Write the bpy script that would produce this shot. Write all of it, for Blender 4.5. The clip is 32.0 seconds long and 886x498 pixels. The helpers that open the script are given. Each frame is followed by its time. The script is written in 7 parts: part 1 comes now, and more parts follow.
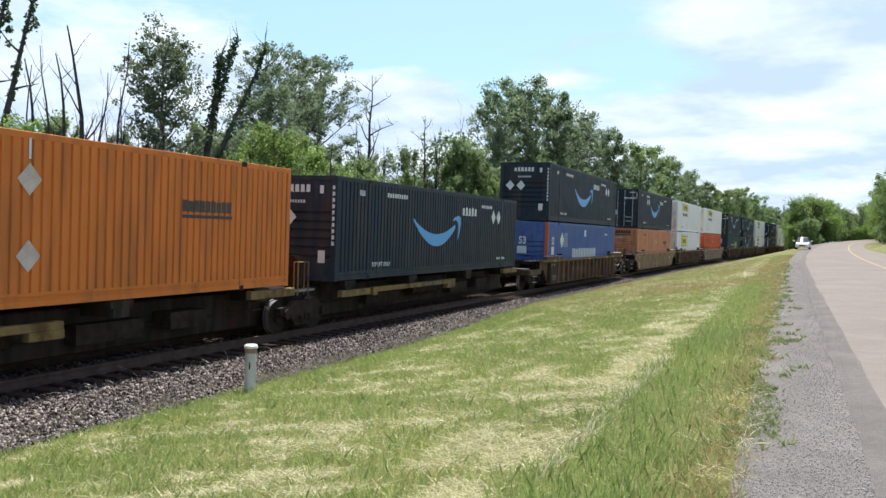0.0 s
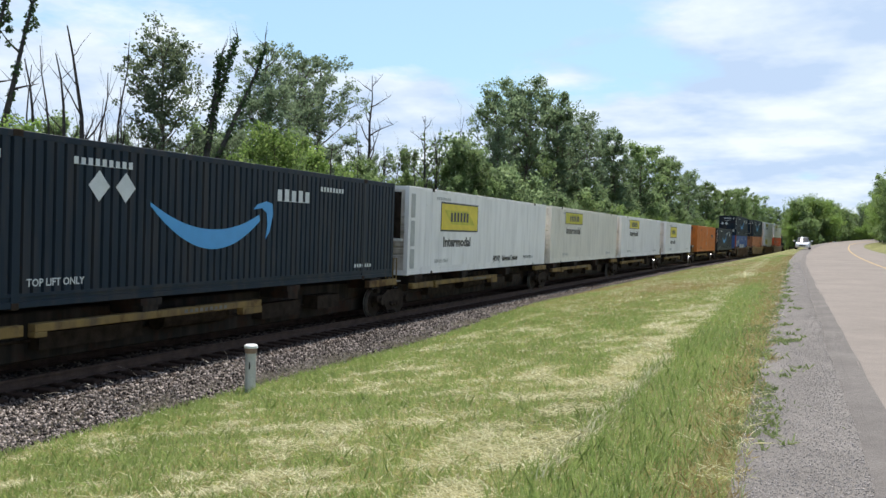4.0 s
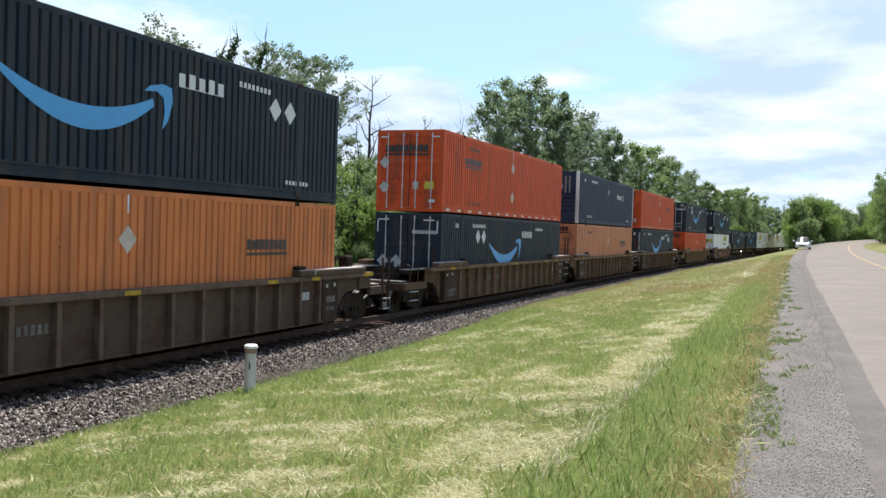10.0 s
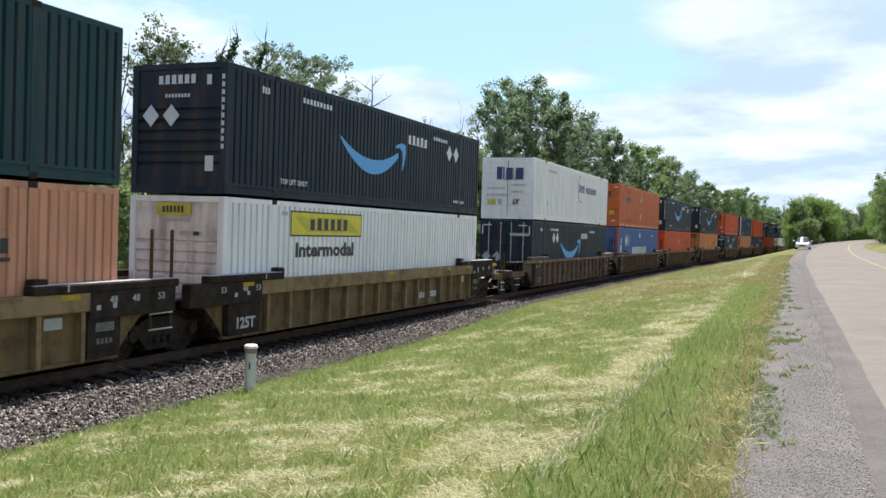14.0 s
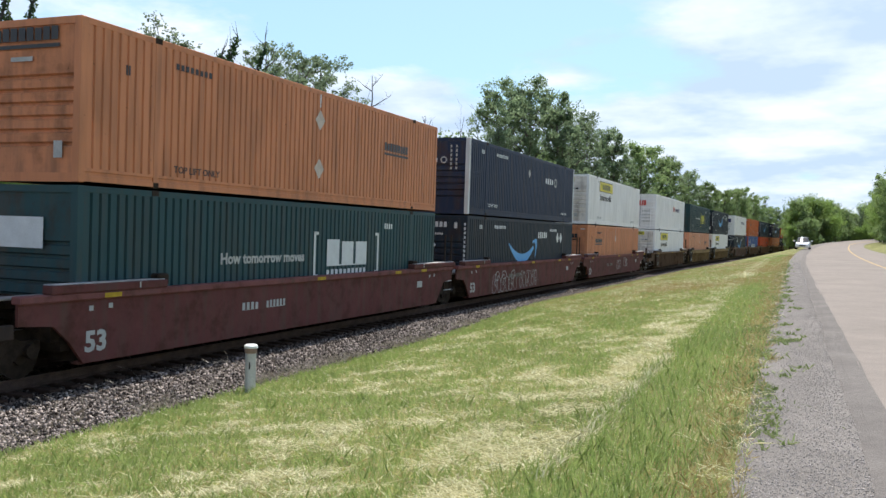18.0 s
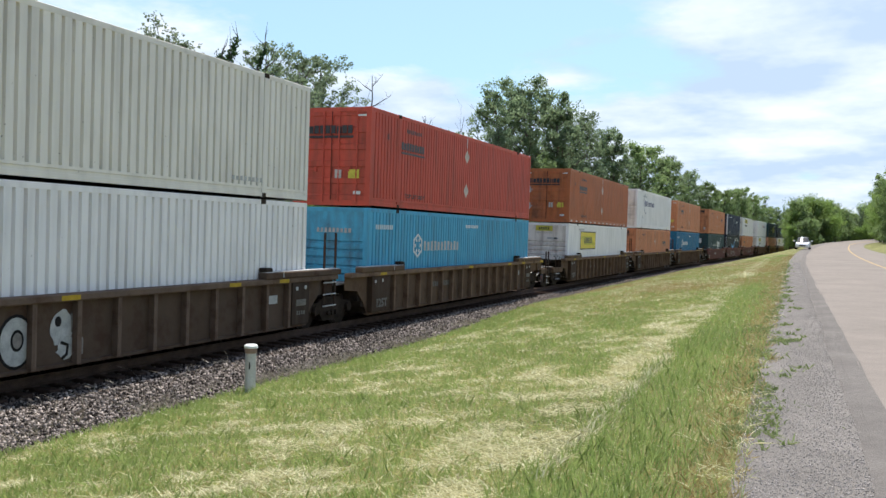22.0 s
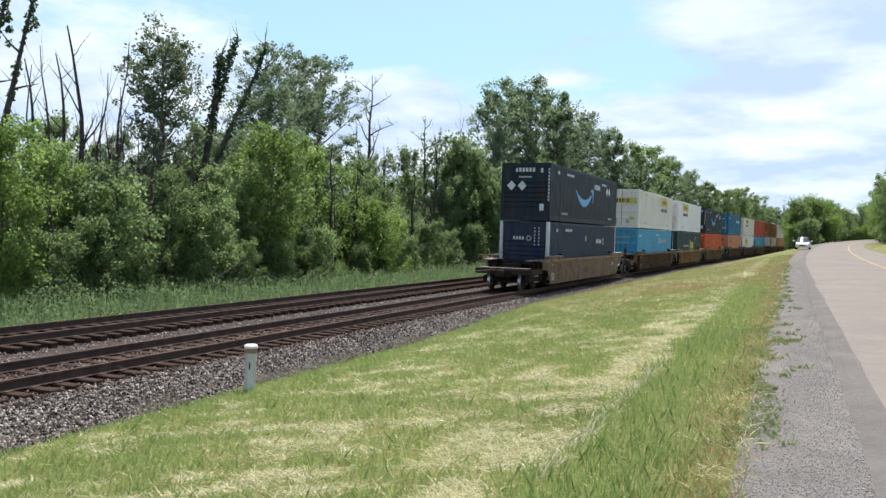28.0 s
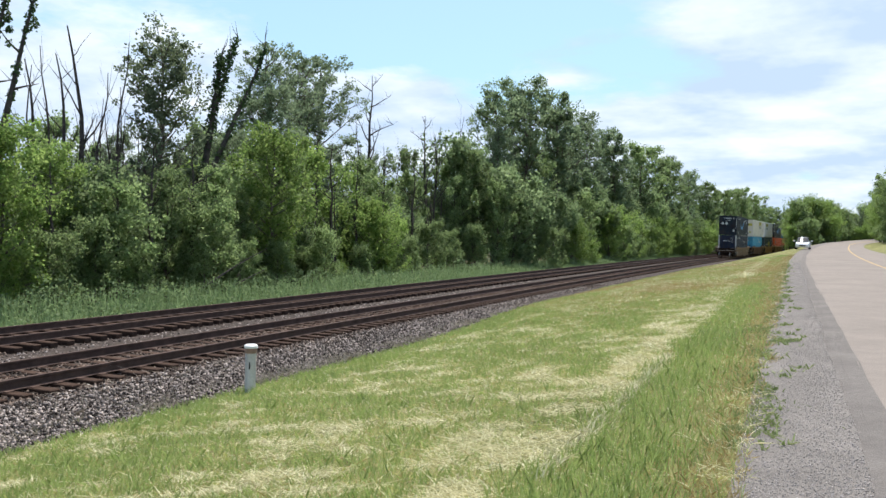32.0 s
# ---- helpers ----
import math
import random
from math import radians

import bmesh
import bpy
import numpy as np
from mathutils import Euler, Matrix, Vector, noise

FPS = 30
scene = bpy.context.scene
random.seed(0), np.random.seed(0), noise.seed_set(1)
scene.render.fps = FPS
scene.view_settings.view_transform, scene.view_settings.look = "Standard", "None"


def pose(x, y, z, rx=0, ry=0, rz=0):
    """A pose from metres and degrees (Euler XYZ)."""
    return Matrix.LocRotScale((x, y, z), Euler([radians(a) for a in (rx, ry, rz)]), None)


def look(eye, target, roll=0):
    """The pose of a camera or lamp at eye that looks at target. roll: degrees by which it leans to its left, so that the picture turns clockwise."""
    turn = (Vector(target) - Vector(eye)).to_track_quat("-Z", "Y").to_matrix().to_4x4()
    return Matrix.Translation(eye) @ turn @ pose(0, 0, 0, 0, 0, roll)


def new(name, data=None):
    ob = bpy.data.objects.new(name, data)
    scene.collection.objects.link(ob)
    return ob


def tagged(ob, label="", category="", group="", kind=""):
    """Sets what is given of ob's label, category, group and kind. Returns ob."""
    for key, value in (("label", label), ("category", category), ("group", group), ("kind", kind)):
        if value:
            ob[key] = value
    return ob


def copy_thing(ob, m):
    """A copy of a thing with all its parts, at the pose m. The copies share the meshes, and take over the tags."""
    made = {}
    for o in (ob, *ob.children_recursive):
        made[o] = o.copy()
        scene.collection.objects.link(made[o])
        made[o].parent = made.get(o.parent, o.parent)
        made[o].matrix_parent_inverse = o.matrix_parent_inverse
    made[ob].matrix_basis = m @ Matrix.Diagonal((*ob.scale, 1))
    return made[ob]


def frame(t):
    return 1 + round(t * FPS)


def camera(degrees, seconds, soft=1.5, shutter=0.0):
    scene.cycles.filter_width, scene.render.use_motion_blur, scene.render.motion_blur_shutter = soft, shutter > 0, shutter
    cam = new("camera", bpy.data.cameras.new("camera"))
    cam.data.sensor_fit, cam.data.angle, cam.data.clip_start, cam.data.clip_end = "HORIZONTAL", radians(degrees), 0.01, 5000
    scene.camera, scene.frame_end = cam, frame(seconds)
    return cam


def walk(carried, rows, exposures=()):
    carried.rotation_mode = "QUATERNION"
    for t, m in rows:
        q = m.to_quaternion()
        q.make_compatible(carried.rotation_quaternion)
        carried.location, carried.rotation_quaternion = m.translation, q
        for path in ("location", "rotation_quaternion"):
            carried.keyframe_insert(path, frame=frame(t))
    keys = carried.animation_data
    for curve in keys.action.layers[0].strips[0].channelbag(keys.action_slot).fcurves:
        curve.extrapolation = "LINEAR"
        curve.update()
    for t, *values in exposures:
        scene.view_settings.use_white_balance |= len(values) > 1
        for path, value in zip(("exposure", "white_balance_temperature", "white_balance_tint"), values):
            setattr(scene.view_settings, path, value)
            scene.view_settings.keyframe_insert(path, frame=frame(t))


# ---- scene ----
# ---- camera: stands still on the road shoulder ----
cam = camera(53.9, 32.0, soft=1.5)
EYE = Vector((0.0, 0.0, 2.578))
YAW, PITCH = radians(21.79), radians(-0.963)
AIM = EYE + Vector((-math.sin(YAW) * math.cos(PITCH), math.cos(YAW) * math.cos(PITCH), math.sin(PITCH))) * 50
walk(cam, [(0.0, look(EYE, AIM, 1.167)), (32.0, look(EYE, AIM, 1.167))],
     exposures=[(0, 0.87), (1, 0.83), (2, 0.67), (3, 0.66), (6, 0.81), (8, 0.83), (11, 0.87), (14, 0.86), (17, 0.77), (18, 0.83), (20, 0.85), (21, 0.79), (22, 0.79), (23, 0.79), (24, 0.84), (25, 0.88), (28, 0.81), (32, 0.81)])

# ---- world and sun ----
SUN_DIR = Vector((-0.075, 0.54, 1.0)).normalized()      # towards the sun
CLOUD_AT = (1.47, 11.36, 3.64)      # where in the cloud pattern the place lies
world = bpy.data.worlds.new("sky")
scene.world = world
world.use_nodes = True
wn, wl = world.node_tree.nodes, world.node_tree.links
wn.clear()
w_out = wn.new("ShaderNodeOutputWorld")
w_bg = wn.new("ShaderNodeBackground")
w_sky = wn.new("ShaderNodeTexSky")
w_sky.sky_type, w_sky.sun_disc = "NISHITA", False
w_sky.sun_elevation = math.asin(SUN_DIR.z)
w_sky.sun_rotation = math.atan2(SUN_DIR.x, SUN_DIR.y)
w_sky.air_density, w_sky.dust_density, w_sky.ozone_density = 1.0, 1.0, 1.5
w_co = wn.new("ShaderNodeTexCoord")
w_sep = wn.new("ShaderNodeSeparateXYZ")
wl.new(w_co.outputs["Generated"], w_sep.inputs[0])


def w_math(op, a, b):
    """A maths node of the sky; a and b are sockets or numbers."""
    nd = wn.new("ShaderNodeMath")
    nd.operation = op
    for k, v in enumerate((a, b)):
        if isinstance(v, (int, float)):
            nd.inputs[k].default_value = v
        else:
            wl.new(v, nd.inputs[k])
    return nd.outputs[0]


def w_noise(vec, scale, detail, rough):
    nd = wn.new("ShaderNodeTexNoise")
    nd.inputs["Scale"].default_value, nd.inputs["Detail"].default_value, nd.inputs["Roughness"].default_value = scale, detail, rough
    wl.new(vec, nd.inputs["Vector"])
    return nd.outputs["Fac"]


def w_ramp(fac, lo, hi, c0, c1):
    nd = wn.new("ShaderNodeValToRGB")
    nd.color_ramp.elements[0].position, nd.color_ramp.elements[1].position = lo, hi
    nd.color_ramp.elements[0].color, nd.color_ramp.elements[1].color = (*c0, 1), (*c1, 1)
    wl.new(fac, nd.inputs["Fac"])
    return nd.outputs["Color"]


# cloud layer: directions laid out on a flat deck overhead
w_z = w_math("ADD", w_math("MAXIMUM", w_sep.outputs[2], 0.0), 0.16)
w_cmb = wn.new("ShaderNodeCombineXYZ")
wl.new(w_math("ADD", w_math("DIVIDE", w_sep.outputs[0], w_z), CLOUD_AT[0]), w_cmb.inputs[0])
wl.new(w_math("ADD", w_math("DIVIDE", w_sep.outputs[1], w_z), CLOUD_AT[1]), w_cmb.inputs[1])
w_cmb.inputs[2].default_value = CLOUD_AT[2]
w_low = w_math("MULTIPLY", w_math("MAXIMUM", w_math("SUBTRACT", 0.24, w_sep.outputs[2]), 0.0), 0.9)
w_high = w_math("MULTIPLY", w_math("MAXIMUM", w_math("SUBTRACT", w_sep.outputs[2], 0.34), 0.0), -0.45)
w_cover = w_ramp(w_math("ADD", w_math("ADD", w_noise(w_cmb.outputs[0], 0.85, 10.0, 0.57), w_low), w_high), 0.46, 0.54, (0, 0, 0), (1, 1, 1))
w_tone = w_ramp(w_noise(w_cmb.outputs[0], 2.1, 8.0, 0.55), 0.40, 0.66, (3.5, 4.45, 5.9), (5.7, 6.25, 6.85))
w_haze = w_ramp(w_sep.outputs[2], 0.0, 0.62, (0.80, 0.80, 0.80), (0.0, 0.0, 0.0))


def w_mixc(fac, a, b):
    nd = wn.new("ShaderNodeMix")
    nd.data_type = "RGBA"
    for k, v in ((0, fac), (6, a), (7, b)):
        if isinstance(v, tuple):
            nd.inputs[k].default_value = v
        else:
            wl.new(v, nd.inputs[k])
    return nd.outputs[2]


w_blue = w_mixc(w_haze, w_sky.outputs["Color"], (2.6, 4.65, 6.4, 1))
wl.new(w_mixc(w_cover, w_blue, w_tone), w_bg.inputs["Color"])
w_bg.inputs["Strength"].default_value = 0.102
wl.new(w_bg.outputs["Background"], w_out.inputs["Surface"])
sun = new("sun", bpy.data.lights.new("sun", "SUN"))
sun.data.energy, sun.data.angle, sun.data.color = 4.2, radians(0.53), (1.0, 0.965, 0.91)
sun.matrix_world = look(SUN_DIR * 100, (0, 0, 0))


# ---- materials ----
def mat(name, color, rough=0.7, metal=0.0, var=0.25, scale=3.0, bump=0.0, bscale=40.0, dark=None, alt=None, streak=False):
    """A node material: base colour varied by large and fine noise, optional bump and second colour."""
    m = bpy.data.materials.new(name)
    m.use_nodes = True
    n, l = m.node_tree.nodes, m.node_tree.links
    b = n["Principled BSDF"]
    b.inputs["Roughness"].default_value, b.inputs["Metallic"].default_value = rough, metal
    b.inputs["Specular IOR Level"].default_value = 0.5 if rough < 0.6 else 0.06
    co = n.new("ShaderNodeTexCoord")
    src = co.outputs["Object"]
    if streak:
        mp = n.new("ShaderNodeMapping")
        mp.inputs["Scale"].default_value = (1.0, 1.0, 0.12)
        l.new(src, mp.inputs["Vector"])
        src = mp.outputs["Vector"]
    n1, n2 = n.new("ShaderNodeTexNoise"), n.new("ShaderNodeTexNoise")
    n1.inputs["Scale"].default_value, n1.inputs["Detail"].default_value = scale, 6
    n2.inputs["Scale"].default_value, n2.inputs["Detail"].default_value = scale * 9, 4
    l.new(src, n1.inputs["Vector"]), l.new(co.outputs["Object"], n2.inputs["Vector"])
    add = n.new("ShaderNodeMath")
    add.operation = "MULTIPLY_ADD"
    add.inputs[1].default_value, l1 = 0.65, l.new(n1.outputs["Fac"], add.inputs[0])
    mul = n.new("ShaderNodeMath")
    mul.operation, mul.inputs[1].default_value = "MULTIPLY", 0.35
    l.new(n2.outputs["Fac"], mul.inputs[0]), l.new(mul.outputs[0], add.inputs[2])
    rp = n.new("ShaderNodeValToRGB")
    lo = dark or tuple(c * (1 - var) for c in color)
    hi = alt or tuple(min(1, c * (1 + var)) for c in color)
    rp.color_ramp.elements[0].position, rp.color_ramp.elements[1].position = 0.34, 0.66
    rp.color_ramp.elements[0].color, rp.color_ramp.elements[1].color = (*lo, 1), (*hi, 1)
    l.new(add.outputs[0], rp.inputs["Fac"])
    l.new(rp.outputs["Color"], b.inputs["Base Color"])
    if bump:
        n3 = n.new("ShaderNodeTexNoise")
        n3.inputs["Scale"].default_value, n3.inputs["Detail"].default_value = bscale, 5
        bp = n.new("ShaderNodeBump")
        bp.inputs["Strength"].default_value, bp.inputs["Distance"].default_value = bump, 0.02
        l.new(co.outputs["Object"], n3.inputs["Vector"])
        l.new(n3.outputs["Fac"], bp.inputs["Height"]), l.new(bp.outputs["Normal"], b.inputs["Normal"])
    return m


M_GRASS = mat("grass_soil", (0.13, 0.14, 0.05), 0.9, var=0.3, scale=0.5, alt=(0.24, 0.23, 0.095), bump=0.5)
M_BALLAST = mat("ballast", (0.060, 0.048, 0.041), 0.9, var=0.5, scale=6, bump=1.0, bscale=18)
M_ROAD = mat("asphalt", (0.215, 0.187, 0.163), 0.85, var=0.13, scale=0.5, bump=0.5, bscale=90)
M_GRAVEL = mat("shoulder_gravel", (0.178, 0.162, 0.147), 0.95, var=0.22, scale=1.6, bump=0.8, bscale=70)
M_RAIL = mat("rail_steel", (0.088, 0.058, 0.047), 0.65, 0.0, var=0.3, scale=4)
M_BARK = mat("bark", (0.12, 0.10, 0.085), 0.9, var=0.4, scale=5, bump=0.6, bscale=20)


# ---- the plan: track, road and ground ----
KAP = 3.92e-4                 # the line bends gently to the right ahead of the camera
OFF = -12.91                  # centre of the near track
CANT = 0.751
SPEED = 24.218
TRACK_GAP = 4.4


def xc(s):
    """Centre of the near track at the distance s along the line."""
    return OFF + (KAP * s * s / 2 if s > 0 else 0.0)


def heading(s):
    return -math.atan(KAP * s) if s > 0 else 0.0


def on_track(s, lateral=0.0):
    """Pose on the near track: x across, y along, z up from the rail heads."""
    return Matrix.Translation((xc(s), s, 0)) @ Matrix.Rotation(heading(s), 4, "Z") @ Matrix.Rotation(radians(CANT), 4, "Y") @ Matrix.Translation((lateral, 0, 0))


def road_z(s):
    s = max(0.0, min(s, 230.0))
    return 0.95 + 5e-5 * s * s


def road_left(s):
    return 0.86 + (3.5e-4 * (s - 50) ** 2 if s > 50 else 0.0) + (1.2e-3 * (min(s, 330) - 150) ** 2 if s > 150 else 0.0)


def road_wide(s):
    """Width of the asphalt, narrower where the road bends away."""
    return 8.0 if s < 80 else max(6.1, 8.0 - 0.035 * (s - 80))


def toe(s):
    """Where the ballast meets the grass."""
    k = min(1.0, max(0.0, (s - 20) / 18))
    return xc(s) + 3.55 - 1.25 * k * k * (3 - 2 * k)


def ground_z(x, s):
    a, b = toe(s), road_left(s) - 1.25
    if x >= b:
        bank = max(0.0, x - road_left(s) - road_wide(s) - 0.6)
        return road_z(s) - 0.03 - 0.03 * max(0, min(1, (road_left(s) - x))) + min(1.6, 0.16 * bank) * min(1.0, max(0.0, (s - 60) / 40))
    if x >= a:
        k = (x - a) / (b - a)
        return -0.38 + (road_z(s) - 0.06 + 0.38) * (k + 0.22 * k * (1 - k))
    return -0.75


def sheet(name, stations, across, height, material, lift=0.0):
    """A strip of ground: for each s the x positions that across(s) gives."""
    verts, faces = [], []
    cols = len(across(stations[0]))
    for s in stations:
        for x in across(s):
            verts.append((x, s, height(x, s) + lift))
    for i in range(len(stations) - 1):
        for j in range(cols - 1):
            a = i * cols + j
            faces.append((a, a + 1, a + cols + 1, a + cols))
    me = bpy.data.meshes.new(name)
    me.from_pydata(verts, [], faces)
    me.materials.append(material)
    me.update()
    return new(name, me)


STATIONS = [-900, -400, -150, -60, -30] + [-20 + 1.5 * i for i in range(100)] + [130 + 6 * i for i in range(40)] + [380, 430, 500, 600, 800, 1200, 2500]


def across_ground(s):
    a, b = toe(s), road_left(s) - 1.25
    left = [-2500, -600, -150, -70]
    left = [min(v, xc(s) - 16 - 4 * (3 - i)) for i, v in enumerate(left)]
    inner = [xc(s) - 12, xc(s) - 8.5, xc(s) + 0.5, a - 0.01]
    mid = [a + (b - a) * i / 24 for i in range(25)]
    c = b + 1.25 + road_wide(s)
    right = [b + 1.25, b + 4.6, c, c + 0.6, c + 3, c + 6, c + 10.7, b + 60, b + 400, b + 2500]
    return left + inner + mid + right


ground = tagged(sheet("ground", STATIONS, across_ground, ground_z, M_GRASS), "mown green verge with dry straw patches", "grass", kind="structure")
road = tagged(sheet("road", [s for s in STATIONS if -400 <= s <= 330], lambda s: [road_left(s) + road_wide(s) * i / 6 + (0.05 * noise.noise((s * 0.22, 0.3, 2.0)) if i == 0 else 0) for i in range(7)],
              lambda x, s: road_z(s) + 0.006 + 0.07 * math.sin(math.pi * max(0, min(1, (x - road_left(s)) / road_wide(s)))), M_ROAD), "pale worn asphalt country road", "road", kind="structure")
bed_x = [-9.2, -8.0, -6.9, -5.2, -5.1, -3.7, -3.6, -1.4, -0.8, -0.7, 0.7, 0.8, 1.6, 2.05, 3.7]
bed_z = {-9.2: -0.85, -8.0: -0.62, -6.9: -0.28, -5.2: -0.27, -5.1: -0.208, -3.7: -0.208, -3.6: -0.27, -1.4: -0.28, -0.8: -0.27, -0.7: -0.208, 0.7: -0.208, 0.8: -0.27, 1.6: -0.28, 2.05: -0.29, 3.7: -0.45}
bed = sheet("ballast_bed", [s for s in STATIONS if -900 <= s <= 1200],
            lambda s: [xc(s) + (v if v < 3 else toe(s) - xc(s) + 0.15) for v in bed_x], lambda x, s: 0.0, M_BALLAST)
for i, vert in enumerate(bed.data.vertices):
    vert.co.z = bed_z[bed_x[i % len(bed_x)]]
tagged(bed, "grey crushed stone railway ballast", "ballast", kind="structure")


def sweep(name, profile, s0, s1, step, lateral, material):
    verts, faces, n = [], [], len(profile)
    count = int((s1 - s0) / step) + 1
    for i in range(count):
        m = on_track(s0 + i * step, lateral)
        verts += [m @ Vector((px, 0, pz)) for px, pz in profile]
    for i in range(count - 1):
        for j in range(n):
            a, b = i * n + j, i * n + (j + 1) % n
            faces.append((a, b, b + n, a + n))
    me = bpy.data.meshes.new(name)
    me.from_pydata(verts, [], faces)
    me.materials.append(material)
    me.update()
    return new(name, me)


RAIL = [(-0.037, 0), (0.037, 0), (0.037, -0.04), (0.009, -0.055), (0.009, -0.15), (0.07, -0.17), (0.07, -0.18), (-0.07, -0.18), (-0.07, -0.17), (-0.009, -0.15), (-0.009, -0.055), (-0.037, -0.04)]
for lat in (0.7535, -0.7535, -TRACK_GAP + 0.7535, -TRACK_GAP - 0.7535):
    tagged(sweep("rail", RAIL, -700, 1190, 5, lat, M_RAIL), "rusty steel rail with polished head", "rail", kind="structure")

# ---- helpers for things and their parts ----
MESHES = {}


def mesh(key, build):
    """A shared mesh: build() gives vertices and faces once for each key."""
    if key not in MESHES:
        verts, faces = build()
        me = bpy.data.meshes.new(key if isinstance(key, str) else key[0])
        me.from_pydata([tuple(v) for v in verts], [], faces)
        me.materials.append(None)
        me.update()
        MESHES[key] = me
    return MESHES[key]


def put(name, me, material, parent=None, m=None, label="", kind=""):
    """One mesh object, as a part of parent or as a thing."""
    ob = new(name, me)
    ob.material_slots[0].link = "OBJECT"
    ob.material_slots[0].material = material
    if parent is not None:
        ob.parent = parent
    if m is not None:
        ob.matrix_basis = m
    if label or kind:
        tagged(ob, label, kind=kind)
    return ob


BOX_FACES = [(0, 3, 2, 1), (4, 5, 6, 7), (0, 1, 5, 4), (1, 2, 6, 5), (2, 3, 7, 6), (3, 0, 4, 7)]


def boxes(*rows):
    """Vertices and faces of boxes x0, x1, y0, y1, z0, z1."""
    verts, faces = [], []
    for x0, x1, y0, y1, z0, z1 in rows:
        k = len(verts)
        verts += [(x0, y0, z0), (x1, y0, z0), (x1, y1, z0), (x0, y1, z0), (x0, y0, z1), (x1, y0, z1), (x1, y1, z1), (x0, y1, z1)]
        faces += [tuple(k + i for i in f) for f in BOX_FACES]
    return verts, faces


def soft_box(x0, x1, y0, y1, z0, z1, c=0.012):
    """A box with chamfered edges."""
    bm = bmesh.new()
    bmesh.ops.create_cube(bm, size=1)
    bmesh.ops.scale(bm, vec=(x1 - x0, y1 - y0, z1 - z0), verts=bm.verts)
    bmesh.ops.translate(bm, vec=((x0 + x1) / 2, (y0 + y1) / 2, (z0 + z1) / 2), verts=bm.verts)
    bmesh.ops.bevel(bm, geom=list(bm.edges), offset=c, segments=1, affect="EDGES")
    out = [v.co.copy() for v in bm.verts], [tuple(v.index for v in f.verts) for f in bm.faces]
    bm.free()
    return out


def join(*pieces):
    verts, faces = [], []
    for v, f in pieces:
        k = len(verts)
        verts += [tuple(p) for p in v]
        faces += [tuple(k + i for i in g) for g in f]
    return verts, faces


def tube(points, radii, sides=6, cap=True):
    """A tapered tube along points."""
    verts, faces = [], []
    for i, p in enumerate(points):
        p = Vector(p)
        d = (Vector(points[min(i + 1, len(points) - 1)]) - Vector(points[max(i - 1, 0)])).normalized()
        u = d.orthogonal().normalized() if i == 0 else (u - d * u.dot(d)).normalized()
        w = d.cross(u)
        for j in range(sides):
            a = 2 * math.pi * j / sides
            verts.append(p + (u * math.cos(a) + w * math.sin(a)) * radii[i])
    for i in range(len(points) - 1):
        for j in range(sides):
            a, b = i * sides + j, i * sides + (j + 1) % sides
            faces.append((a, b, b + sides, a + sides))
    if cap:
        faces.append(tuple(range(sides - 1, -1, -1)))
        faces.append(tuple(range(len(verts) - sides, len(verts))))
    return verts, faces


def disc(cx, cy, cz, r, half, sides=20, axis="x"):
    """A thick disc round the x, y or z axis."""
    e = {"x": Vector((1, 0, 0)), "y": Vector((0, 1, 0)), "z": Vector((0, 0, 1))}[axis] * half
    c = Vector((cx, cy, cz))
    return tube([c - e, c + e], [r, r], sides)


def prism(points, t=0.004):
    """A flat outline in x, y with the thickness t."""
    n = len(points)
    verts = [(x, y, 0) for x, y in points] + [(x, y, t) for x, y in points]
    faces = [tuple(range(n, 2 * n)), tuple(range(n - 1, -1, -1))] + [(i, (i + 1) % n, n + (i + 1) % n, n + i) for i in range(n)]
    return verts, faces


def thing(name, label, category, group=""):
    return tagged(new(name), label, category, group)


# ---- paints ----
PAINTS = {}


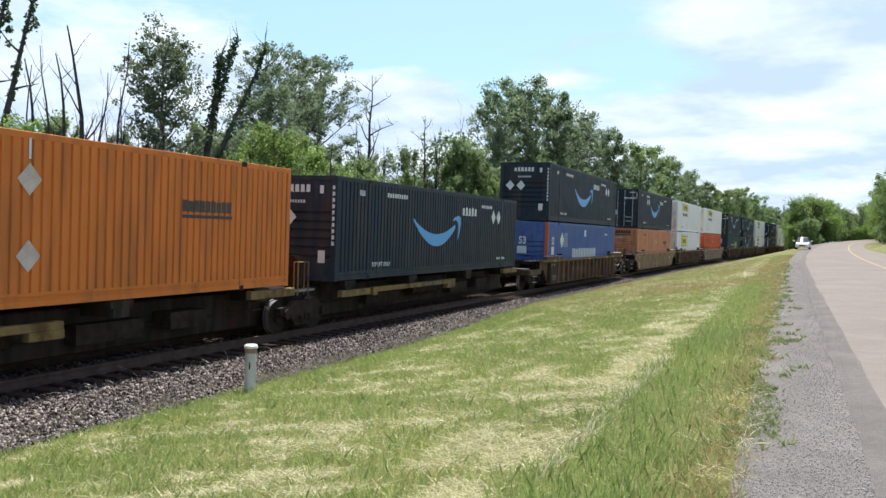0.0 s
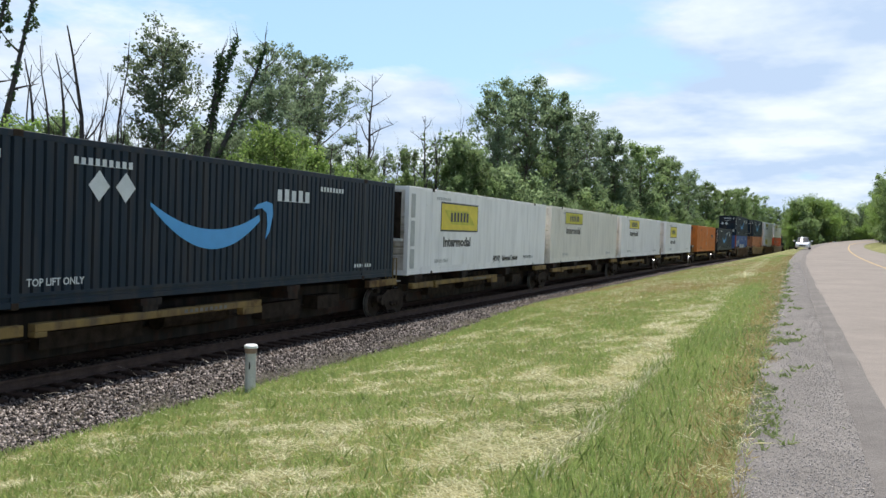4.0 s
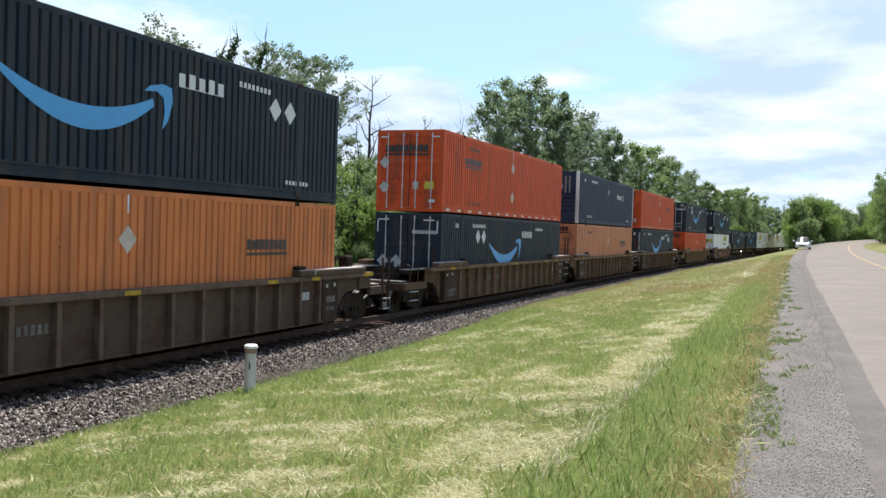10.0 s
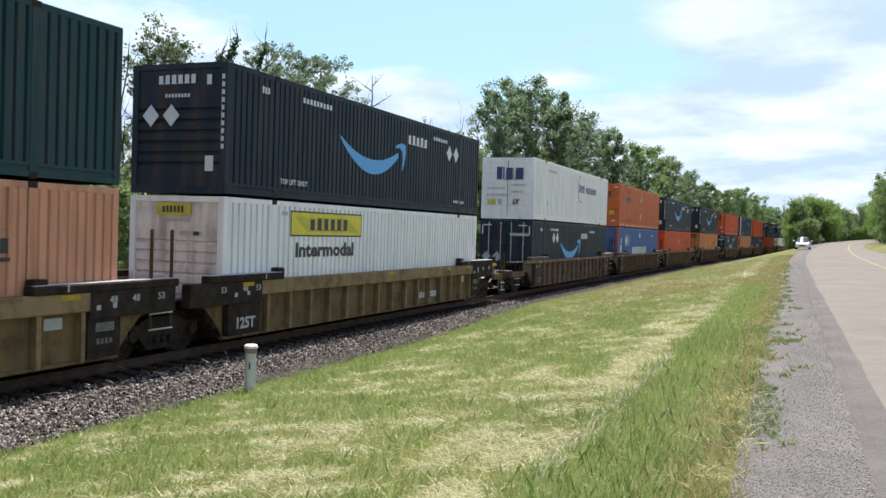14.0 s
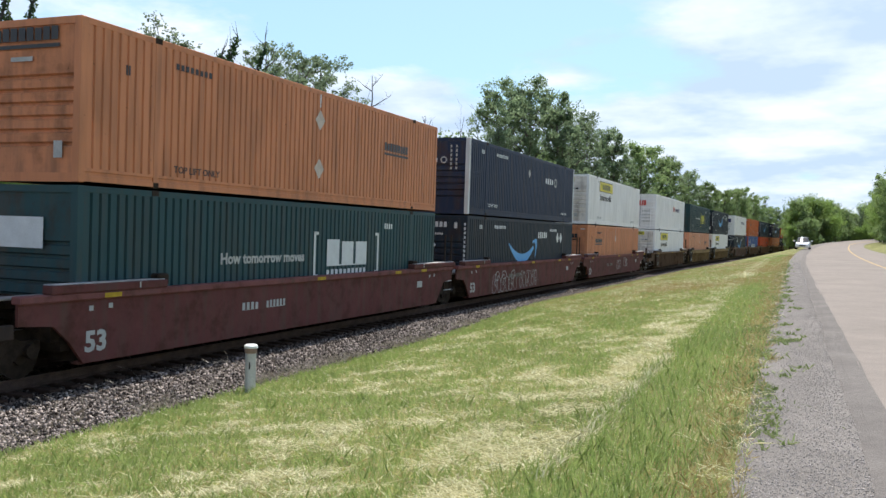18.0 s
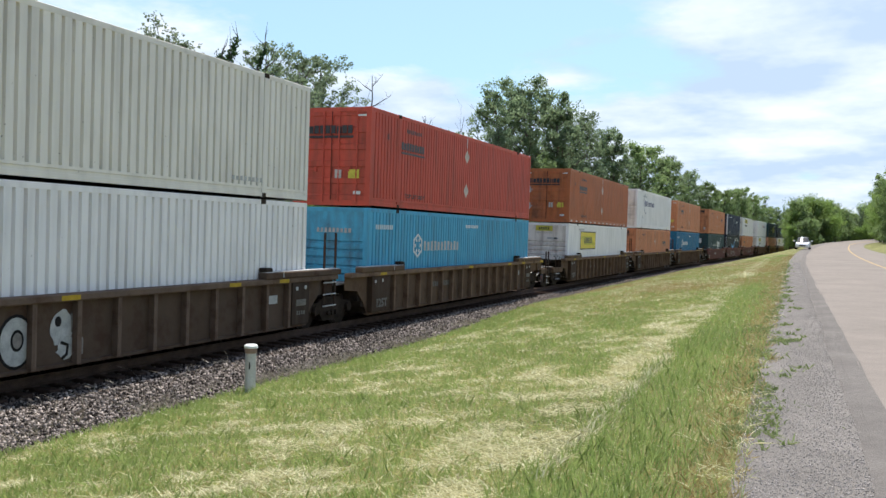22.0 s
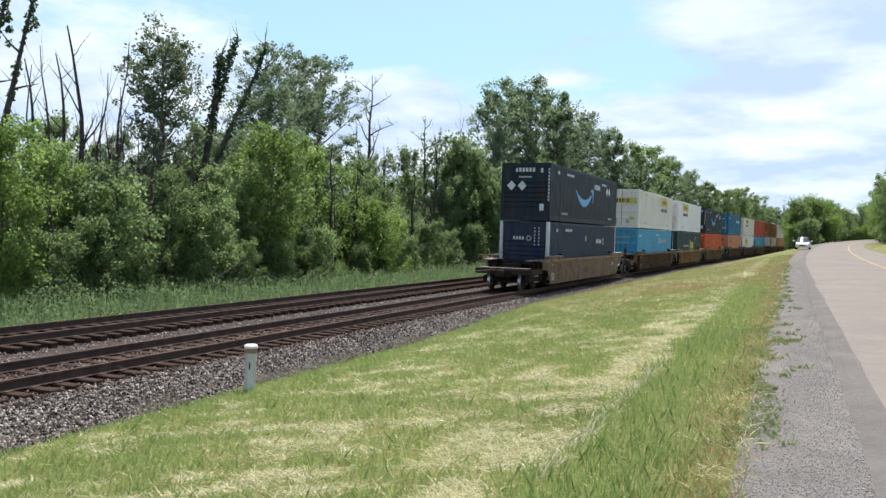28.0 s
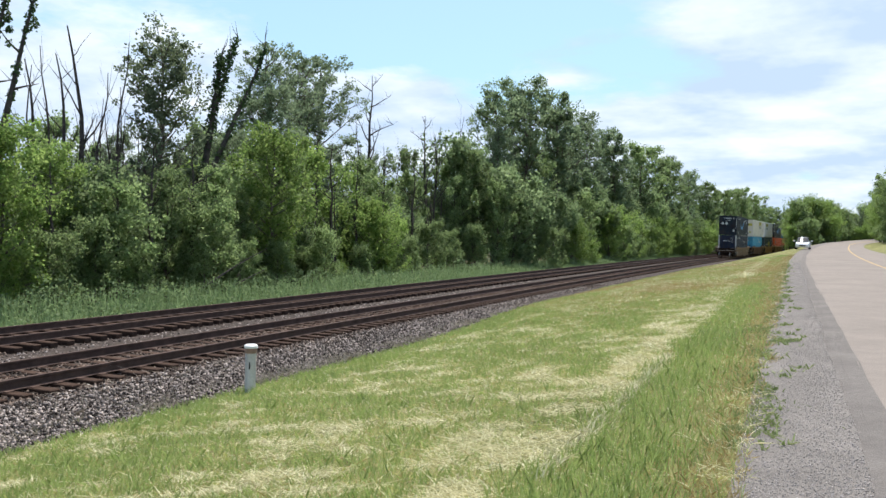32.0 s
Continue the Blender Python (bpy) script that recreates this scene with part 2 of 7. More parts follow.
def paint(c, rough=0.5, dirt=0.30, grime=(0.13, 0.10, 0.08), wear=0.0):
    """Weathered enamel: colour, vertical dirt streaks and small rust marks."""
    key = (c, rough, dirt, wear, grime)
    if key in PAINTS:
        return PAINTS[key]
    m = bpy.data.materials.new("weathered_paint")
    m.use_nodes = True
    n, l = m.node_tree.nodes, m.node_tree.links
    b = n["Principled BSDF"]
    co = n.new("ShaderNodeTexCoord")
    info = n.new("ShaderNodeObjectInfo")
    mp = n.new("ShaderNodeMapping")
    mp.inputs["Scale"].default_value = (2.2, 2.2, 0.28)
    sh = n.new("ShaderNodeVectorMath")
    sh.operation = "MULTIPLY_ADD"
    sh.inputs[1].default_value = (9, 9, 9)
    l.new(info.outputs["Random"], sh.inputs[0]), l.new(co.outputs["Object"], sh.inputs[2])
    l.new(sh.outputs[0], mp.inputs["Vector"])
    n1, n2, n3 = (n.new("ShaderNodeTexNoise") for _ in range(3))
    n1.inputs["Scale"].default_value, n1.inputs["Detail"].default_value = 1.6, 8
    n2.inputs["Scale"].default_value, n2.inputs["Detail"].default_value = 0.7, 5
    n3.inputs["Scale"].default_value, n3.inputs["Detail"].default_value = 14.0, 6
    l.new(mp.outputs["Vector"], n1.inputs["Vector"])
    l.new(sh.outputs[0], n2.inputs["Vector"]), l.new(co.outputs["Object"], n3.inputs["Vector"])
    r1 = n.new("ShaderNodeMapRange")
    r1.inputs[1].default_value, r1.inputs[2].default_value, r1.inputs[3].default_value, r1.inputs[4].default_value = 0.45, 0.75, 0.0, dirt * 2
    l.new(n1.outputs["Fac"], r1.inputs[0])
    fade = n.new("ShaderNodeMix")
    fade.data_type = "RGBA"
    fade.inputs[6].default_value = (*[v * 0.9 for v in c], 1)
    fade.inputs[7].default_value = (*[min(1, v * 1.12 + 0.012) for v in c], 1)
    l.new(n2.outputs["Fac"], fade.inputs[0])
    mx = n.new("ShaderNodeMix")
    mx.data_type = "RGBA"
    mx.inputs[7].default_value = (*[0.5 * g + 0.5 * v * 0.55 for g, v in zip(grime, c)], 1)
    l.new(r1.outputs[0], mx.inputs[0]), l.new(fade.outputs[2], mx.inputs[6])
    r3 = n.new("ShaderNodeMapRange")
    r3.inputs[1].default_value, r3.inputs[2].default_value, r3.inputs[4].default_value = 0.70, 0.76, 0.75
    l.new(n3.outputs["Fac"], r3.inputs[0])
    rust = n.new("ShaderNodeMix")
    rust.data_type = "RGBA"
    rust.inputs[7].default_value = (0.10, 0.045, 0.025, 1)
    l.new(r3.outputs[0], rust.inputs[0]), l.new(mx.outputs[2], rust.inputs[6])
    last = rust.outputs[2]
    if wear:
        n4 = n.new("ShaderNodeTexNoise")
        n4.inputs["Scale"].default_value, n4.inputs["Detail"].default_value, n4.inputs["Roughness"].default_value = 1.9, 9, 0.65
        l.new(sh.outputs[0], n4.inputs["Vector"])
        for lo, hi, top, tone in ((0.50, 0.64, wear, (0.055, 0.024, 0.014)), (0.46, 0.34, wear * 0.7, tuple(min(1, 1.35 * v + 0.006) for v in c))):
            r4, m4 = n.new("ShaderNodeMapRange"), n.new("ShaderNodeMix")
            r4.inputs[1].default_value, r4.inputs[2].default_value, r4.inputs[4].default_value = lo, hi, top
            m4.data_type = "RGBA"
            m4.inputs[7].default_value = (*tone, 1)
            l.new(n4.outputs["Fac"], r4.inputs[0]), l.new(r4.outputs[0], m4.inputs[0]), l.new(last, m4.inputs[6])
            last = m4.outputs[2]
        bp = n.new("ShaderNodeBump")
        bp.inputs["Strength"].default_value, bp.inputs["Distance"].default_value = 0.5, 0.01
        l.new(n3.outputs["Fac"], bp.inputs["Height"]), l.new(bp.outputs["Normal"], b.inputs["Normal"])
    l.new(last, b.inputs["Base Color"])
    b.inputs["Roughness"].default_value = rough
    b.inputs["Specular IOR Level"].default_value = 0.09
    PAINTS[key] = m
    return m


DEEPOR, AMBER = (0.54, 0.135, 0.04), (0.582, 0.19, 0.0633)
ORANGE, REDOR, TAN, SALMON = (0.6, 0.175, 0.035), (0.574, 0.083, 0.0207), (0.55, 0.221, 0.108), (0.582, 0.272, 0.165)
BROWNOR, REDDISH = (0.418, 0.133, 0.0532), (0.494, 0.0835, 0.0544)
NAVY, INDIGO, DKGREEN, PINE = (0.0160, 0.0265, 0.0390), (0.0215, 0.0340, 0.0660), (0.0165, 0.0460, 0.0540), (0.0279, 0.0676, 0.0735)
WHITE, CREAM, TEAL, SKYBL, ROYAL = (0.785, 0.76, 0.735), (0.73, 0.69, 0.61), (0.0174, 0.149, 0.273), (0.075, 0.345, 0.52), (0.068, 0.125, 0.31)
TXT_W = mat("white_lettering", (0.58, 0.60, 0.60), 0.5, var=0.1)
TXT_K = mat("black_lettering", (0.018, 0.016, 0.017), 0.5, var=0.1)
TXT_B = mat("blue_lettering", (0.055, 0.30, 0.62), 0.45, var=0.06)
TXT_NV = mat("navy_lettering", (0.03, 0.03, 0.11), 0.5, var=0.1)
TXT_R = mat("red_lettering", (0.5, 0.05, 0.04), 0.5, var=0.1)
TXT_Y = mat("yellow_panel", (0.66, 0.515, 0.022), 0.5, var=0.14)
TXT_YF = mat("faded_yellow_panel", (0.52, 0.47, 0.08), 0.6, var=0.25)
TXT_P = mat("weathered_placard", (0.52, 0.44, 0.38), 0.6, var=0.2)
TXT_G = mat("grey_lettering", (0.42, 0.42, 0.40), 0.6, var=0.2)
TXT_F = mat("faded_lettering", (0.165, 0.155, 0.135), 0.6, var=0.4)
STEEL = mat("galvanised_rod", (0.45, 0.45, 0.44), 0.45, 0.5, var=0.2)
# pale steel: rubbed steps, rungs and pipes, and painted sunlight on the caps
M_WEAR_SUN = mat("rubbed_and_sunlit_steel", (0.42, 0.41, 0.40), 0.5, 0.2, var=0.35, scale=4)
M_REFLECT = mat("dusty_amber", (0.42, 0.28, 0.035), 0.6, var=0.25, scale=7)
RUBBER = mat("black_gasket", (0.015, 0.015, 0.015), 0.8)
DARK = mat("grimy_black_steel", (0.034, 0.0245, 0.0185), 0.75, 0.0, var=0.5, scale=4, bump=0.3)
WHEELM = mat("worn_wheel_steel", (0.032, 0.023, 0.018), 0.6, 0.0, var=0.4, scale=6)
M_TREAD = mat("polished_wheel_tread", (0.48, 0.47, 0.45), 0.32, 0.8, var=0.2)
GRATE = mat("galvanised_grating", (0.26, 0.24, 0.215), 0.7, 0.1, var=0.3, scale=8)

# ---- shipping container, 53 feet: x across, y along from the rear, z up ----
L, H, W = 16.154, 2.896, 2.591
SIDE = Matrix(((0, 0, 1, W / 2 + 0.003), (1, 0, 0, 0), (0, 1, 0, 0), (0, 0, 0, 1)))
REAR = Matrix(((1, 0, 0, 0), (0, 0, -1, -0.004), (0, 1, 0, 0), (0, 0, 0, 1)))


def on_side(y, z):
    return SIDE @ Matrix.Translation((y, z, 0))


def on_rear(x, z, out=0.0):
    return REAR @ Matrix.Translation((x, z, out))


def corrugated(n, deep):
    """n vertical ribs along the near side."""
    verts, faces, y, end = [], [], 0.14, L - 0.14
    prof = []
    pitch = (end - y) / n
    for i in range(n):
        y0 = y + i * pitch
        prof += [(y0, -0.003), (y0 + pitch * 0.66, -0.003), (y0 + pitch * 0.76, -deep), (y0 + pitch * 0.92, -deep)]
    prof.append((end, -0.003))
    for py, px in prof:
        verts += [(W / 2 + px, py, 0.25), (W / 2 + px, py, H - 0.10)]
    for i in range(len(prof) - 1):
        faces.append((2 * i, 2 * i + 2, 2 * i + 3, 2 * i + 1))
    return verts, faces


def rail_profile():
    """Bottom side rail: two flanges with a shallow web between them."""
    out = [(W / 2 - 0.1, 0.02), (W / 2 + 0.002, 0.02), (W / 2 + 0.002, 0.12), (W / 2 - 0.022, 0.125), (W / 2 - 0.022, 0.195), (W / 2 + 0.002, 0.20), (W / 2 + 0.002, 0.255), (W / 2 - 0.1, 0.255)]
    n = len(out)
    verts = [(x, y, z) for y in (0.1, L - 0.1) for x, z in out]
    faces = [tuple(range(n)), tuple(range(2 * n - 1, n - 1, -1))] + [((i + 1) % n, i, n + i, n + (i + 1) % n) for i in range(n)]
    return verts, faces


def smooth_side():
    """Flat sheets with narrow recessed joints."""
    verts, faces, prof = [], [], []
    y, end = 0.14, L - 0.14
    while y < end - 0.3:
        y1 = min(y + 1.22, end)
        prof += [(y + 0.012, -0.003), (y1 - 0.008, -0.003), (y1 - 0.004, -0.012), (y1 + 0.006, -0.012)]
        y = y1
    for py, px in prof:
        verts += [(W / 2 + px, py, 0.25), (W / 2 + px, py, H - 0.10)]
    for i in range(len(prof) - 1):
        faces.append((2 * i, 2 * i + 2, 2 * i + 3, 2 * i + 1))
    return verts, faces


def nose():
    """Front wall with horizontal ribs under a plain brow."""
    verts, faces = [], []
    prof = [(0.15, 0.0)]
    z, n = 0.62, 6
    for i in range(n):
        z0 = z + i * 0.24
        prof += [(z0, 0.0), (z0 + 0.02, 0.055), (z0 + 0.06, 0.055), (z0 + 0.09, 0.0)]
    prof.append((H - 0.1, 0.0))
    for pz, py in prof:
        verts += [(-W / 2 + 0.1, 0.035 + py, pz), (W / 2 - 0.1, 0.035 + py, pz)]
    for i in range(len(prof) - 1):
        faces.append((2 * i, 2 * i + 1, 2 * i + 3, 2 * i + 2))
    return verts, faces


def door_leaf():
    """One door leaf with shallow horizontal swages."""
    verts, faces = [], []
    prof = [(0.16, 0.02)]
    for i in range(5):
        z0 = 0.30 + i * 0.5
        prof += [(z0, 0.02), (z0 + 0.03, 0.045), (z0 + 0.33, 0.045), (z0 + 0.36, 0.02)]
    prof.append((H - 0.13, 0.02))
    for pz, py in prof:
        verts += [(0.012, py, pz), (W / 2 - 0.11, py, pz)]
    for i in range(len(prof) - 1):
        faces.append((2 * i, 2 * i + 1, 2 * i + 3, 2 * i + 2))
    v2, f2 = boxes((0.008, 0.03, 0.012, 0.06, 0.15, H - 0.12), (W / 2 - 0.125, W / 2 - 0.105, 0.012, 0.06, 0.15, H - 0.12))
    return join((verts, faces), (v2, f2))


def arc_logo():
    """A broad upturned arc with a pointed tip."""
    up, lo = [], []
    for i in range(21):
        k = i / 20
        y = 4.1 * k
        mid = 0.85 - 2.85 * k * (1 - k) + 0.10 * k
        th = 0.08 + 0.38 * math.sin(math.pi * min(1, k * 1.05)) ** 0.9
        up.append((y, mid + th * 0.42))
        lo.append((y + 0.05 * k, mid - th * 0.5))
    body = prism(up[:19] + lo[:19][::-1])
    return join(body, prism([(3.46, 0.86), (3.60, 0.98), (3.98, 1.07), (4.24, 1.02), (4.27, 0.75), (4.14, 0.36), (3.98, 0.18), (4.04, 0.52), (4.00, 0.80), (3.80, 0.90)][::-1], 0.005))


def blocks(n, w, h, fill=0.72, seed=1):
    """A row of n plain bars on a thin foot line."""
    rnd = random.Random(seed)
    foot, out = h * 0.05, []
    for i in range(n):
        hh = h * rnd.choice((1, 1, 0.92))
        x0, x1 = w * i / n, w * (i + fill) / n
        out += [(x0, foot), (x0, hh), (x1, hh), (x1, foot)] if i else [(0, hh), (x1, hh), (x1, foot)]
    out += [(out[-1][0], 0), (0, 0)]
    return prism(out[::-1])


def letters(text, h):
    """A mesh of readable words in the built-in font, h high."""
    key = ("lettering", text, h)
    if key not in MESHES:
        cu = bpy.data.curves.new("lettering", "FONT")
        cu.body, cu.size, cu.extrude, cu.resolution_u, cu.offset = text, h / 0.72, 0.002, 2, 0.05 * h if h > 0.2 else 0.02 * h
        tmp = bpy.data.objects.new("lettering", cu)
        me = bpy.data.meshes.new_from_object(tmp)
        me.materials.clear()
        me.materials.append(None)
        bpy.data.objects.remove(tmp)
        MESHES[key] = me
    return MESHES[key]


def diamond(r):
    return prism([(0, -r), (r * 0.92, 0), (0, r), (-r * 0.92, 0)])


def ring(r, w, a0, a1, n=16):
    pts = [(r * math.cos(a0 + (a1 - a0) * i / n), r * math.sin(a0 + (a1 - a0) * i / n)) for i in range(n + 1)]
    inn = [(x * (r - w) / r, y * (r - w) / r) for x, y in pts][::-1]
    return prism(pts + inn)


def mark(name, key, build, material, parent, m, label=""):
    return put(name, mesh(key, build), material, parent, m, label)


def bars(parent, m, n, w, h, material, label="", fill=0.6):
    return mark("wordmark", ("wordmark", n, w, h, fill), lambda: blocks(n, w, h, fill, n), material, parent, m, label)


def plate(parent, m, w, h, material, name="panel", label=""):
    return mark(name, (name, w, h), lambda: boxes((0, w, 0, h, 0, 0.004)), material, parent, m, label)


def words(parent, m, text, h, material, width=None):
    me = letters(text, h)
    if width:
        have = max(v.co.x for v in me.vertices)
        m = m @ Matrix.Diagonal((width / have, 1, 1, 1))
    return put("lettering", me, material, parent, m)


KINDS = {}


def shell(c, rear, smooth=False, posts=None, tape=False):
    """The bare container with all its structural parts."""
    p = paint(c, 0.5, 0.13) if c in (WHITE, CREAM) else paint(c)
    ob = thing("shipping_container", "", "container", "containers on the train")
    ribs, deep = (68, 0.075) if c in (WHITE, CREAM) else (76, 0.036) if c[0] > 0.3 else (72, 0.052)
    side = mesh("smooth_side_panel", smooth_side) if smooth else mesh(("side_panel", ribs), lambda: corrugated(ribs, deep))
    flip = Matrix.Rotation(math.pi, 4, "Z")
    flip.translation = (0, L, 0)
    put("side_panel", side, p, ob)
    put("side_panel", side, p, ob, flip)
    rails = mesh("top_rail", lambda: soft_box(W / 2 - 0.09, W / 2, 0.1, L - 0.1, H - 0.12, H - 0.002, 0.008))
    sills = mesh("bottom_rail", rail_profile)
    for m in (None, flip):
        put("top_rail", rails, p, ob, m)
        put("bottom_rail", sills, p, ob, m)
    post = mesh("corner_post", lambda: soft_box(W / 2 - 0.16, W / 2 + 0.004, -0.002, 0.15, 0.0, H, 0.012))
    mir = Matrix.Diagonal((-1, 1, 1, 1))
    mirp = mesh("corner_post_far", lambda: soft_box(-W / 2 - 0.004, -W / 2 + 0.16, -0.002, 0.15, 0.0, H, 0.012))
    pp = paint(posts) if posts else p
    for me, m in ((post, None), (mirp, None), (post, flip), (mirp, flip)):
        put("corner_post", me, pp, ob, m)
    stack = mesh("stacking_post", lambda: soft_box(W / 2 - 0.06, W / 2 + 0.008, 1.90, 2.06, 0.0, H, 0.006))
    cast = mesh("lifting_casting", lambda: soft_box(W / 2 - 0.12, W / 2 + 0.012, 1.88, 2.08, H - 0.11, H + 0.008, 0.01))
    base = mesh("stacking_lock", lambda: soft_box(W / 2 - 0.12, W / 2 + 0.012, 1.90, 2.06, -0.012, 0.11, 0.01))
    near_front = Matrix.Translation((0, L - 3.96, 0))
    for m in (None, near_front):
        put("stacking_post", stack, p, ob, m)
        put("lifting_casting", cast, DARK, ob, m, "dark worn steel casting")
        put("stacking_lock", base, DARK, ob, m)
    put("roof", mesh("roof", lambda: boxes((-W / 2 + 0.05, W / 2 - 0.05, 0.05, L - 0.05, H - 0.06, H - 0.015))), p, ob)
    put("floor", mesh("container_floor", lambda: boxes((-W / 2 + 0.06, W / 2 - 0.06, 0.06, L - 0.06, 0.03, 0.14))), DARK, ob)
    hdr = mesh("end_header", lambda: boxes((-W / 2 + 0.14, W / 2 - 0.14, 0.0, 0.09, H - 0.13, H - 0.004)))
    sil = mesh("end_sill", lambda: boxes((-W / 2 + 0.14, W / 2 - 0.14, 0.0, 0.09, 0.0, 0.16)))
    for m in (None, flip):
        put("end_header", hdr, p, ob, m)
        put("end_sill", sil, p, ob, m)
    door_m, nose_m = (None, flip) if rear == "door" else (flip, None)
    put("front_wall", mesh("front_wall", nose), paint((0.71, 0.65, 0.585), 0.6, 0.45, (0.24, 0.15, 0.09), wear=0.26) if c == WHITE else paint(c, 0.6, 0.6, (0.20, 0.11, 0.06), wear=0.5) if c == CREAM else paint(c, 0.6, 0.45, wear=0.35), ob, nose_m)
    dm = door_m or Matrix.Identity(4)
    leaf = mesh("door", door_leaf)
    leaf2 = mesh("door_far", lambda: ([(-x, y, z) for x, y, z in door_leaf()[0]], [f[::-1] for f in door_leaf()[1]]))
    rod = mesh("locking_rod", lambda: join(tube([(0, -0.02, 0.1), (0, -0.02, H - 0.1)], [0.02, 0.02], 6), *[boxes((-0.035, 0.035, -0.028, 0.03, z, z + 0.035)) for z in (0.12, 0.9, 1.8, H - 0.2)]))
    han = mesh("door_handle", lambda: boxes((0.0, 0.36, -0.035, -0.015, 1.05, 1.09), (0.3, 0.38, -0.03, 0.03, 1.0, 1.14)))
    for me, xs in ((leaf, (0.26, 0.86)), (leaf2, (-0.26, -0.86))):
        d = put("door", me, p if c in (WHITE, CREAM) else paint(c, 0.6, 0.42, wear=0.3), ob, door_m)
        for x in xs:
            put("locking_rod", rod, STEEL if c in (NAVY, REDOR, TEAL, DKGREEN) else p, d, Matrix.Translation((x, 0, 0)))
        put("door_handle", han, p, d, Matrix.Translation((xs[0] if xs[0] > 0 else xs[1], 0, 0)))
    for x, w in ((0.0, 0.013), (1.175, 0.018), (-1.175, 0.018)) if rear == "door" else ():
        put("door_gasket", mesh(("door_gasket", x), lambda: boxes((x - w, x + w, 0.008, 0.05, 0.16, H - 0.13))), RUBBER, ob, door_m)
    if tape:
        strip = mesh("reflector_strip", lambda: boxes((0, 0.34, 0, 0.075, 0, 0.004)))
        for i in range(14):
            put("reflector_strip", strip, TXT_W, ob, on_side(0.35 + i * 1.12, 0.06), "white reflective strip")
    return ob


def stack_notes(ob, light, y=2.2, z=0.36):
    """Handling notes that most boxes carry."""
    words(ob, on_side(y, z), "TOP LIFT ONLY", 0.13, light, 1.25)
    bars(ob, on_side(3.15, 2.45), 9, 1.5, 0.13, light)
    bars(ob, on_side(1.35, 2.42), 3, 0.34, 0.16, light)
    bars(ob, on_side(13.6, 0.36), 7, 1.1, 0.10, light)


def box_navy(rear):
    ob = shell(NAVY, rear)
    mark("arc_logo", "arc_logo", arc_logo, TXT_B, ob, on_side(5.1, 0.98), "light blue upturned arc")
    bars(ob, on_side(9.55, 2.08), 5, 1.6, 0.30, TXT_W, "row of white bars", 0.6)
    stack_notes(ob, TXT_W)
    bars(ob, on_side(11.6, 2.42), 8, 1.3, 0.12, TXT_W)
    for y in ((13.07, 13.72) if rear == "nose" else (3.75, 4.42)):
        mark("placard", ("placard", 0.28), lambda: diamond(0.28), TXT_W, ob, on_side(y, 2.1), "white diamond placard")
    if rear == "nose":
        bars(ob, on_rear(-0.55, 2.44), 6, 1.07, 0.20, TXT_W, "row of white bars", 0.66)
        bars(ob, on_rear(-0.36, 2.14), 8, 0.7, 0.08, TXT_W)
        for x in (-0.76, -0.19):
            mark("placard", ("placard", 0.25), lambda: diamond(0.25), TXT_W, ob, on_rear(x, 1.74), "white diamond placard")
        plate(ob, on_rear(0.74, 0.50, -0.03), 0.22, 0.34, TXT_W, "paper_holder")
        plate(ob, on_rear(0.77, 2.4), 0.12, 0.22, TXT_W, "size_label")
        bars(ob, on_rear(1.17, 2.62) @ Matrix.Rotation(-math.pi / 2, 4, "Z"), 10, 1.7, 0.075, TXT_W)
    else:
        bars(ob, on_rear(0.2, 2.16, 0.02), 11, 0.95, 0.13, TXT_W)
        for x in (-0.95, -0.42):
            mark("placard", ("placard", 0.25), lambda: diamond(0.25), TXT_G, ob, on_rear(x, 1.15, 0.02), "grey diamond placard")
        for x in (-1.15, 0.62):
            plate(ob, on_rear(x, 2.62, 0.02), 0.42, 0.05, TXT_W, "corner_strip")
        for x in (-1.2, 1.13):
            plate(ob, on_rear(x, 2.2, 0.02), 0.05, 0.42, TXT_W, "corner_strip")
        for i in range(2):
            bars(ob, on_rear(0.35, 0.45 + i * 0.3, 0.02), 6, 0.45, 0.08, TXT_G)
    return ob, "navy steel container with a light blue arc"


def name_bars(ob, m, w, h, material):
    bars(ob, m, 9, w, h, material, "row of dark bars", 0.8)
    plate(ob, m @ Matrix.Translation((0, -h * 0.55, 0)), w, h * 0.28, material, "underline")


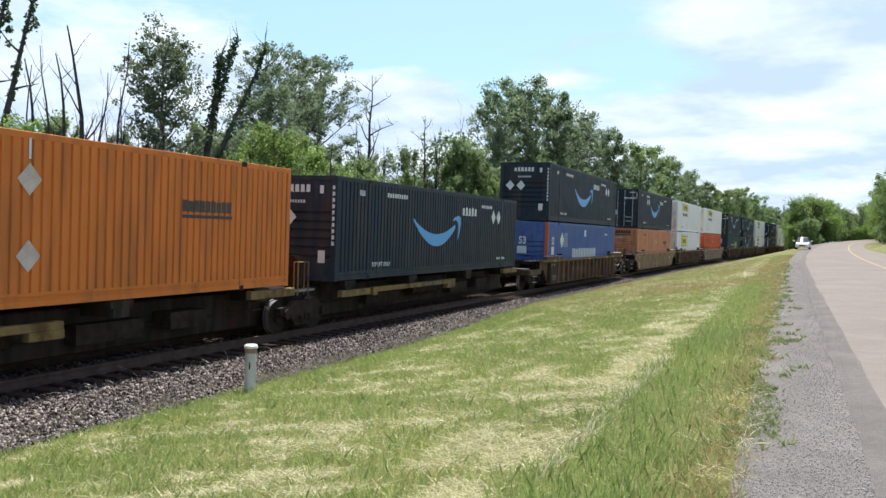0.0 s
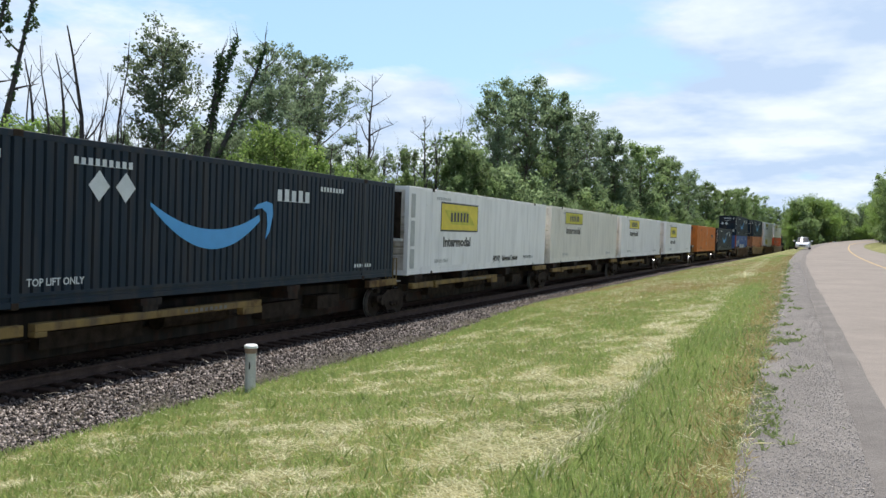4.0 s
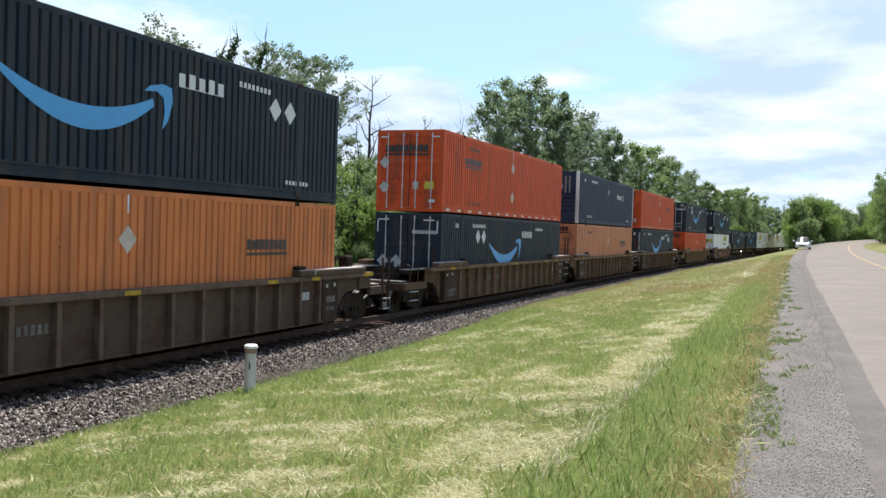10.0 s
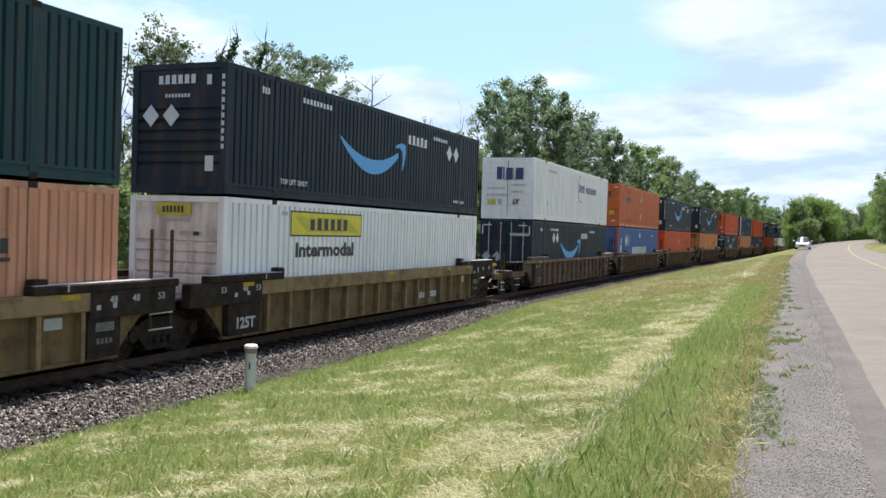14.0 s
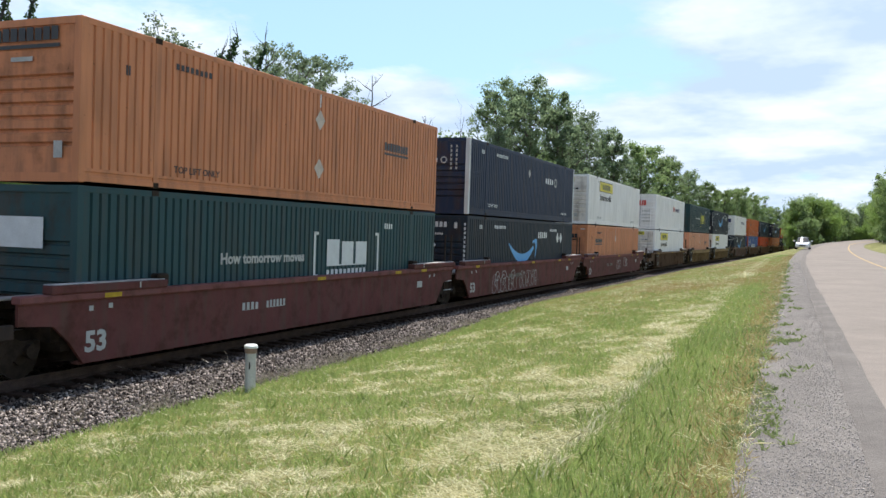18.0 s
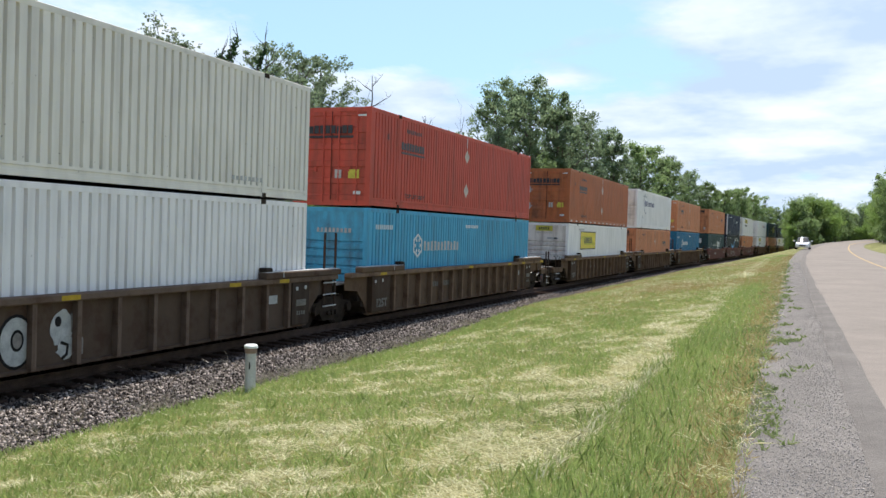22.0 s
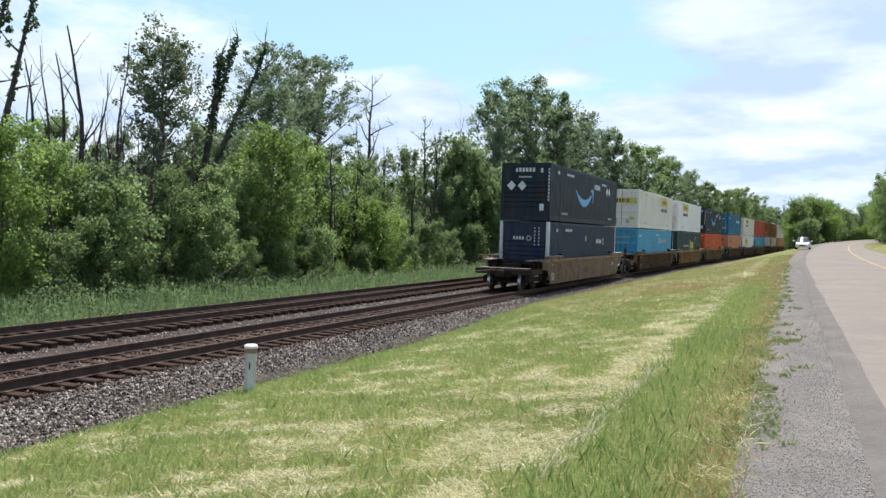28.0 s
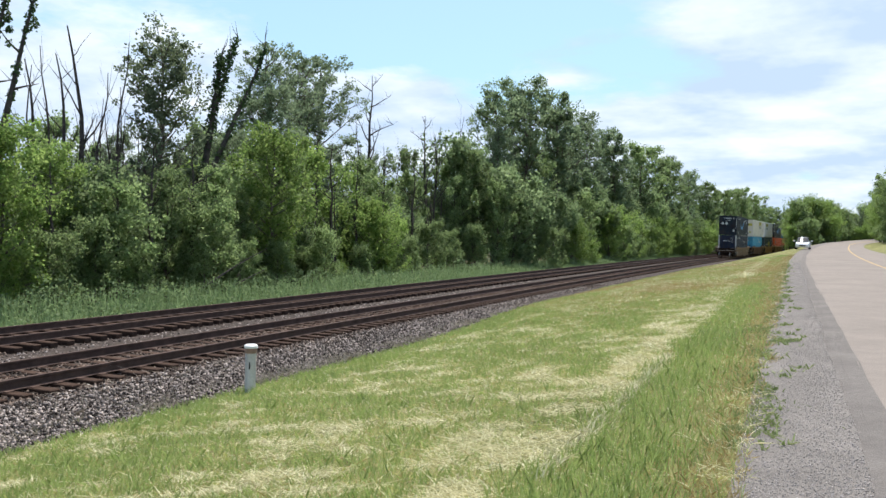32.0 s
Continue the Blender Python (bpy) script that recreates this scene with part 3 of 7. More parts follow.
def box_orange(rear, c=ORANGE, tape=False, low=False):
    ob = shell(c, rear, tape=tape)
    if rear == "door":
        name_bars(ob, on_side(2.12, 1.85), 1.8, 0.24, TXT_K)
        ys = 7.9
    else:
        name_bars(ob, on_side(12.05, 1.72), 1.7, 0.24, TXT_K)
        ys = 8.2
    for z in ((2.12, 0.86) if not low else (1.95,)):
        mark("placard", ("placard", 0.27), lambda: diamond(0.27), TXT_P, ob, on_side(ys, z), "pinkish white diamond placard")
    plate(ob, on_side(ys - 0.03, 2.45), 0.05, 0.34, TXT_W, "label_strip")
    words(ob, on_side(2.5, 0.34), "TOP LIFT ONLY", 0.14, TXT_K, 1.5)
    bars(ob, on_side(2.5, 2.40), 8, 1.2, 0.12, TXT_K)
    bars(ob, on_side(1.1, 2.05), 2, 0.14, 0.18, TXT_K)
    if rear == "door":
        name_bars(ob, on_rear(-0.96, 2.12, 0.02), 1.7, 0.24, TXT_K)
        for z in (1.74, 0.86):
            mark("placard", ("placard", 0.22), lambda: diamond(0.22), TXT_G, ob, on_rear(-0.98, z, 0.02), "grey diamond placard")
        plate(ob, on_rear(0.15, 0.80, 0.02), 0.22, 0.26, TXT_G, "paper_holder")
        plate(ob, on_rear(0.60, 0.80, 0.02), 0.36, 0.26, TXT_YF, "warning_sticker", "faded yellow sticker")
        plate(ob, on_rear(0.78, 0.33, 0.02), 0.24, 0.10, TXT_W, "size_label")
        for x in (-1.15, 0.85):
            plate(ob, on_rear(x, 2.62, 0.02), 0.30, 0.05, TXT_W, "corner_strip")
    else:
        name_bars(ob, on_rear(-0.94, 2.50), 1.75, 0.24, TXT_K)
        plate(ob, on_rear(-0.34, 2.14), 0.52, 0.08, TXT_G, "size_label")
        plate(ob, on_rear(0.72, 0.42, 0.0), 0.20, 0.30, TXT_G, "paper_holder")
        for z in (0.5, 1.75):
            mark("placard", ("placard", 0.19), lambda: diamond(0.19), TXT_G, ob, on_rear(-0.87, z), "grey diamond placard")
    tone = {ORANGE: "bright orange", DEEPOR: "deep orange", AMBER: "faded amber", REDOR: "red-orange", TAN: "sun-faded tan", SALMON: "faded salmon", BROWNOR: "rusty brown-orange", REDDISH: "dull red"}[c]
    return ob, tone + " ribbed container with dark name strip"


def box_white(rear, smooth=False, tall=False, faded=False, c=WHITE, big_rear=False, plain=False, note=True):
    ob = shell(c, rear, smooth)
    y = 2.75 if rear == "nose" else 9.75
    yel = TXT_YF if faded else TXT_Y
    if not plain:
        if tall:
            plate(ob, on_side(y - 0.06, 1.46), 3.76, 1.04, TXT_K, "panel_border")
            plate(ob, on_side(y, 1.52) @ Matrix.Translation((0, 0, 0.003)), 3.64, 0.92, yel, "panel", "yellow name panel")
            mark("scroll", "scroll", lambda: prism([(0.25, 0.62), (2.6, 0.62), (3.3, 0.12), (0.95, 0.12)]), TXT_YF, ob, on_side(y, 1.60) @ Matrix.Translation((0, 0, 0.006)))
            bars(ob, on_side(y + 0.85, 1.82) @ Matrix.Translation((0, 0, 0.010)), 6, 1.9, 0.34, TXT_K)
            zt_, ht = 0.93, 0.34
        else:
            plate(ob, on_side(y - 0.04, 2.04), 3.78, 0.64, TXT_K if not faded else TXT_F, "panel_border")
            plate(ob, on_side(y, 2.08) @ Matrix.Translation((0, 0, 0.003)), 3.7, 0.56, yel, "panel", "yellow name panel")
            mark("scroll", "low_scroll", lambda: prism([(0.12, 0.46), (2.9, 0.46), (3.55, 0.08), (0.77, 0.08)]), TXT_YF, ob, on_side(y, 2.08) @ Matrix.Translation((0, 0, 0.006)))
            bars(ob, on_side(y + 0.9, 2.20) @ Matrix.Translation((0, 0, 0.010)), 6, 2.1, 0.31, TXT_K)
            zt_, ht = 1.53, 0.36
        if note:
            words(ob, on_side(y + 0.2, zt_), "Intermodal", ht, TXT_F if faded else TXT_K, 3.1 if not tall else 2.75)
    words(ob, on_side(2.2, 0.36), "TOP LIFT ONLY", 0.13, TXT_G, 1.3)
    bars(ob, on_side(2.3, 2.55), 8, 1.3, 0.10, TXT_G)
    bars(ob, on_side(12.9, 0.34), 9, 1.4, 0.10, TXT_G)
    if rear == "nose":
        if big_rear:
            plate(ob, on_rear(-1.1, 2.36), 2.15, 0.40, TXT_YF, "panel", "faded yellow name panel")
            bars(ob, on_rear(-0.62, 2.44, 0.004), 6, 1.25, 0.24, TXT_K)
        else:
            plate(ob, on_rear(-0.54, 2.46), 0.95, 0.28, TXT_YF, "panel", "faded yellow name panel")
            bars(ob, on_rear(-0.36, 2.52, 0.004), 6, 0.62, 0.15, TXT_K)
            words(ob, on_rear(-0.46, 2.32), "Intermodal", 0.09, TXT_G, 0.85)
        plate(ob, on_rear(0.12, 2.02), 0.62, 0.09, TXT_G, "size_label")
        plate(ob, on_rear(0.50, 2.02, 0.004), 0.16, 0.09, TXT_K, "data_plate")
        for x, w in ((0.16, 0.16), (0.45, 0.18)):
            plate(ob, on_rear(x, 0.42), w, 0.20, TXT_G, "paper_holder")
    else:
        plate(ob, on_rear(-1.12, 1.84, 0.02), 2.24, 0.42, TXT_YF, "panel", "faded yellow name panel")
        bars(ob, on_rear(-0.62, 1.93, 0.026), 6, 1.25, 0.24, TXT_K)
        for x in (-0.52, 0.35):
            plate(ob, on_rear(x, 0.32, 0.02), 0.24, 0.34, TXT_G, "vent_plate")
        plate(ob, on_rear(0.62, 0.62, 0.02), 0.34, 0.22, TXT_YF, "warning_sticker")
    if smooth and rear == "nose":
        plate(ob, on_rear(-1.08, 1.15), 2.1, 1.55, DARK, "recess", "dark open recess")
        mark("frame_bar", "frame_bar", lambda: boxes((-1.1, 1.1, 0, 0.09, 0, 0.05)), paint(WHITE), ob, on_rear(0, 1.1))
        words(ob, on_side(9.55, 0.30), "Refrigerated Container", 0.22, TXT_K, 2.2)
        words(ob, on_side(8.40, 0.30), "(48'X40')", 0.22, TXT_K, 0.9)
        words(ob, on_side(12.55, 0.34), "TOP LIFT ONLY", 0.13, TXT_K, 1.25)
        for z0, z1 in ((0.22, 0.85), (0.95, 1.78), (1.88, 2.66)):
            plate(ob, on_side(0.17, z0) @ Matrix.Translation((0, 0, 0.003)), 0.32, z1 - z0, TXT_G, "frame_opening", "grey framed opening")
    if faded:
        lab = "stained white container with a faded panel"
    elif smooth:
        lab = "smooth white container with a yellow name panel"
    else:
        lab = "white ribbed container with a yellow name panel"
    return ob, lab


def box_indigo(rear="nose"):
    ob = shell(INDIGO, rear, posts=(0.62, 0.63, 0.62))
    bars(ob, on_side(10.5, 1.80), 4, 1.5, 0.26, TXT_W, "row of pale bars")
    mark("ring_logo", "ring_logo", lambda: ring(0.24, 0.09, 0, 2 * math.pi * 0.999, 8), TXT_G, ob, on_side(12.35, 1.92))
    mark("placard", ("placard", 0.2), lambda: diamond(0.2), TXT_G, ob, on_side(7.8, 2.1))
    stack_notes(ob, TXT_W)
    bars(ob, on_rear(-0.57, 1.97), 4, 0.62, 0.16, TXT_W)
    mark("ring_logo", "ring_logo_small", lambda: ring(0.14, 0.05, 0, 2 * math.pi * 0.999, 8), TXT_G, ob, on_rear(0.25, 2.05))
    for x in (0.52, 0.74):
        bars(ob, on_rear(x, 2.62) @ Matrix.Rotation(-math.pi / 2, 4, "Z"), 6, 1.0, 0.07, TXT_G)
    return ob, "dark blue container with pale corner posts"


def box_blue(rear, c):
    ob = shell(c, rear)
    y, z = (3.6, 1.78) if rear == "nose" else (9.6, 2.0)
    hexr = 0.40 if rear == "nose" else 0.30
    mark("hexagon_logo", ("hexagon_logo", hexr), lambda: join(ring(hexr, hexr * 0.22, math.pi / 6, math.pi / 6 + 2 * math.pi * 0.999, 6), *[prism([(hexr * 0.5 * math.cos(a) - 0.05, hexr * 0.5 * math.sin(a) - 0.05), (hexr * 0.5 * math.cos(a) + 0.05, hexr * 0.5 * math.sin(a) - 0.05), (hexr * 0.5 * math.cos(a) + 0.05, hexr * 0.5 * math.sin(a) + 0.05), (hexr * 0.5 * math.cos(a) - 0.05, hexr * 0.5 * math.sin(a) + 0.05)]) for a in [math.pi / 3 * i for i in range(6)]]), TXT_W, ob, on_side(y, z), "pale hexagon emblem")
    bars(ob, on_side(y + 0.5, z - 0.17), 11, 3.3, 0.32, TXT_W if c == TEAL else TXT_G, "row of pale bars")
    bars(ob, on_side(0.5, 2.28), 9, 1.2, 0.14, TXT_W)
    bars(ob, on_side(8.0, 2.42), 8, 1.4, 0.12, TXT_W)
    words(ob, on_side(2.6, 0.5), "53", 0.22, TXT_W)
    bars(ob, on_rear(-0.4, 2.15, 0.02), 9, 1.2, 0.13, TXT_W if c == TEAL else TXT_G)
    if rear == "door":
        bars(ob, on_rear(-0.9, 1.75, 0.02), 12, 1.5, 0.12, TXT_G)
        words(ob, on_rear(-0.55, 0.85, 0.02), "53", 0.18, TXT_W)
        plate(ob, on_rear(0.25, 0.82, 0.02), 0.30, 0.20, TXT_YF, "warning_sticker")
        plate(ob, on_rear(0.6, 0.82, 0.02), 0.42, 0.20, TXT_G, "paper_holder")
        plate(ob, on_rear(-0.85, 0.85, 0.02), 0.2, 0.18, TXT_G, "size_label")
    return ob, ("teal blue" if c == TEAL else "light sky-blue") + " ribbed container with pale emblem"


def box_royal(rear="nose"):
    ob = shell(ROYAL, rear, posts=(0.42, 0.10, 0.05))
    words(ob, on_side(0.75, 1.76), "53", 0.38, TXT_W, 0.4)
    plate(ob, on_side(0.70, 1.24), 0.46, 0.42, TXT_W, "white_square")
    words(ob, on_rear(-0.22, 1.78), "53", 0.36, TXT_W, 0.4)
    plate(ob, on_rear(-0.29, 1.28), 0.5, 0.38, TXT_W, "white_square")
    mark("placard", ("placard", 0.42), lambda: diamond(0.42), TXT_W, ob, on_side(2.7, 1.98), "white diamond emblem")
    for i in range(9):
        plate(ob, on_side(2.95 + abs(4 - i) * 0.04, 1.64 + i * 0.085), 0.95 - abs(4 - i) * 0.04, 0.035, TXT_G, "speed_stripe")
    bars(ob, on_side(4.98, 1.02), 15, 5.7, 0.52, TXT_W, "row of white bars")
    plate(ob, on_side(7.6, 2.2), 0.42, 0.36, TXT_W, "white_square")
    bars(ob, on_side(13.0, 2.3), 6, 0.8, 0.12, TXT_W)
    return ob, "blue ribbed container with rusty red corner posts"


def box_navybar(rear):
    ob = shell(WHITE, rear)
    y = 8.75 if rear == "door" else 3.0
    bars(ob, on_side(y, 1.72), 3, 1.35, 0.44, TXT_NV, "row of navy bars")
    bars(ob, on_side(y + 1.55, 1.74), 9, 2.7, 0.34, TXT_NV, "row of navy bars")
    mark("ring_arc", "ring_arc", lambda: ring(0.78, 0.07, 1.75, 4.0), TXT_NV, ob, on_side(y + 0.45, 1.93))
    mark("ring_arc", "ring_arc_low", lambda: ring(0.78, 0.05, 4.1, 4.9), TXT_R if rear == "door" else TXT_NV, ob, on_side(y + 0.45, 1.93))
    bars(ob, on_side(2.4, 2.4), 9, 1.5, 0.12, TXT_G)
    bars(ob, on_side(2.3, 0.75), 2, 0.26, 0.22, TXT_G)
    if rear == "door":
        bars(ob, on_rear(-0.55, 1.86, 0.02), 3, 1.4, 0.60, TXT_NV, "row of navy bars", 0.8)
        words(ob, on_rear(0.22, 0.70, 0.02), "53'", 0.24, TXT_K)
        plate(ob, on_rear(-0.98, 0.66, 0.02), 0.42, 0.26, TXT_YF, "warning_sticker")
        plate(ob, on_rear(-0.45, 0.68, 0.02), 0.22, 0.26, TXT_G, "paper_holder")
        for i, w in enumerate((0.75, 0.9, 0.6, 1.0)):
            bars(ob, on_rear(0.2 - (i % 2) * 1.2, 1.55 - 0.16 * i, 0.02), 8, w, 0.11, TXT_G)
    else:
        bars(ob, on_rear(-0.35, 2.42), 3, 0.66, 0.24, TXT_NV, "row of navy bars", 0.8)
        plate(ob, on_rear(-0.1, 1.7), 0.18, 0.16, TXT_R, "size_label")
        plate(ob, on_rear(-0.55, 0.6), 0.14, 0.12, TXT_K, "data_plate")
    return ob, "white ribbed container with navy name bars"


def box_green(rear, c, col):
    ob = shell(c, rear)
    for y0 in (8.05, 11.6):
        s = 1 if y0 < 9 else -1
        mark("bracket", ("bracket", s), lambda: boxes((0 if s > 0 else 0.14, 0.1 if s > 0 else 0.24, 0, 1.2, 0, 0.004), (0, 0.24, 0, 0.08, 0, 0.004), (0, 0.24, 1.12, 1.2, 0, 0.004)), col, ob, on_side(y0, 0.97))
    bars(ob, on_side(8.75, 1.25), 3, 2.45, 0.72, col, "row of pale bars", 0.82)
    bars(ob, on_side(8.75, 1.02), 10, 2.35, 0.14, col)
    words(ob, on_side(4.1, 1.42), "How tomorrow moves", 0.24, TXT_G, 3.5)
    words(ob, on_side(2.3, 0.55), "53", 0.22, TXT_G)
    bars(ob, on_side(8.2, 0.62), 4, 0.7, 0.12, TXT_YF)
    bars(ob, on_side(12.2, 2.3), 4, 0.6, 0.16, TXT_W)
    if rear == "nose":
        plate(ob, on_rear(-0.67, 1.76), 1.19, 0.56, TXT_W, "white_panel", "blank white panel")
        bars(ob, on_rear(-0.9, 2.36) @ Matrix.Rotation(-math.pi / 2, 4, "Z"), 7, 1.15, 0.07, TXT_G)
    else:
        plate(ob, on_rear(-1.05, 1.75, 0.02), 0.8, 0.42, TXT_G, "white_panel")
        plate(ob, on_rear(0.1, 0.75, 0.02), 0.3, 0.2, TXT_G, "paper_holder")
        plate(ob, on_rear(0.5, 0.75, 0.02), 0.3, 0.2, TXT_G, "paper_holder")
    return ob, "dark green container with bracketed pale bars"


def box_redbar():
    ob = shell(WHITE, "door")
    bars(ob, on_side(9.0, 1.75), 3, 1.3, 0.42, TXT_R, "row of red bars")
    bars(ob, on_side(10.5, 1.75), 9, 2.4, 0.32, TXT_NV, "row of dark bars")
    bars(ob, on_rear(-0.75, 1.95, 0.02), 3, 1.3, 0.48, TXT_R, "row of red bars", 0.8)
    for i in range(4):
        bars(ob, on_rear(0.15, 0.6 + i * 0.28, 0.02), 6, 0.7, 0.12, TXT_G)
    return ob, "white container with red and navy bars"


MAKERS = {
    "N": lambda: box_navy("nose"), "D": lambda: box_navy("door"),
    "o": lambda: box_orange("nose", ORANGE, low=True), "O": lambda: box_orange("door", DEEPOR, True), "on": lambda: box_orange("nose", ORANGE),
    "r": lambda: box_orange("nose", REDOR, True), "R": lambda: box_orange("door", REDOR, True), "ro": lambda: box_orange("nose", REDOR, low=True), "rd": lambda: box_orange("door", REDOR, low=True),
    "a": lambda: box_orange("nose", AMBER, low=True), "t": lambda: box_orange("nose", TAN, low=True), "T": lambda: box_orange("door", TAN), "tn": lambda: box_orange("nose", TAN), "s": lambda: box_orange("nose", SALMON, low=True),
    "B": lambda: box_orange("door", BROWNOR, True), "X": lambda: box_orange("door", REDDISH),
    "w": lambda: box_white("nose"), "wt": lambda: box_white("nose", tall=True), "wf": lambda: box_white("nose", faded=True, c=CREAM), "ws": lambda: box_white("nose", smooth=True, tall=True),
    "wn": lambda: box_white("nose", tall=True, note=False), "W": lambda: box_white("door", smooth=True), "Wr": lambda: box_white("door", c=CREAM), "wb": lambda: box_white("nose", c=CREAM, big_rear=True), "wp": lambda: box_white("nose", plain=True),
    "U": box_indigo, "c": lambda: box_blue("nose", TEAL), "C": lambda: box_blue("door", TEAL), "cl": lambda: box_blue("nose", SKYBL), "cd": lambda: box_blue("door", SKYBL),
    "P": box_royal, "S": lambda: box_navybar("door"), "sn": lambda: box_navybar("nose"), "G": lambda: box_green("nose", PINE, TXT_W), "Gy": lambda: box_green("nose", DKGREEN, TXT_YF), "Gd": lambda: box_green("door", DKGREEN, TXT_YF), "Q": box_redbar}
TRAIN = []


def load(code, s, z, support):
    """Set a container of that kind at s along the train and z over the rails."""
    if code in KINDS:
        ob, text = KINDS[code]
        ob = copy_thing(ob, Matrix.Identity(4))
    else:
        ob, text = MAKERS[code]()
        KINDS[code] = ob, text
    ob["label"] = text + ", " + support
    TRAIN.append((ob, s, z))


# ---- railcars ----
def wheelset():
    parts = [tube([(-0.72, 0, 0), (0.72, 0, 0)], [0.085, 0.085], 8)]
    for x in (-0.77, 0.77):
        parts += [disc(x, 0, 0, 0.42, 0.06, 24), disc(x - 0.06 * (1 if x > 0 else -1), 0, 0, 0.45, 0.02, 24), disc(x + 0.05 * (1 if x > 0 else -1), 0, 0, 0.17, 0.07, 12)]
    return join(*parts)


def hoop(x, y, z, r):
    """A hand brake wheel: a thin rim with three spokes."""
    rim = [(x + r * math.cos(a), y, z + r * math.sin(a)) for a in [2 * math.pi * i / 14 for i in range(15)]]
    spokes = [tube([(x, y, z), (x + r * math.cos(a), y, z + r * math.sin(a))], [0.016, 0.012], 4) for a in (0.5, 2.6, 4.7)]
    return join(tube(rim, [0.02] * 15, 5, False), *spokes)


def side_frame():
    """Cast truck side frame: a long bow with a spring nest between two axle boxes."""
    out = [(-1.12, 0.05), (-1.12, 0.24), (-0.72, 0.26), (-0.4, 0.40), (0.4, 0.40), (0.72, 0.26), (1.12, 0.24), (1.12, 0.05), (0.66, 0.02), (0.42, -0.24), (-0.42, -0.24), (-0.66, 0.02)]
    verts, n = [], len(out)
    for x in (-0.07, 0.07):
        verts += [(x, y, z) for y, z in out]
    faces = [tuple(range(n)), tuple(range(2 * n - 1, n - 1, -1))] + [(i, n + i, n + (i + 1) % n, (i + 1) % n) for i in range(n)]
    springs = [disc(0.09, y, -0.04, 0.07, 0.06, 8, "x") for y in (-0.2, 0, 0.2)]
    caps = [disc(0.1, y, 0.08, 0.13, 0.06, 10, "x") for y in (-0.89, 0.89)]
    return join((verts, faces), *springs, *caps)


def truck(car, y):
    """A two-axle truck under the car, centred at y."""
    t = put("truck", mesh("truck_bolster", lambda: boxes((-1.0, 1.0, -0.2, 0.2, 0.32, 0.62), (-0.25, 0.25, -0.25, 0.25, 0.6, 0.85))), DARK, car, Matrix.Translation((0, y, 0)), "grimy black cast-steel truck")
    ws, sf = mesh("wheelset", wheelset), mesh("side_frame", side_frame)
    if len(ws.materials) < 2:
        ws.materials.append(M_TREAD)
        for face in ws.polygons:
            if abs(face.normal.x) < 0.5 and math.hypot(face.center.y, face.center.z) > 0.38:
                face.material_index = 1
    for dy in (-0.89, 0.89):
        put("wheelset", ws, WHEELM, t, Matrix.Translation((0, dy, 0.42)), "worn steel wheelset")
    for x, r in ((1.0, 0), (-1.0, math.pi)):
        put("side_frame", sf, DARK, t, Matrix.Translation((x, 0, 0.42)) @ Matrix.Rotation(r, 4, "Z"))


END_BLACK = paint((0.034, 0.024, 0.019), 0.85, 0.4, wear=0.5)


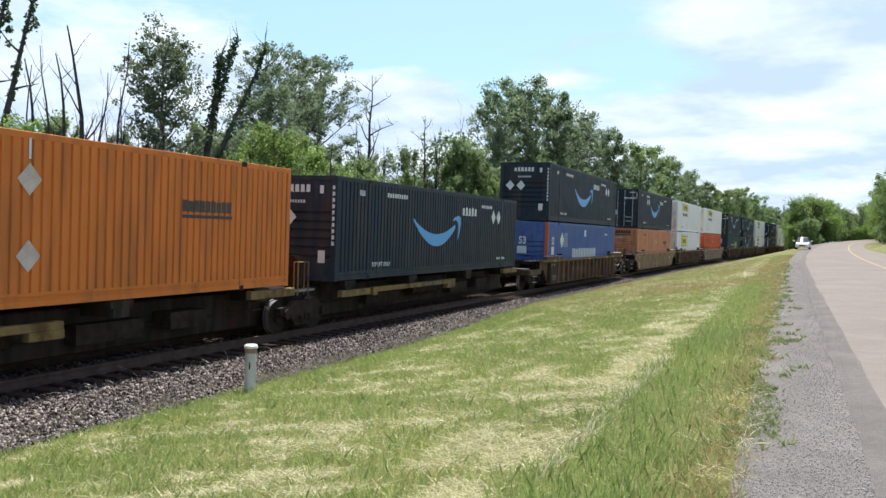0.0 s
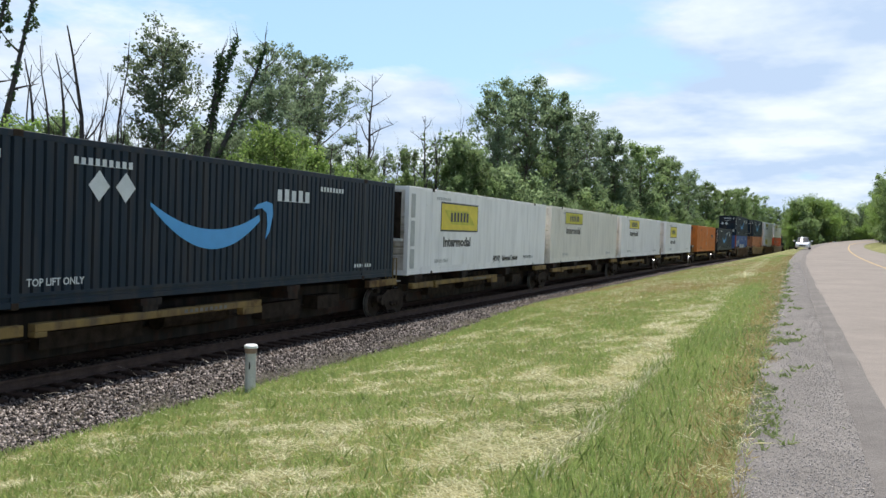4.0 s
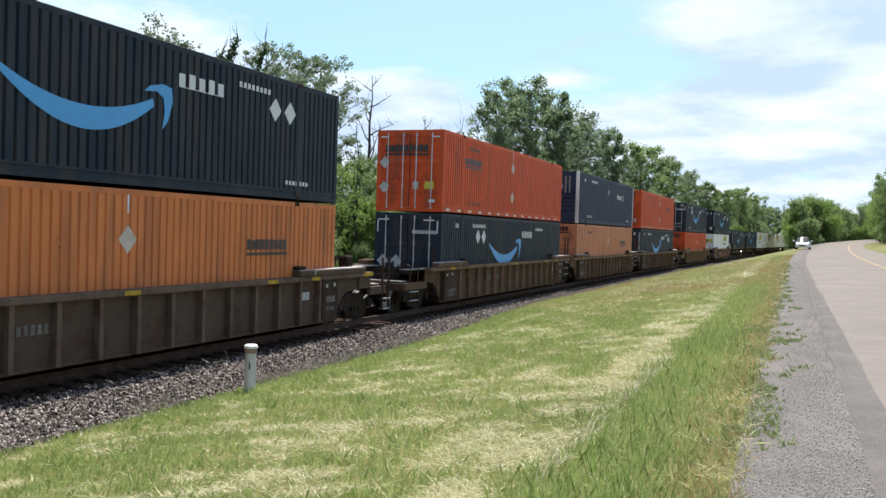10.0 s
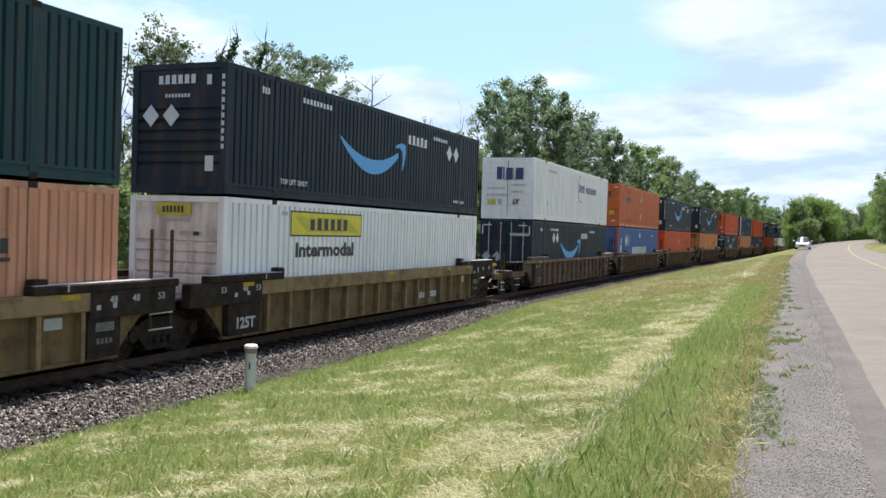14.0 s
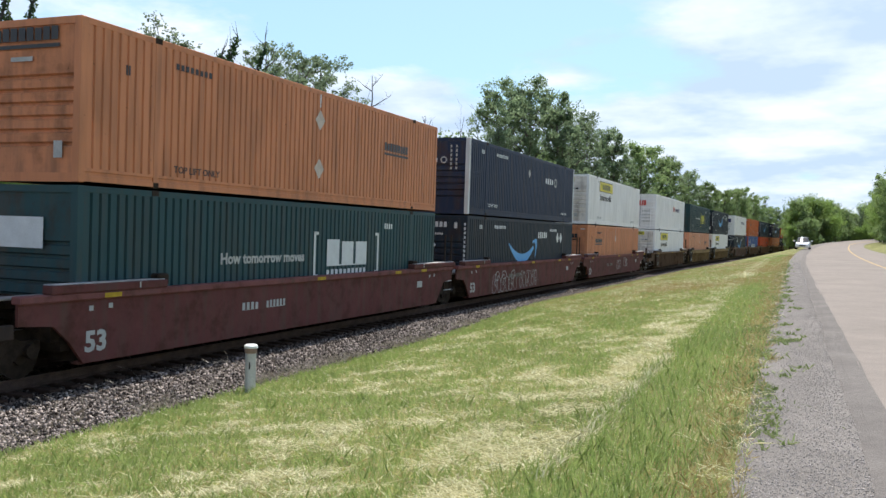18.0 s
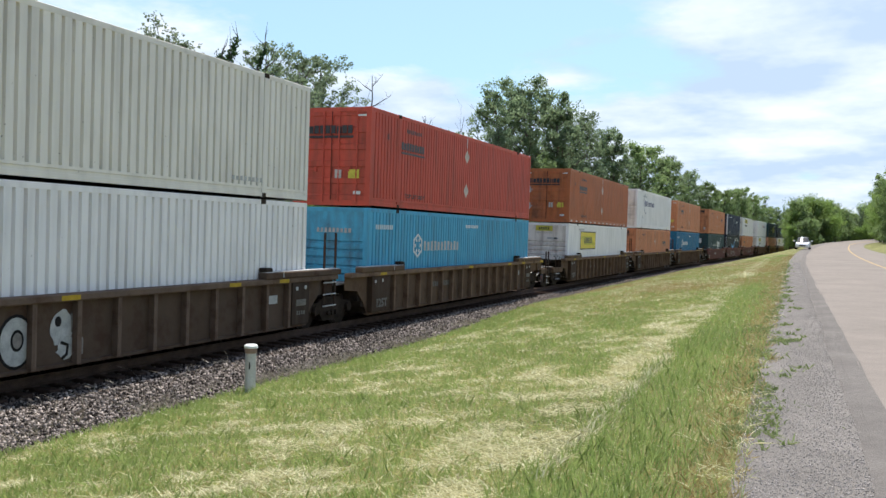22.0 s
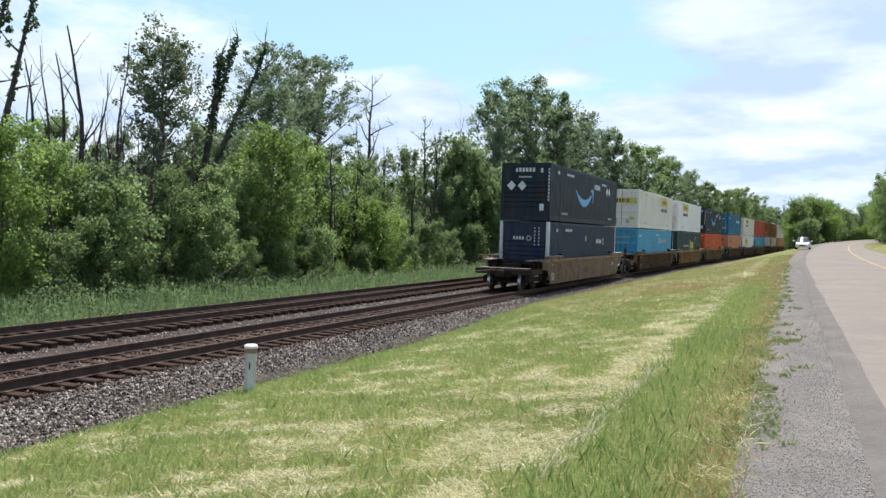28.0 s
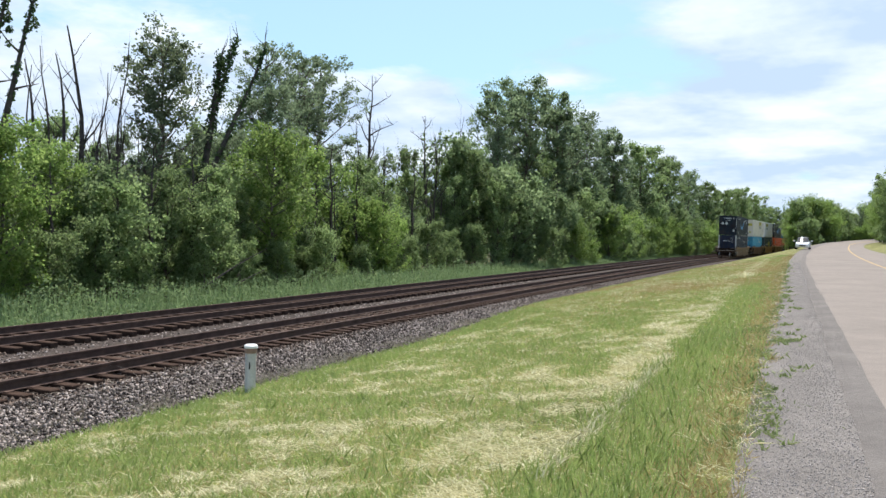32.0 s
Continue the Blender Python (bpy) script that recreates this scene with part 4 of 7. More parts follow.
def platform(car, y, d, body, coupled, dusty, side):
    """End deck, steps, grab rails and, where cars are coupled, the coupler. d: +1 at the front end, -1 at the rear."""
    far = 3.35 if coupled else 1.9
    e = Matrix.Translation((0, y, 0)) if d > 0 else Matrix.Translation((0, y, 0)) @ Matrix.Rotation(math.pi, 4, "Z")
    put("draft_sill", mesh(("draft_sill", coupled), lambda: join(boxes((-0.38, 0.38, 0.0, far - 0.2, 0.62, 0.98)), boxes((-1.28, 1.28, 0.2, 0.42, 0.62, 1.1)))), DARK, car, e)
    if not coupled:
        put("end_deck", mesh("end_deck", lambda: boxes((-1.15, 1.15, 0.35, 1.5, 1.12, 1.17))), GRATE, car, e, "worn galvanised walkway grating")
    if coupled:
        put("end_deck", mesh("upper_deck", lambda: join(boxes((-1.22, 1.22, 0.30, 0.36, 1.1, 1.384), (-0.78, 0.78, 0.36, 1.1, 1.20, 1.36), (-0.3, 0.3, 1.1, 2.3, 1.05, 1.22)))), DARK, car, e)
        for x in (0.86, -1.26):
            put("walkway", mesh(("walkway", x), lambda: soft_box(x, x + 0.40, 0.28, 2.30, 1.392, 1.425, 0.008)), GRATE, car, e, "pale worn walkway grating")
        put("low_deck", mesh("low_deck", lambda: join(soft_box(-1.22, 1.22, far - 0.85, far - 0.47, 1.03, 1.065, 0.008))), GRATE, car, e, "pale worn walkway grating")
        put("end_beam", mesh("end_beam", lambda: boxes((-1.26, 1.26, far - 0.45, far - 0.30, 0.76, 1.0))), body, car, e)
        put("coupler", mesh("coupler", lambda: join(boxes((-0.12, 0.12, far - 0.3, far + 0.12, 0.72, 0.92)), soft_box(-0.2, 0.2, far + 0.05, far + 0.32, 0.68, 0.98, 0.04))), DARK, car, e)
        put("air_hose", mesh("air_hose", lambda: tube([(0.45, far - 0.35, 0.78), (0.46, far - 0.1, 0.6), (0.42, far + 0.1, 0.36), (0.3, far + 0.25, 0.3)], [0.03] * 4, 6)), RUBBER, car, e)
        put("cut_lever", mesh("cut_lever", lambda: tube([(0.15, far - 0.2, 0.95), (0.7, far - 0.2, 0.92), (1.3, far - 0.2, 0.86), (1.38, far - 0.2, 0.62)], [0.018] * 4, 5)), dusty, car, e)
        side = body if body is END_BLACK else side
        start = 1.96 if d > 0 else 1.27
        for x in (1.28, -1.41):
            put("corner_sill", mesh(("corner_sill", x, start), lambda: soft_box(x, x + 0.13, start, far - 0.38, 0.77, 1.01, 0.012)), side, car, e)
            if d > 0:
                put("chord_end", mesh(("chord_end", x), lambda: join(soft_box(x + 0.02, x + 0.11, 1.25, 1.96, 0.98, 1.46, 0.015), soft_box(min(x, x * 1.16), max(x + 0.13, x * 1.16), 1.262, 1.96, 1.33, 1.46, 0.015))), side, car, e)
        c = 1 if d > 0 else -1
        if d > 0:
            put("end_ladder", mesh("end_ladder", lambda: join(*[soft_box(1.37, 1.43, y0, y0 + 0.07, 0.28, 1.86, 0.01) for y0 in (2.70, 3.14)], *[tube([(1.40, 2.74, z), (1.43, 2.80, z), (1.43, 3.10, z), (1.40, 3.17, z)], [0.016] * 4, 5) for z in (0.92, 1.25)])), body, car, e, "grimy steel end ladder")
            put("end_reflector", mesh("end_reflector", lambda: soft_box(1.486, 1.492, 1.27, 1.92, 1.345, 1.445, 0.002)), M_REFLECT, car, e, "dusty amber reflective strip")
            put("bent_pipe", mesh("bent_pipe", lambda: tube([(1.12, 1.9, 0.98), (1.14, 2.3, 1.0), (1.16, 2.5, 0.92), (1.16, 2.42, 0.80), (1.12, 2.1, 0.66)], [0.028] * 5, 6)), M_WEAR_SUN, car, e, "rubbed pale steel pipe")
            put("stencil_plate", mesh("stencil_plate", lambda: boxes((1.40, 1.41, 2.84, 3.08, 0.36, 0.50))), TXT_F, car, e, "dusty white stencil plate")
            put("brake_stand", mesh("brake_stand", lambda: join(soft_box(0.04, 0.36, 2.40, 2.80, 1.44, 1.88, 0.05), boxes((0.06, 0.12, 2.5, 2.56, 1.06, 1.46), (0.28, 0.34, 2.5, 2.56, 1.06, 1.46), (0.28, 0.34, 2.72, 2.78, 1.06, 1.46)), hoop(0.2, 2.35, 1.66, 0.22))), DARK, car, e, "black hand brake housing")
            rows = ((2.72, 3.19, 0.29), (2.72, 3.19, 0.60))
        else:
            for y0 in (2.02, 2.64):
                put("grab_rail", mesh(("grab_rail", y0), lambda: tube([(-1.38, y0, 0.80), (-1.40, y0, 0.9), (-1.40, y0, 1.56), (-1.28, y0, 1.60)], [0.02] * 4, 5)), body, car, e)
            rows = ((2.02, 2.66, 0.70), (2.02, 2.66, 0.42))
            put("step_frame", mesh("step_frame", lambda: boxes((-1.40, -1.37, 2.02, 2.05, 0.40, 0.80), (-1.40, -1.37, 2.63, 2.66, 0.40, 0.80))), DARK, car, e)
        for y0, y1, z in rows:
            put("step", mesh(("step", y0, z), lambda: soft_box(min(c * 1.34, c * 1.46), max(c * 1.34, c * 1.46), y0, y1, z, z + 0.025, 0.006)), M_WEAR_SUN, car, e, "rubbed pale steel step")
        put("grab_rail", mesh(("far_rail", c), lambda: tube([(-c * 1.3, 2.3, 1.0), (-c * 1.3, 2.3, 1.62), (-c * 1.3, 2.9, 1.62), (-c * 1.3, 2.9, 1.0)], [0.02] * 4, 5)), dusty, car, e)
    else:
        tall = 2.58 if d > 0 else 1.62
        for y0 in (0.68, 1.27):
            put("ladder_stile", mesh(("ladder_stile", tall, y0), lambda: soft_box(1.36, 1.42, y0, y0 + 0.05, 0.6, tall, 0.008)), body, car, e)
        for z in (0.62, 0.93, 1.24):
            put("rung", mesh("rung", lambda: tube([(1.40, 0.66, 0), (1.43, 0.70, 0.01), (1.43, 1.30, 0.01), (1.40, 1.34, 0)], [0.018] * 4, 5)), M_WEAR_SUN, car, e @ Matrix.Translation((0, 0, z)), "rubbed pale steel rung")
        put("end_box", mesh("end_box", lambda: soft_box(0.86, 1.34, 0.72, 1.30, 0.95, 1.52, 0.02)), body, car, e)
        put("articulation", mesh("articulation", lambda: join(disc(0, 1.64, 0.85, 0.34, 0.14, 14, "z"))), DARK, car, e)


def well_side(smooth):
    """Side girder of a well car: deep plate, cut away over the trucks."""
    bot = 0.22
    out = [(-1.35, 1.36), (-1.35, 0.98), (-0.62, 0.92), (-0.28, 0.62), (0.05, bot), (L - 0.05, bot), (L + 0.28, 0.62), (L + 0.62, 0.92), (L + 1.35, 0.98), (L + 1.35, 1.36)]
    verts, n = [], len(out)
    x0, x1 = (1.30, 1.325) if not smooth else (1.40, 1.46)
    for x in (x0, x1):
        verts += [(x, y, z) for y, z in out]
    faces = [tuple(range(n - 1, -1, -1)), tuple(range(n, 2 * n))] + [((i + 1) % n, i, n + i, n + (i + 1) % n) for i in range(n)]
    return verts, faces


RIB_Y = [0.62 + i * 0.97 for i in range(16)]


def well_car(style, body, coupled_rear, coupled_front, s, label):
    """One well unit; the container floor lies 0.43 over the rails."""
    b = paint(body, 0.8, 0.45, wear=0.55)
    # paler body tone: dust on chord and rails, painted light on the ribs
    dusty = paint(tuple(v * 1.45 + 0.012 for v in body), 0.85, 0.4, wear=0.5)
    car = thing("well_car", label, "railcar", "well cars of the train")
    flip = Matrix.Rotation(math.pi, 4, "Z")
    flip.translation = (0, L, 0)
    smooth = style == "smooth"
    sidem = mesh(("well_side", smooth), lambda: well_side(smooth))
    for m in (None, flip):
        put("side_girder", sidem, b, car, m)
        low = 1.12 if body == OLIVE else 1.33
        put("top_chord", mesh(("top_chord", low), lambda: soft_box(1.298, 1.53, -1.36, L + 1.36, low, 1.46, 0.02)), dusty, car, m)
        put("bottom_chord", mesh("bottom_chord", lambda: soft_box(1.22, 1.375, 0.0, L, 0.19, 0.26, 0.012)), b, car, m)
    for x in (1, -1):
        for y0, y1 in ((-0.75, 2.1), (L - 2.15, L + 1.45)):
            cap = put("guide_cap", mesh(("guide_cap", y0, x), lambda: soft_box(min(x * 1.31, x * 1.56), max(x * 1.31, x * 1.56), y0, y1, 1.46, 1.61, 0.02)), DARK if body == OLIVE else b, car)
            # added pale strip: sunlight on the near cap's top, put into colour
            if x > 0:
                put("wear_strip", mesh(("wear_strip", y0, x), lambda: soft_box(min(x * 1.30, x * 1.52), max(x * 1.30, x * 1.52), y0 + 0.04, y1 - 0.04, 1.611, 1.628, 0.006)), M_WEAR_SUN, cap, None, "pale strip painted as sunlight on the cap top")
    if not smooth:
        # ribs in the paler tone, so lit relief is put into their colour
        rib = mesh("rib", lambda: join(prism([(1.32, -0.035), (1.475, -0.055), (1.49, 0.0), (1.475, 0.045), (1.32, 0.035)], 1.10)))
        for y in RIB_Y:
            put("rib", rib, dusty, car, Matrix.Translation((0, y, 0.23)))
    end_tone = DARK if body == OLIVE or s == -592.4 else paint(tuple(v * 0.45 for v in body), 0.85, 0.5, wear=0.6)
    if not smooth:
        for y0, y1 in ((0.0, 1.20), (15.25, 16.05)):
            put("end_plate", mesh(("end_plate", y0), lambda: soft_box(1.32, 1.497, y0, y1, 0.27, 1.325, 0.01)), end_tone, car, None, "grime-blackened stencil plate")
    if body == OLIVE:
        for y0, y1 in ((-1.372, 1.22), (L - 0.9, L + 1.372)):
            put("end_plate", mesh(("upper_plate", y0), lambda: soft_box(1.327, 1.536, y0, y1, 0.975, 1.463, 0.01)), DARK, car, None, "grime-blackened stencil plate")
        for y0, text in ((-0.35, "53"), (0.45, "48"), (0.95, "53"), (15.72, "48"), (16.3, "48"), (17.0, "53")):
            words(car, Matrix.Translation((0.2385, 0, 0)) @ on_side(y0, 1.24), text, 0.13, TXT_G, 0.20)
    put("well_floor", mesh("well_floor", lambda: boxes((-1.3, 1.3, 0.0, 1.2, 0.24, 0.417), (-1.3, 1.3, L - 1.2, L, 0.24, 0.417), (-1.3, 1.3, 7.5, 8.6, 0.24, 0.40), (-0.3, 0.3, 1.2, L - 1.2, 0.22, 0.36))), DARK, car)
    for y0, y1 in ((-0.32, -0.05), (L + 0.05, L + 0.32)):
        put("bulkhead", mesh(("bulkhead", y0), lambda: boxes((-1.3, 1.3, y0, y1, 0.45, 1.12))), DARK, car)
    for y in (2.05, L - 1.95):
        put("container_lock", mesh(("container_lock", y), lambda: soft_box(1.28, 1.50, y - 0.16, y + 0.16, 1.50, 1.72, 0.03)), DARK, car)
    xo = 0.204 if not smooth else 0.17
    if smooth:
        words(car, Matrix.Translation((xo, 0, 0)) @ on_side(0.06, 0.42), "53", 0.36, TXT_G, 0.52)
    else:
        words(car, Matrix.Translation((xo, 0, 0)) @ on_side(0.24, 0.42), "125T", 0.24, TXT_G if body == OLIVE else TXT_F, 0.76)
        bars(car, Matrix.Translation((xo, 0, 0)) @ on_side(15.45, 0.52), 4, 0.42, 0.10, TXT_F)
        plate(car, Matrix.Translation((xo, 0, 0)) @ on_side(15.42, 0.74), 0.45, 0.16, TXT_F, "stencil_block")
    for i, y in enumerate((0.15, 0.62, 15.40, 15.80)):
        plate(car, Matrix.Translation((xo if low > 1.2 else 0.238, 0, 0)) @ on_side(y, 1.13 + 0.02 * (i % 2)), 0.10, 0.09, TXT_G, "stencil")
    for y in (1.30, 14.70):
        plate(car, Matrix.Translation((0.268, 0, 0)) @ on_side(y, 1.49), 0.035, 0.115, TXT_G, "stencil_tick")
    xo = 0.036 if not smooth else 0.17
    bars(car, Matrix.Translation((xo, 0, 0)) @ on_side(4.72, 0.80), 4, 0.68, 0.17, TXT_G if s == -424.2 else TXT_F)
    bars(car, Matrix.Translation((xo, 0, 0)) @ on_side(5.68, 0.80), 6, 0.85, 0.17, TXT_G if s == -424.2 else TXT_F)
    plate(car, Matrix.Translation((xo, 0, 0)) @ on_side(14.42, 0.84), 0.40, 0.20, TXT_G, "owner_plate")
    for y in (0.45, 7.9, 12.6, 14.6):
        plate(car, Matrix.Translation((0.236, 0, 0)) @ on_side(y, 1.35), 0.42, 0.085, M_REFLECT, "reflector", "dusty amber reflective strip")
    truck(car, -1.65)
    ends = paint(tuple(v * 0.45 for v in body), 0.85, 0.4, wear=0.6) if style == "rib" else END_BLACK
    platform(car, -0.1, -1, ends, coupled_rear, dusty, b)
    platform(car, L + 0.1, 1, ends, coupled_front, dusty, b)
    if coupled_front:
        truck(car, L + 1.65)
    TRAIN.append((car, s, 0.0))
    return car


def spine_car(s, rear_len, coupled_front, label):
    """A spine car: a central box girder with yellow container supports."""
    b = paint((0.016, 0.013, 0.011), 0.85, 0.4, wear=0.6)
    yel = paint((0.21, 0.138, 0.05), 0.85, 0.6, wear=0.7)
    car = thing("spine_car", label, "railcar", "spine cars of the train")
    put("spine", mesh(("spine", rear_len), lambda: soft_box(-0.48, 0.48, -rear_len + 0.4, L + 0.5, 0.20, 1.08, 0.03)), b, car)
    for y in (0.9, 5.2, 10.4, 15.0):
        put("cross_arm", mesh("cross_arm", lambda: boxes((-1.28, 1.28, -0.22, 0.22, 0.92, 1.10), (-1.3, 1.3, -0.3, 0.3, 1.10, 1.235))), b, car, Matrix.Translation((0, y, 0)))
    for x in (1, -1):
        put("side_beam", mesh(("side_beam", x), lambda: soft_box(min(x * 1.16, x * 1.32), max(x * 1.16, x * 1.32), 0.42, 2.15, 0.79, 0.975, 0.012)), yel, car, None, "dusty yellow side beam")
        put("side_beam", mesh(("side_beam_mid", x), lambda: join(soft_box(min(x * 1.12, x * 1.30), max(x * 1.12, x * 1.30), 2.40, 9.0, 0.83, 0.975, 0.012), soft_box(min(x * 1.13, x * 1.31), max(x * 1.13, x * 1.31), 8.25, 9.01, 0.67, 0.83, 0.012), soft_box(min(x * 1.13, x * 1.31), max(x * 1.13, x * 1.31), 2.39, 2.65, 0.74, 0.83, 0.012))), yel, car, None, "dusty yellow side beam")
        put("side_beam", mesh(("side_beam_front", x), lambda: soft_box(min(x * 1.16, x * 1.32), max(x * 1.16, x * 1.32), L - 1.6, L + 0.3, 0.98, 1.18, 0.015)), yel, car, None, "dusty yellow side beam")
    for y in (0.15, L - 1.4):
        put("hanger", mesh("hanger", lambda: boxes((1.05, 1.20, 0, 0.14, 0.78, 1.0))), DARK, car, Matrix.Translation((0, y + 0.6, 0)))
    for y0, y1, out, z0, z1 in ((3.0, 5.6, 0.75, 0.42, 0.72), (9.8, 11.6, 0.78, 0.40, 0.78), (12.2, 13.4, 0.95, 0.5, 0.85)):
        put("brake_rigging", mesh(("brake_rigging", y0), lambda: boxes((0.49, out, y0, y1, z0, z1))), DARK, car)
    put("air_tank", mesh("air_tank", lambda: tube([(0.75, 6.0, 0.72), (0.75, 8.2, 0.72)], [0.22, 0.22], 12)), DARK, car)
    put("under_pipe", mesh("under_pipe", lambda: tube([(0.5, 0, 0.6), (0.55, 6, 0.55), (0.5, L, 0.6)], [0.03] * 3, 6)), DARK, car)
    bars(car, Matrix.Translation((0.003, 0, 0)) @ on_side(6.2, 0.865), 9, 1.5, 0.075, TXT_F)
    truck(car, -rear_len / 2)
    put("end_deck", mesh("spine_deck", lambda: boxes((-1.1, 1.1, -0.45, 0.45, 1.04, 1.09), (-0.5, 0.5, -0.7, 0.7, 0.95, 1.03))), GRATE, car, Matrix.Translation((0, -rear_len / 2, 0)))
    put("brake_stand", mesh("spine_stand", lambda: join(boxes((0.55, 0.9, -0.14, 0.14, 1.05, 1.95)), hoop(0.72, -0.18, 1.7, 0.26))), DARK, car, Matrix.Translation((0, -rear_len / 2, 0)))
    for x in (1.1, 0.98):
        put("grab_rail", mesh(("spine_rail", x), lambda: tube([(x, -0.4, 0.95), (x, -0.4, 1.8), (x, 0.1, 1.8), (x, 0.1, 0.95)], [0.022] * 4, 5)), yel, car, Matrix.Translation((0, -rear_len / 2, 0)))
    if coupled_front:
        truck(car, L + 1.0)
    TRAIN.append((car, s, 0.0))


BROWN, DKBROWN, OLIVE, MAROON, RUST, DUSTY = (0.116, 0.0715, 0.043), (0.084, 0.055, 0.0375), (0.161, 0.106, 0.046), (0.113, 0.0391, 0.0356), (0.106, 0.048, 0.0324), (0.185, 0.125, 0.080)
T_BR, T_OL, T_MA = "brown ribbed steel well car with grime", "olive-yellow ribbed steel well car", "maroon smooth-sided steel well car"
# rear of the box at the start, upper box, lower box, style, colour, coupled behind, coupled ahead
CONSIST = [
    (253.0, "N", "ro", "rib", BROWN, T_BR, 0, 1), (229.6, "N", "D", "rib", BROWN, T_BR, 1, 0), (210.2, "wp", "w", "rib", DKBROWN, T_BR, 0, 0),
    (190.8, "N", "U", "rib", DKBROWN, T_BR, 0, 1), (167.4, "w", "w", "rib", BROWN, T_BR, 1, 0), (148.0, "N", "D", "rib", DKBROWN, T_BR, 0, 0), (128.6, "D", "Gy", "rib", DKBROWN, T_BR, 0, 1),
    (105.2, "w", "rd", "smooth", (0.22, 0.16, 0.12), "dusty grey-brown smooth-sided well car", 1, 0), (85.6, "w", "wt", "rib", BROWN, T_BR, 0, 1), (66.0, "D", "t", "smooth", (0.26, 0.17, 0.09), "dusty tan smooth-sided well car", 1, 1), (42.1, "N", "P", "rib", BROWN, T_BR, 1, 1),
    (-128.1, "N", "W", "smooth", RUST, "rusty brown well car with faded graffiti", 1, 1), (-151.45, "D", "ro", "rib", (0.17, 0.105, 0.05), T_OL, 1, 1),
    (-174.9, "r", "N", "rib", BROWN, T_BR, 0, 1), (-194.2, "U", "t", "rib", BROWN, T_BR, 0, 0), (-213.8, "R", "D", "rib", BROWN, T_BR, 1, 0),
    (-237.4, "N", "a", "rib", DKBROWN, T_BR, 1, 1), (-260.5, "N", "ro", "rib", BROWN, T_BR, 0, 1), (-279.85, "O", "P", "rib", BROWN, T_BR, 0, 0), (-299.6, "S", "D", "rib", (0.135, 0.088, 0.066), T_BR, 1, 0),
    (-323.15, "N", "w", "rib", OLIVE, T_OL, 0, 1), (-342.45, "Gy", "s", "rib", OLIVE, T_OL, 0, 0), (-362.3, "Q", "w", "rib", BROWN, T_BR, 1, 0),
    (-385.5, "w", "T", "smooth", MAROON, T_MA, 0, 1), (-405.0, "U", "N", "smooth", MAROON, T_MA, 0, 0), (-424.2, "tn", "G", "smooth", MAROON, T_MA, 1, 0),
    (-447.6, "T", "c", "rib", BROWN, T_BR, 0, 1), (-467.3, "sn", "t", "rib", BROWN, T_BR, 0, 0), (-486.7, "B", "wn", "rib", BROWN, T_BR, 1, 0),
    (-510.0, "X", "cl", "rib", BROWN, T_BR, 0, 1), (-529.5, "wb", "wn", "rib", DKBROWN, T_BR, 0, 0), (-549.1, "C", "T", "rib", DKBROWN, T_BR, 1, 0),
    (-572.2, "N", "rd", "rib", (0.165, 0.112, 0.055), T_OL, 0, 1), (-592.4, "w", "Gd", "rib", (0.24, 0.145, 0.062), T_OL, 0, 0), (-611.9, "Wr", "cd", "rib", BROWN, T_BR, 1, 0),
    (-635.8, "N", "U", "smooth", DUSTY, "dusty yellow smooth-sided well car", 1, 1)]
CARS = {}
for s0, top, low, style, tone, text, cr, cf in CONSIST:
    CARS[s0] = well_car(style, tone, bool(cr), bool(cf), s0, text)
    load(low, s0, 0.43, "in a well car")
    load(top, s0, 3.38, "stacked on top")
for s0, code, gap in [(20.9, "N", 2.3), (2.5, "on", 2.3), (-18.1, "wt", 2.4), (-36.7, "w", 1.4), (-54.2, "wf", 1.0), (-71.25, "ws", 1.0), (-88.4, "D", 2.6), (-107.2, "N", 2.6)]:
    spine_car(s0, gap, False, "grimy spine car with dusty yellow supports")
    load(code, s0, 1.24, "on a spine car")


def graffiti(car, y, z, glyphs, h, material, x=0.10):
    """Loose sprayed strokes on a girder."""
    rnd = random.Random(int(y * 10))
    for i in range(glyphs):
        mark("graffiti_stroke", ("graffiti_stroke", int(y), z, i), lambda: ring(0.27 + 0.06 * rnd.random(), 0.032, rnd.uniform(-1, 1), rnd.uniform(4, 6), 10), material, car, Matrix.Translation((x, 0, 0)) @ on_side(y + i * 0.52, z + h * rnd.uniform(0.3, 0.7)))
        mark("graffiti_stroke", ("graffiti_bar", int(y), z, i), lambda: prism([(0, 0), (0.035, 0), (0.035 + rnd.uniform(-0.2, 0.2), h), (rnd.uniform(-0.2, 0.2), h)]), material, car, Matrix.Translation((x, 0, 0)) @ on_side(y + i * 0.52 + 0.3, z))


M_SPRAY = mat("sprayed_white", (0.42, 0.42, 0.40), 0.7, var=0.3, scale=5)
M_SPRAYP = mat("sprayed_pink", (0.42, 0.20, 0.17), 0.8, var=0.4, scale=3)
M_SPRAYG = mat("sprayed_green", (0.25, 0.32, 0.24), 0.8, var=0.4, scale=3)
M_SPRAYK = mat("sprayed_black", (0.02, 0.018, 0.018), 0.7, var=0.3)
M_SPRAYF = mat("sprayed_fading_white", (0.22, 0.20, 0.18), 0.8, var=0.35, scale=6)


def oval(w, h, n=20, rough=0.0, seed=1):
    rnd = random.Random(seed)
    return prism([((w + rnd.uniform(-rough, rough)) * math.cos(2 * math.pi * i / n), (h + rnd.uniform(-rough, rough)) * math.sin(2 * math.pi * i / n)) for i in range(n)], 0.003)


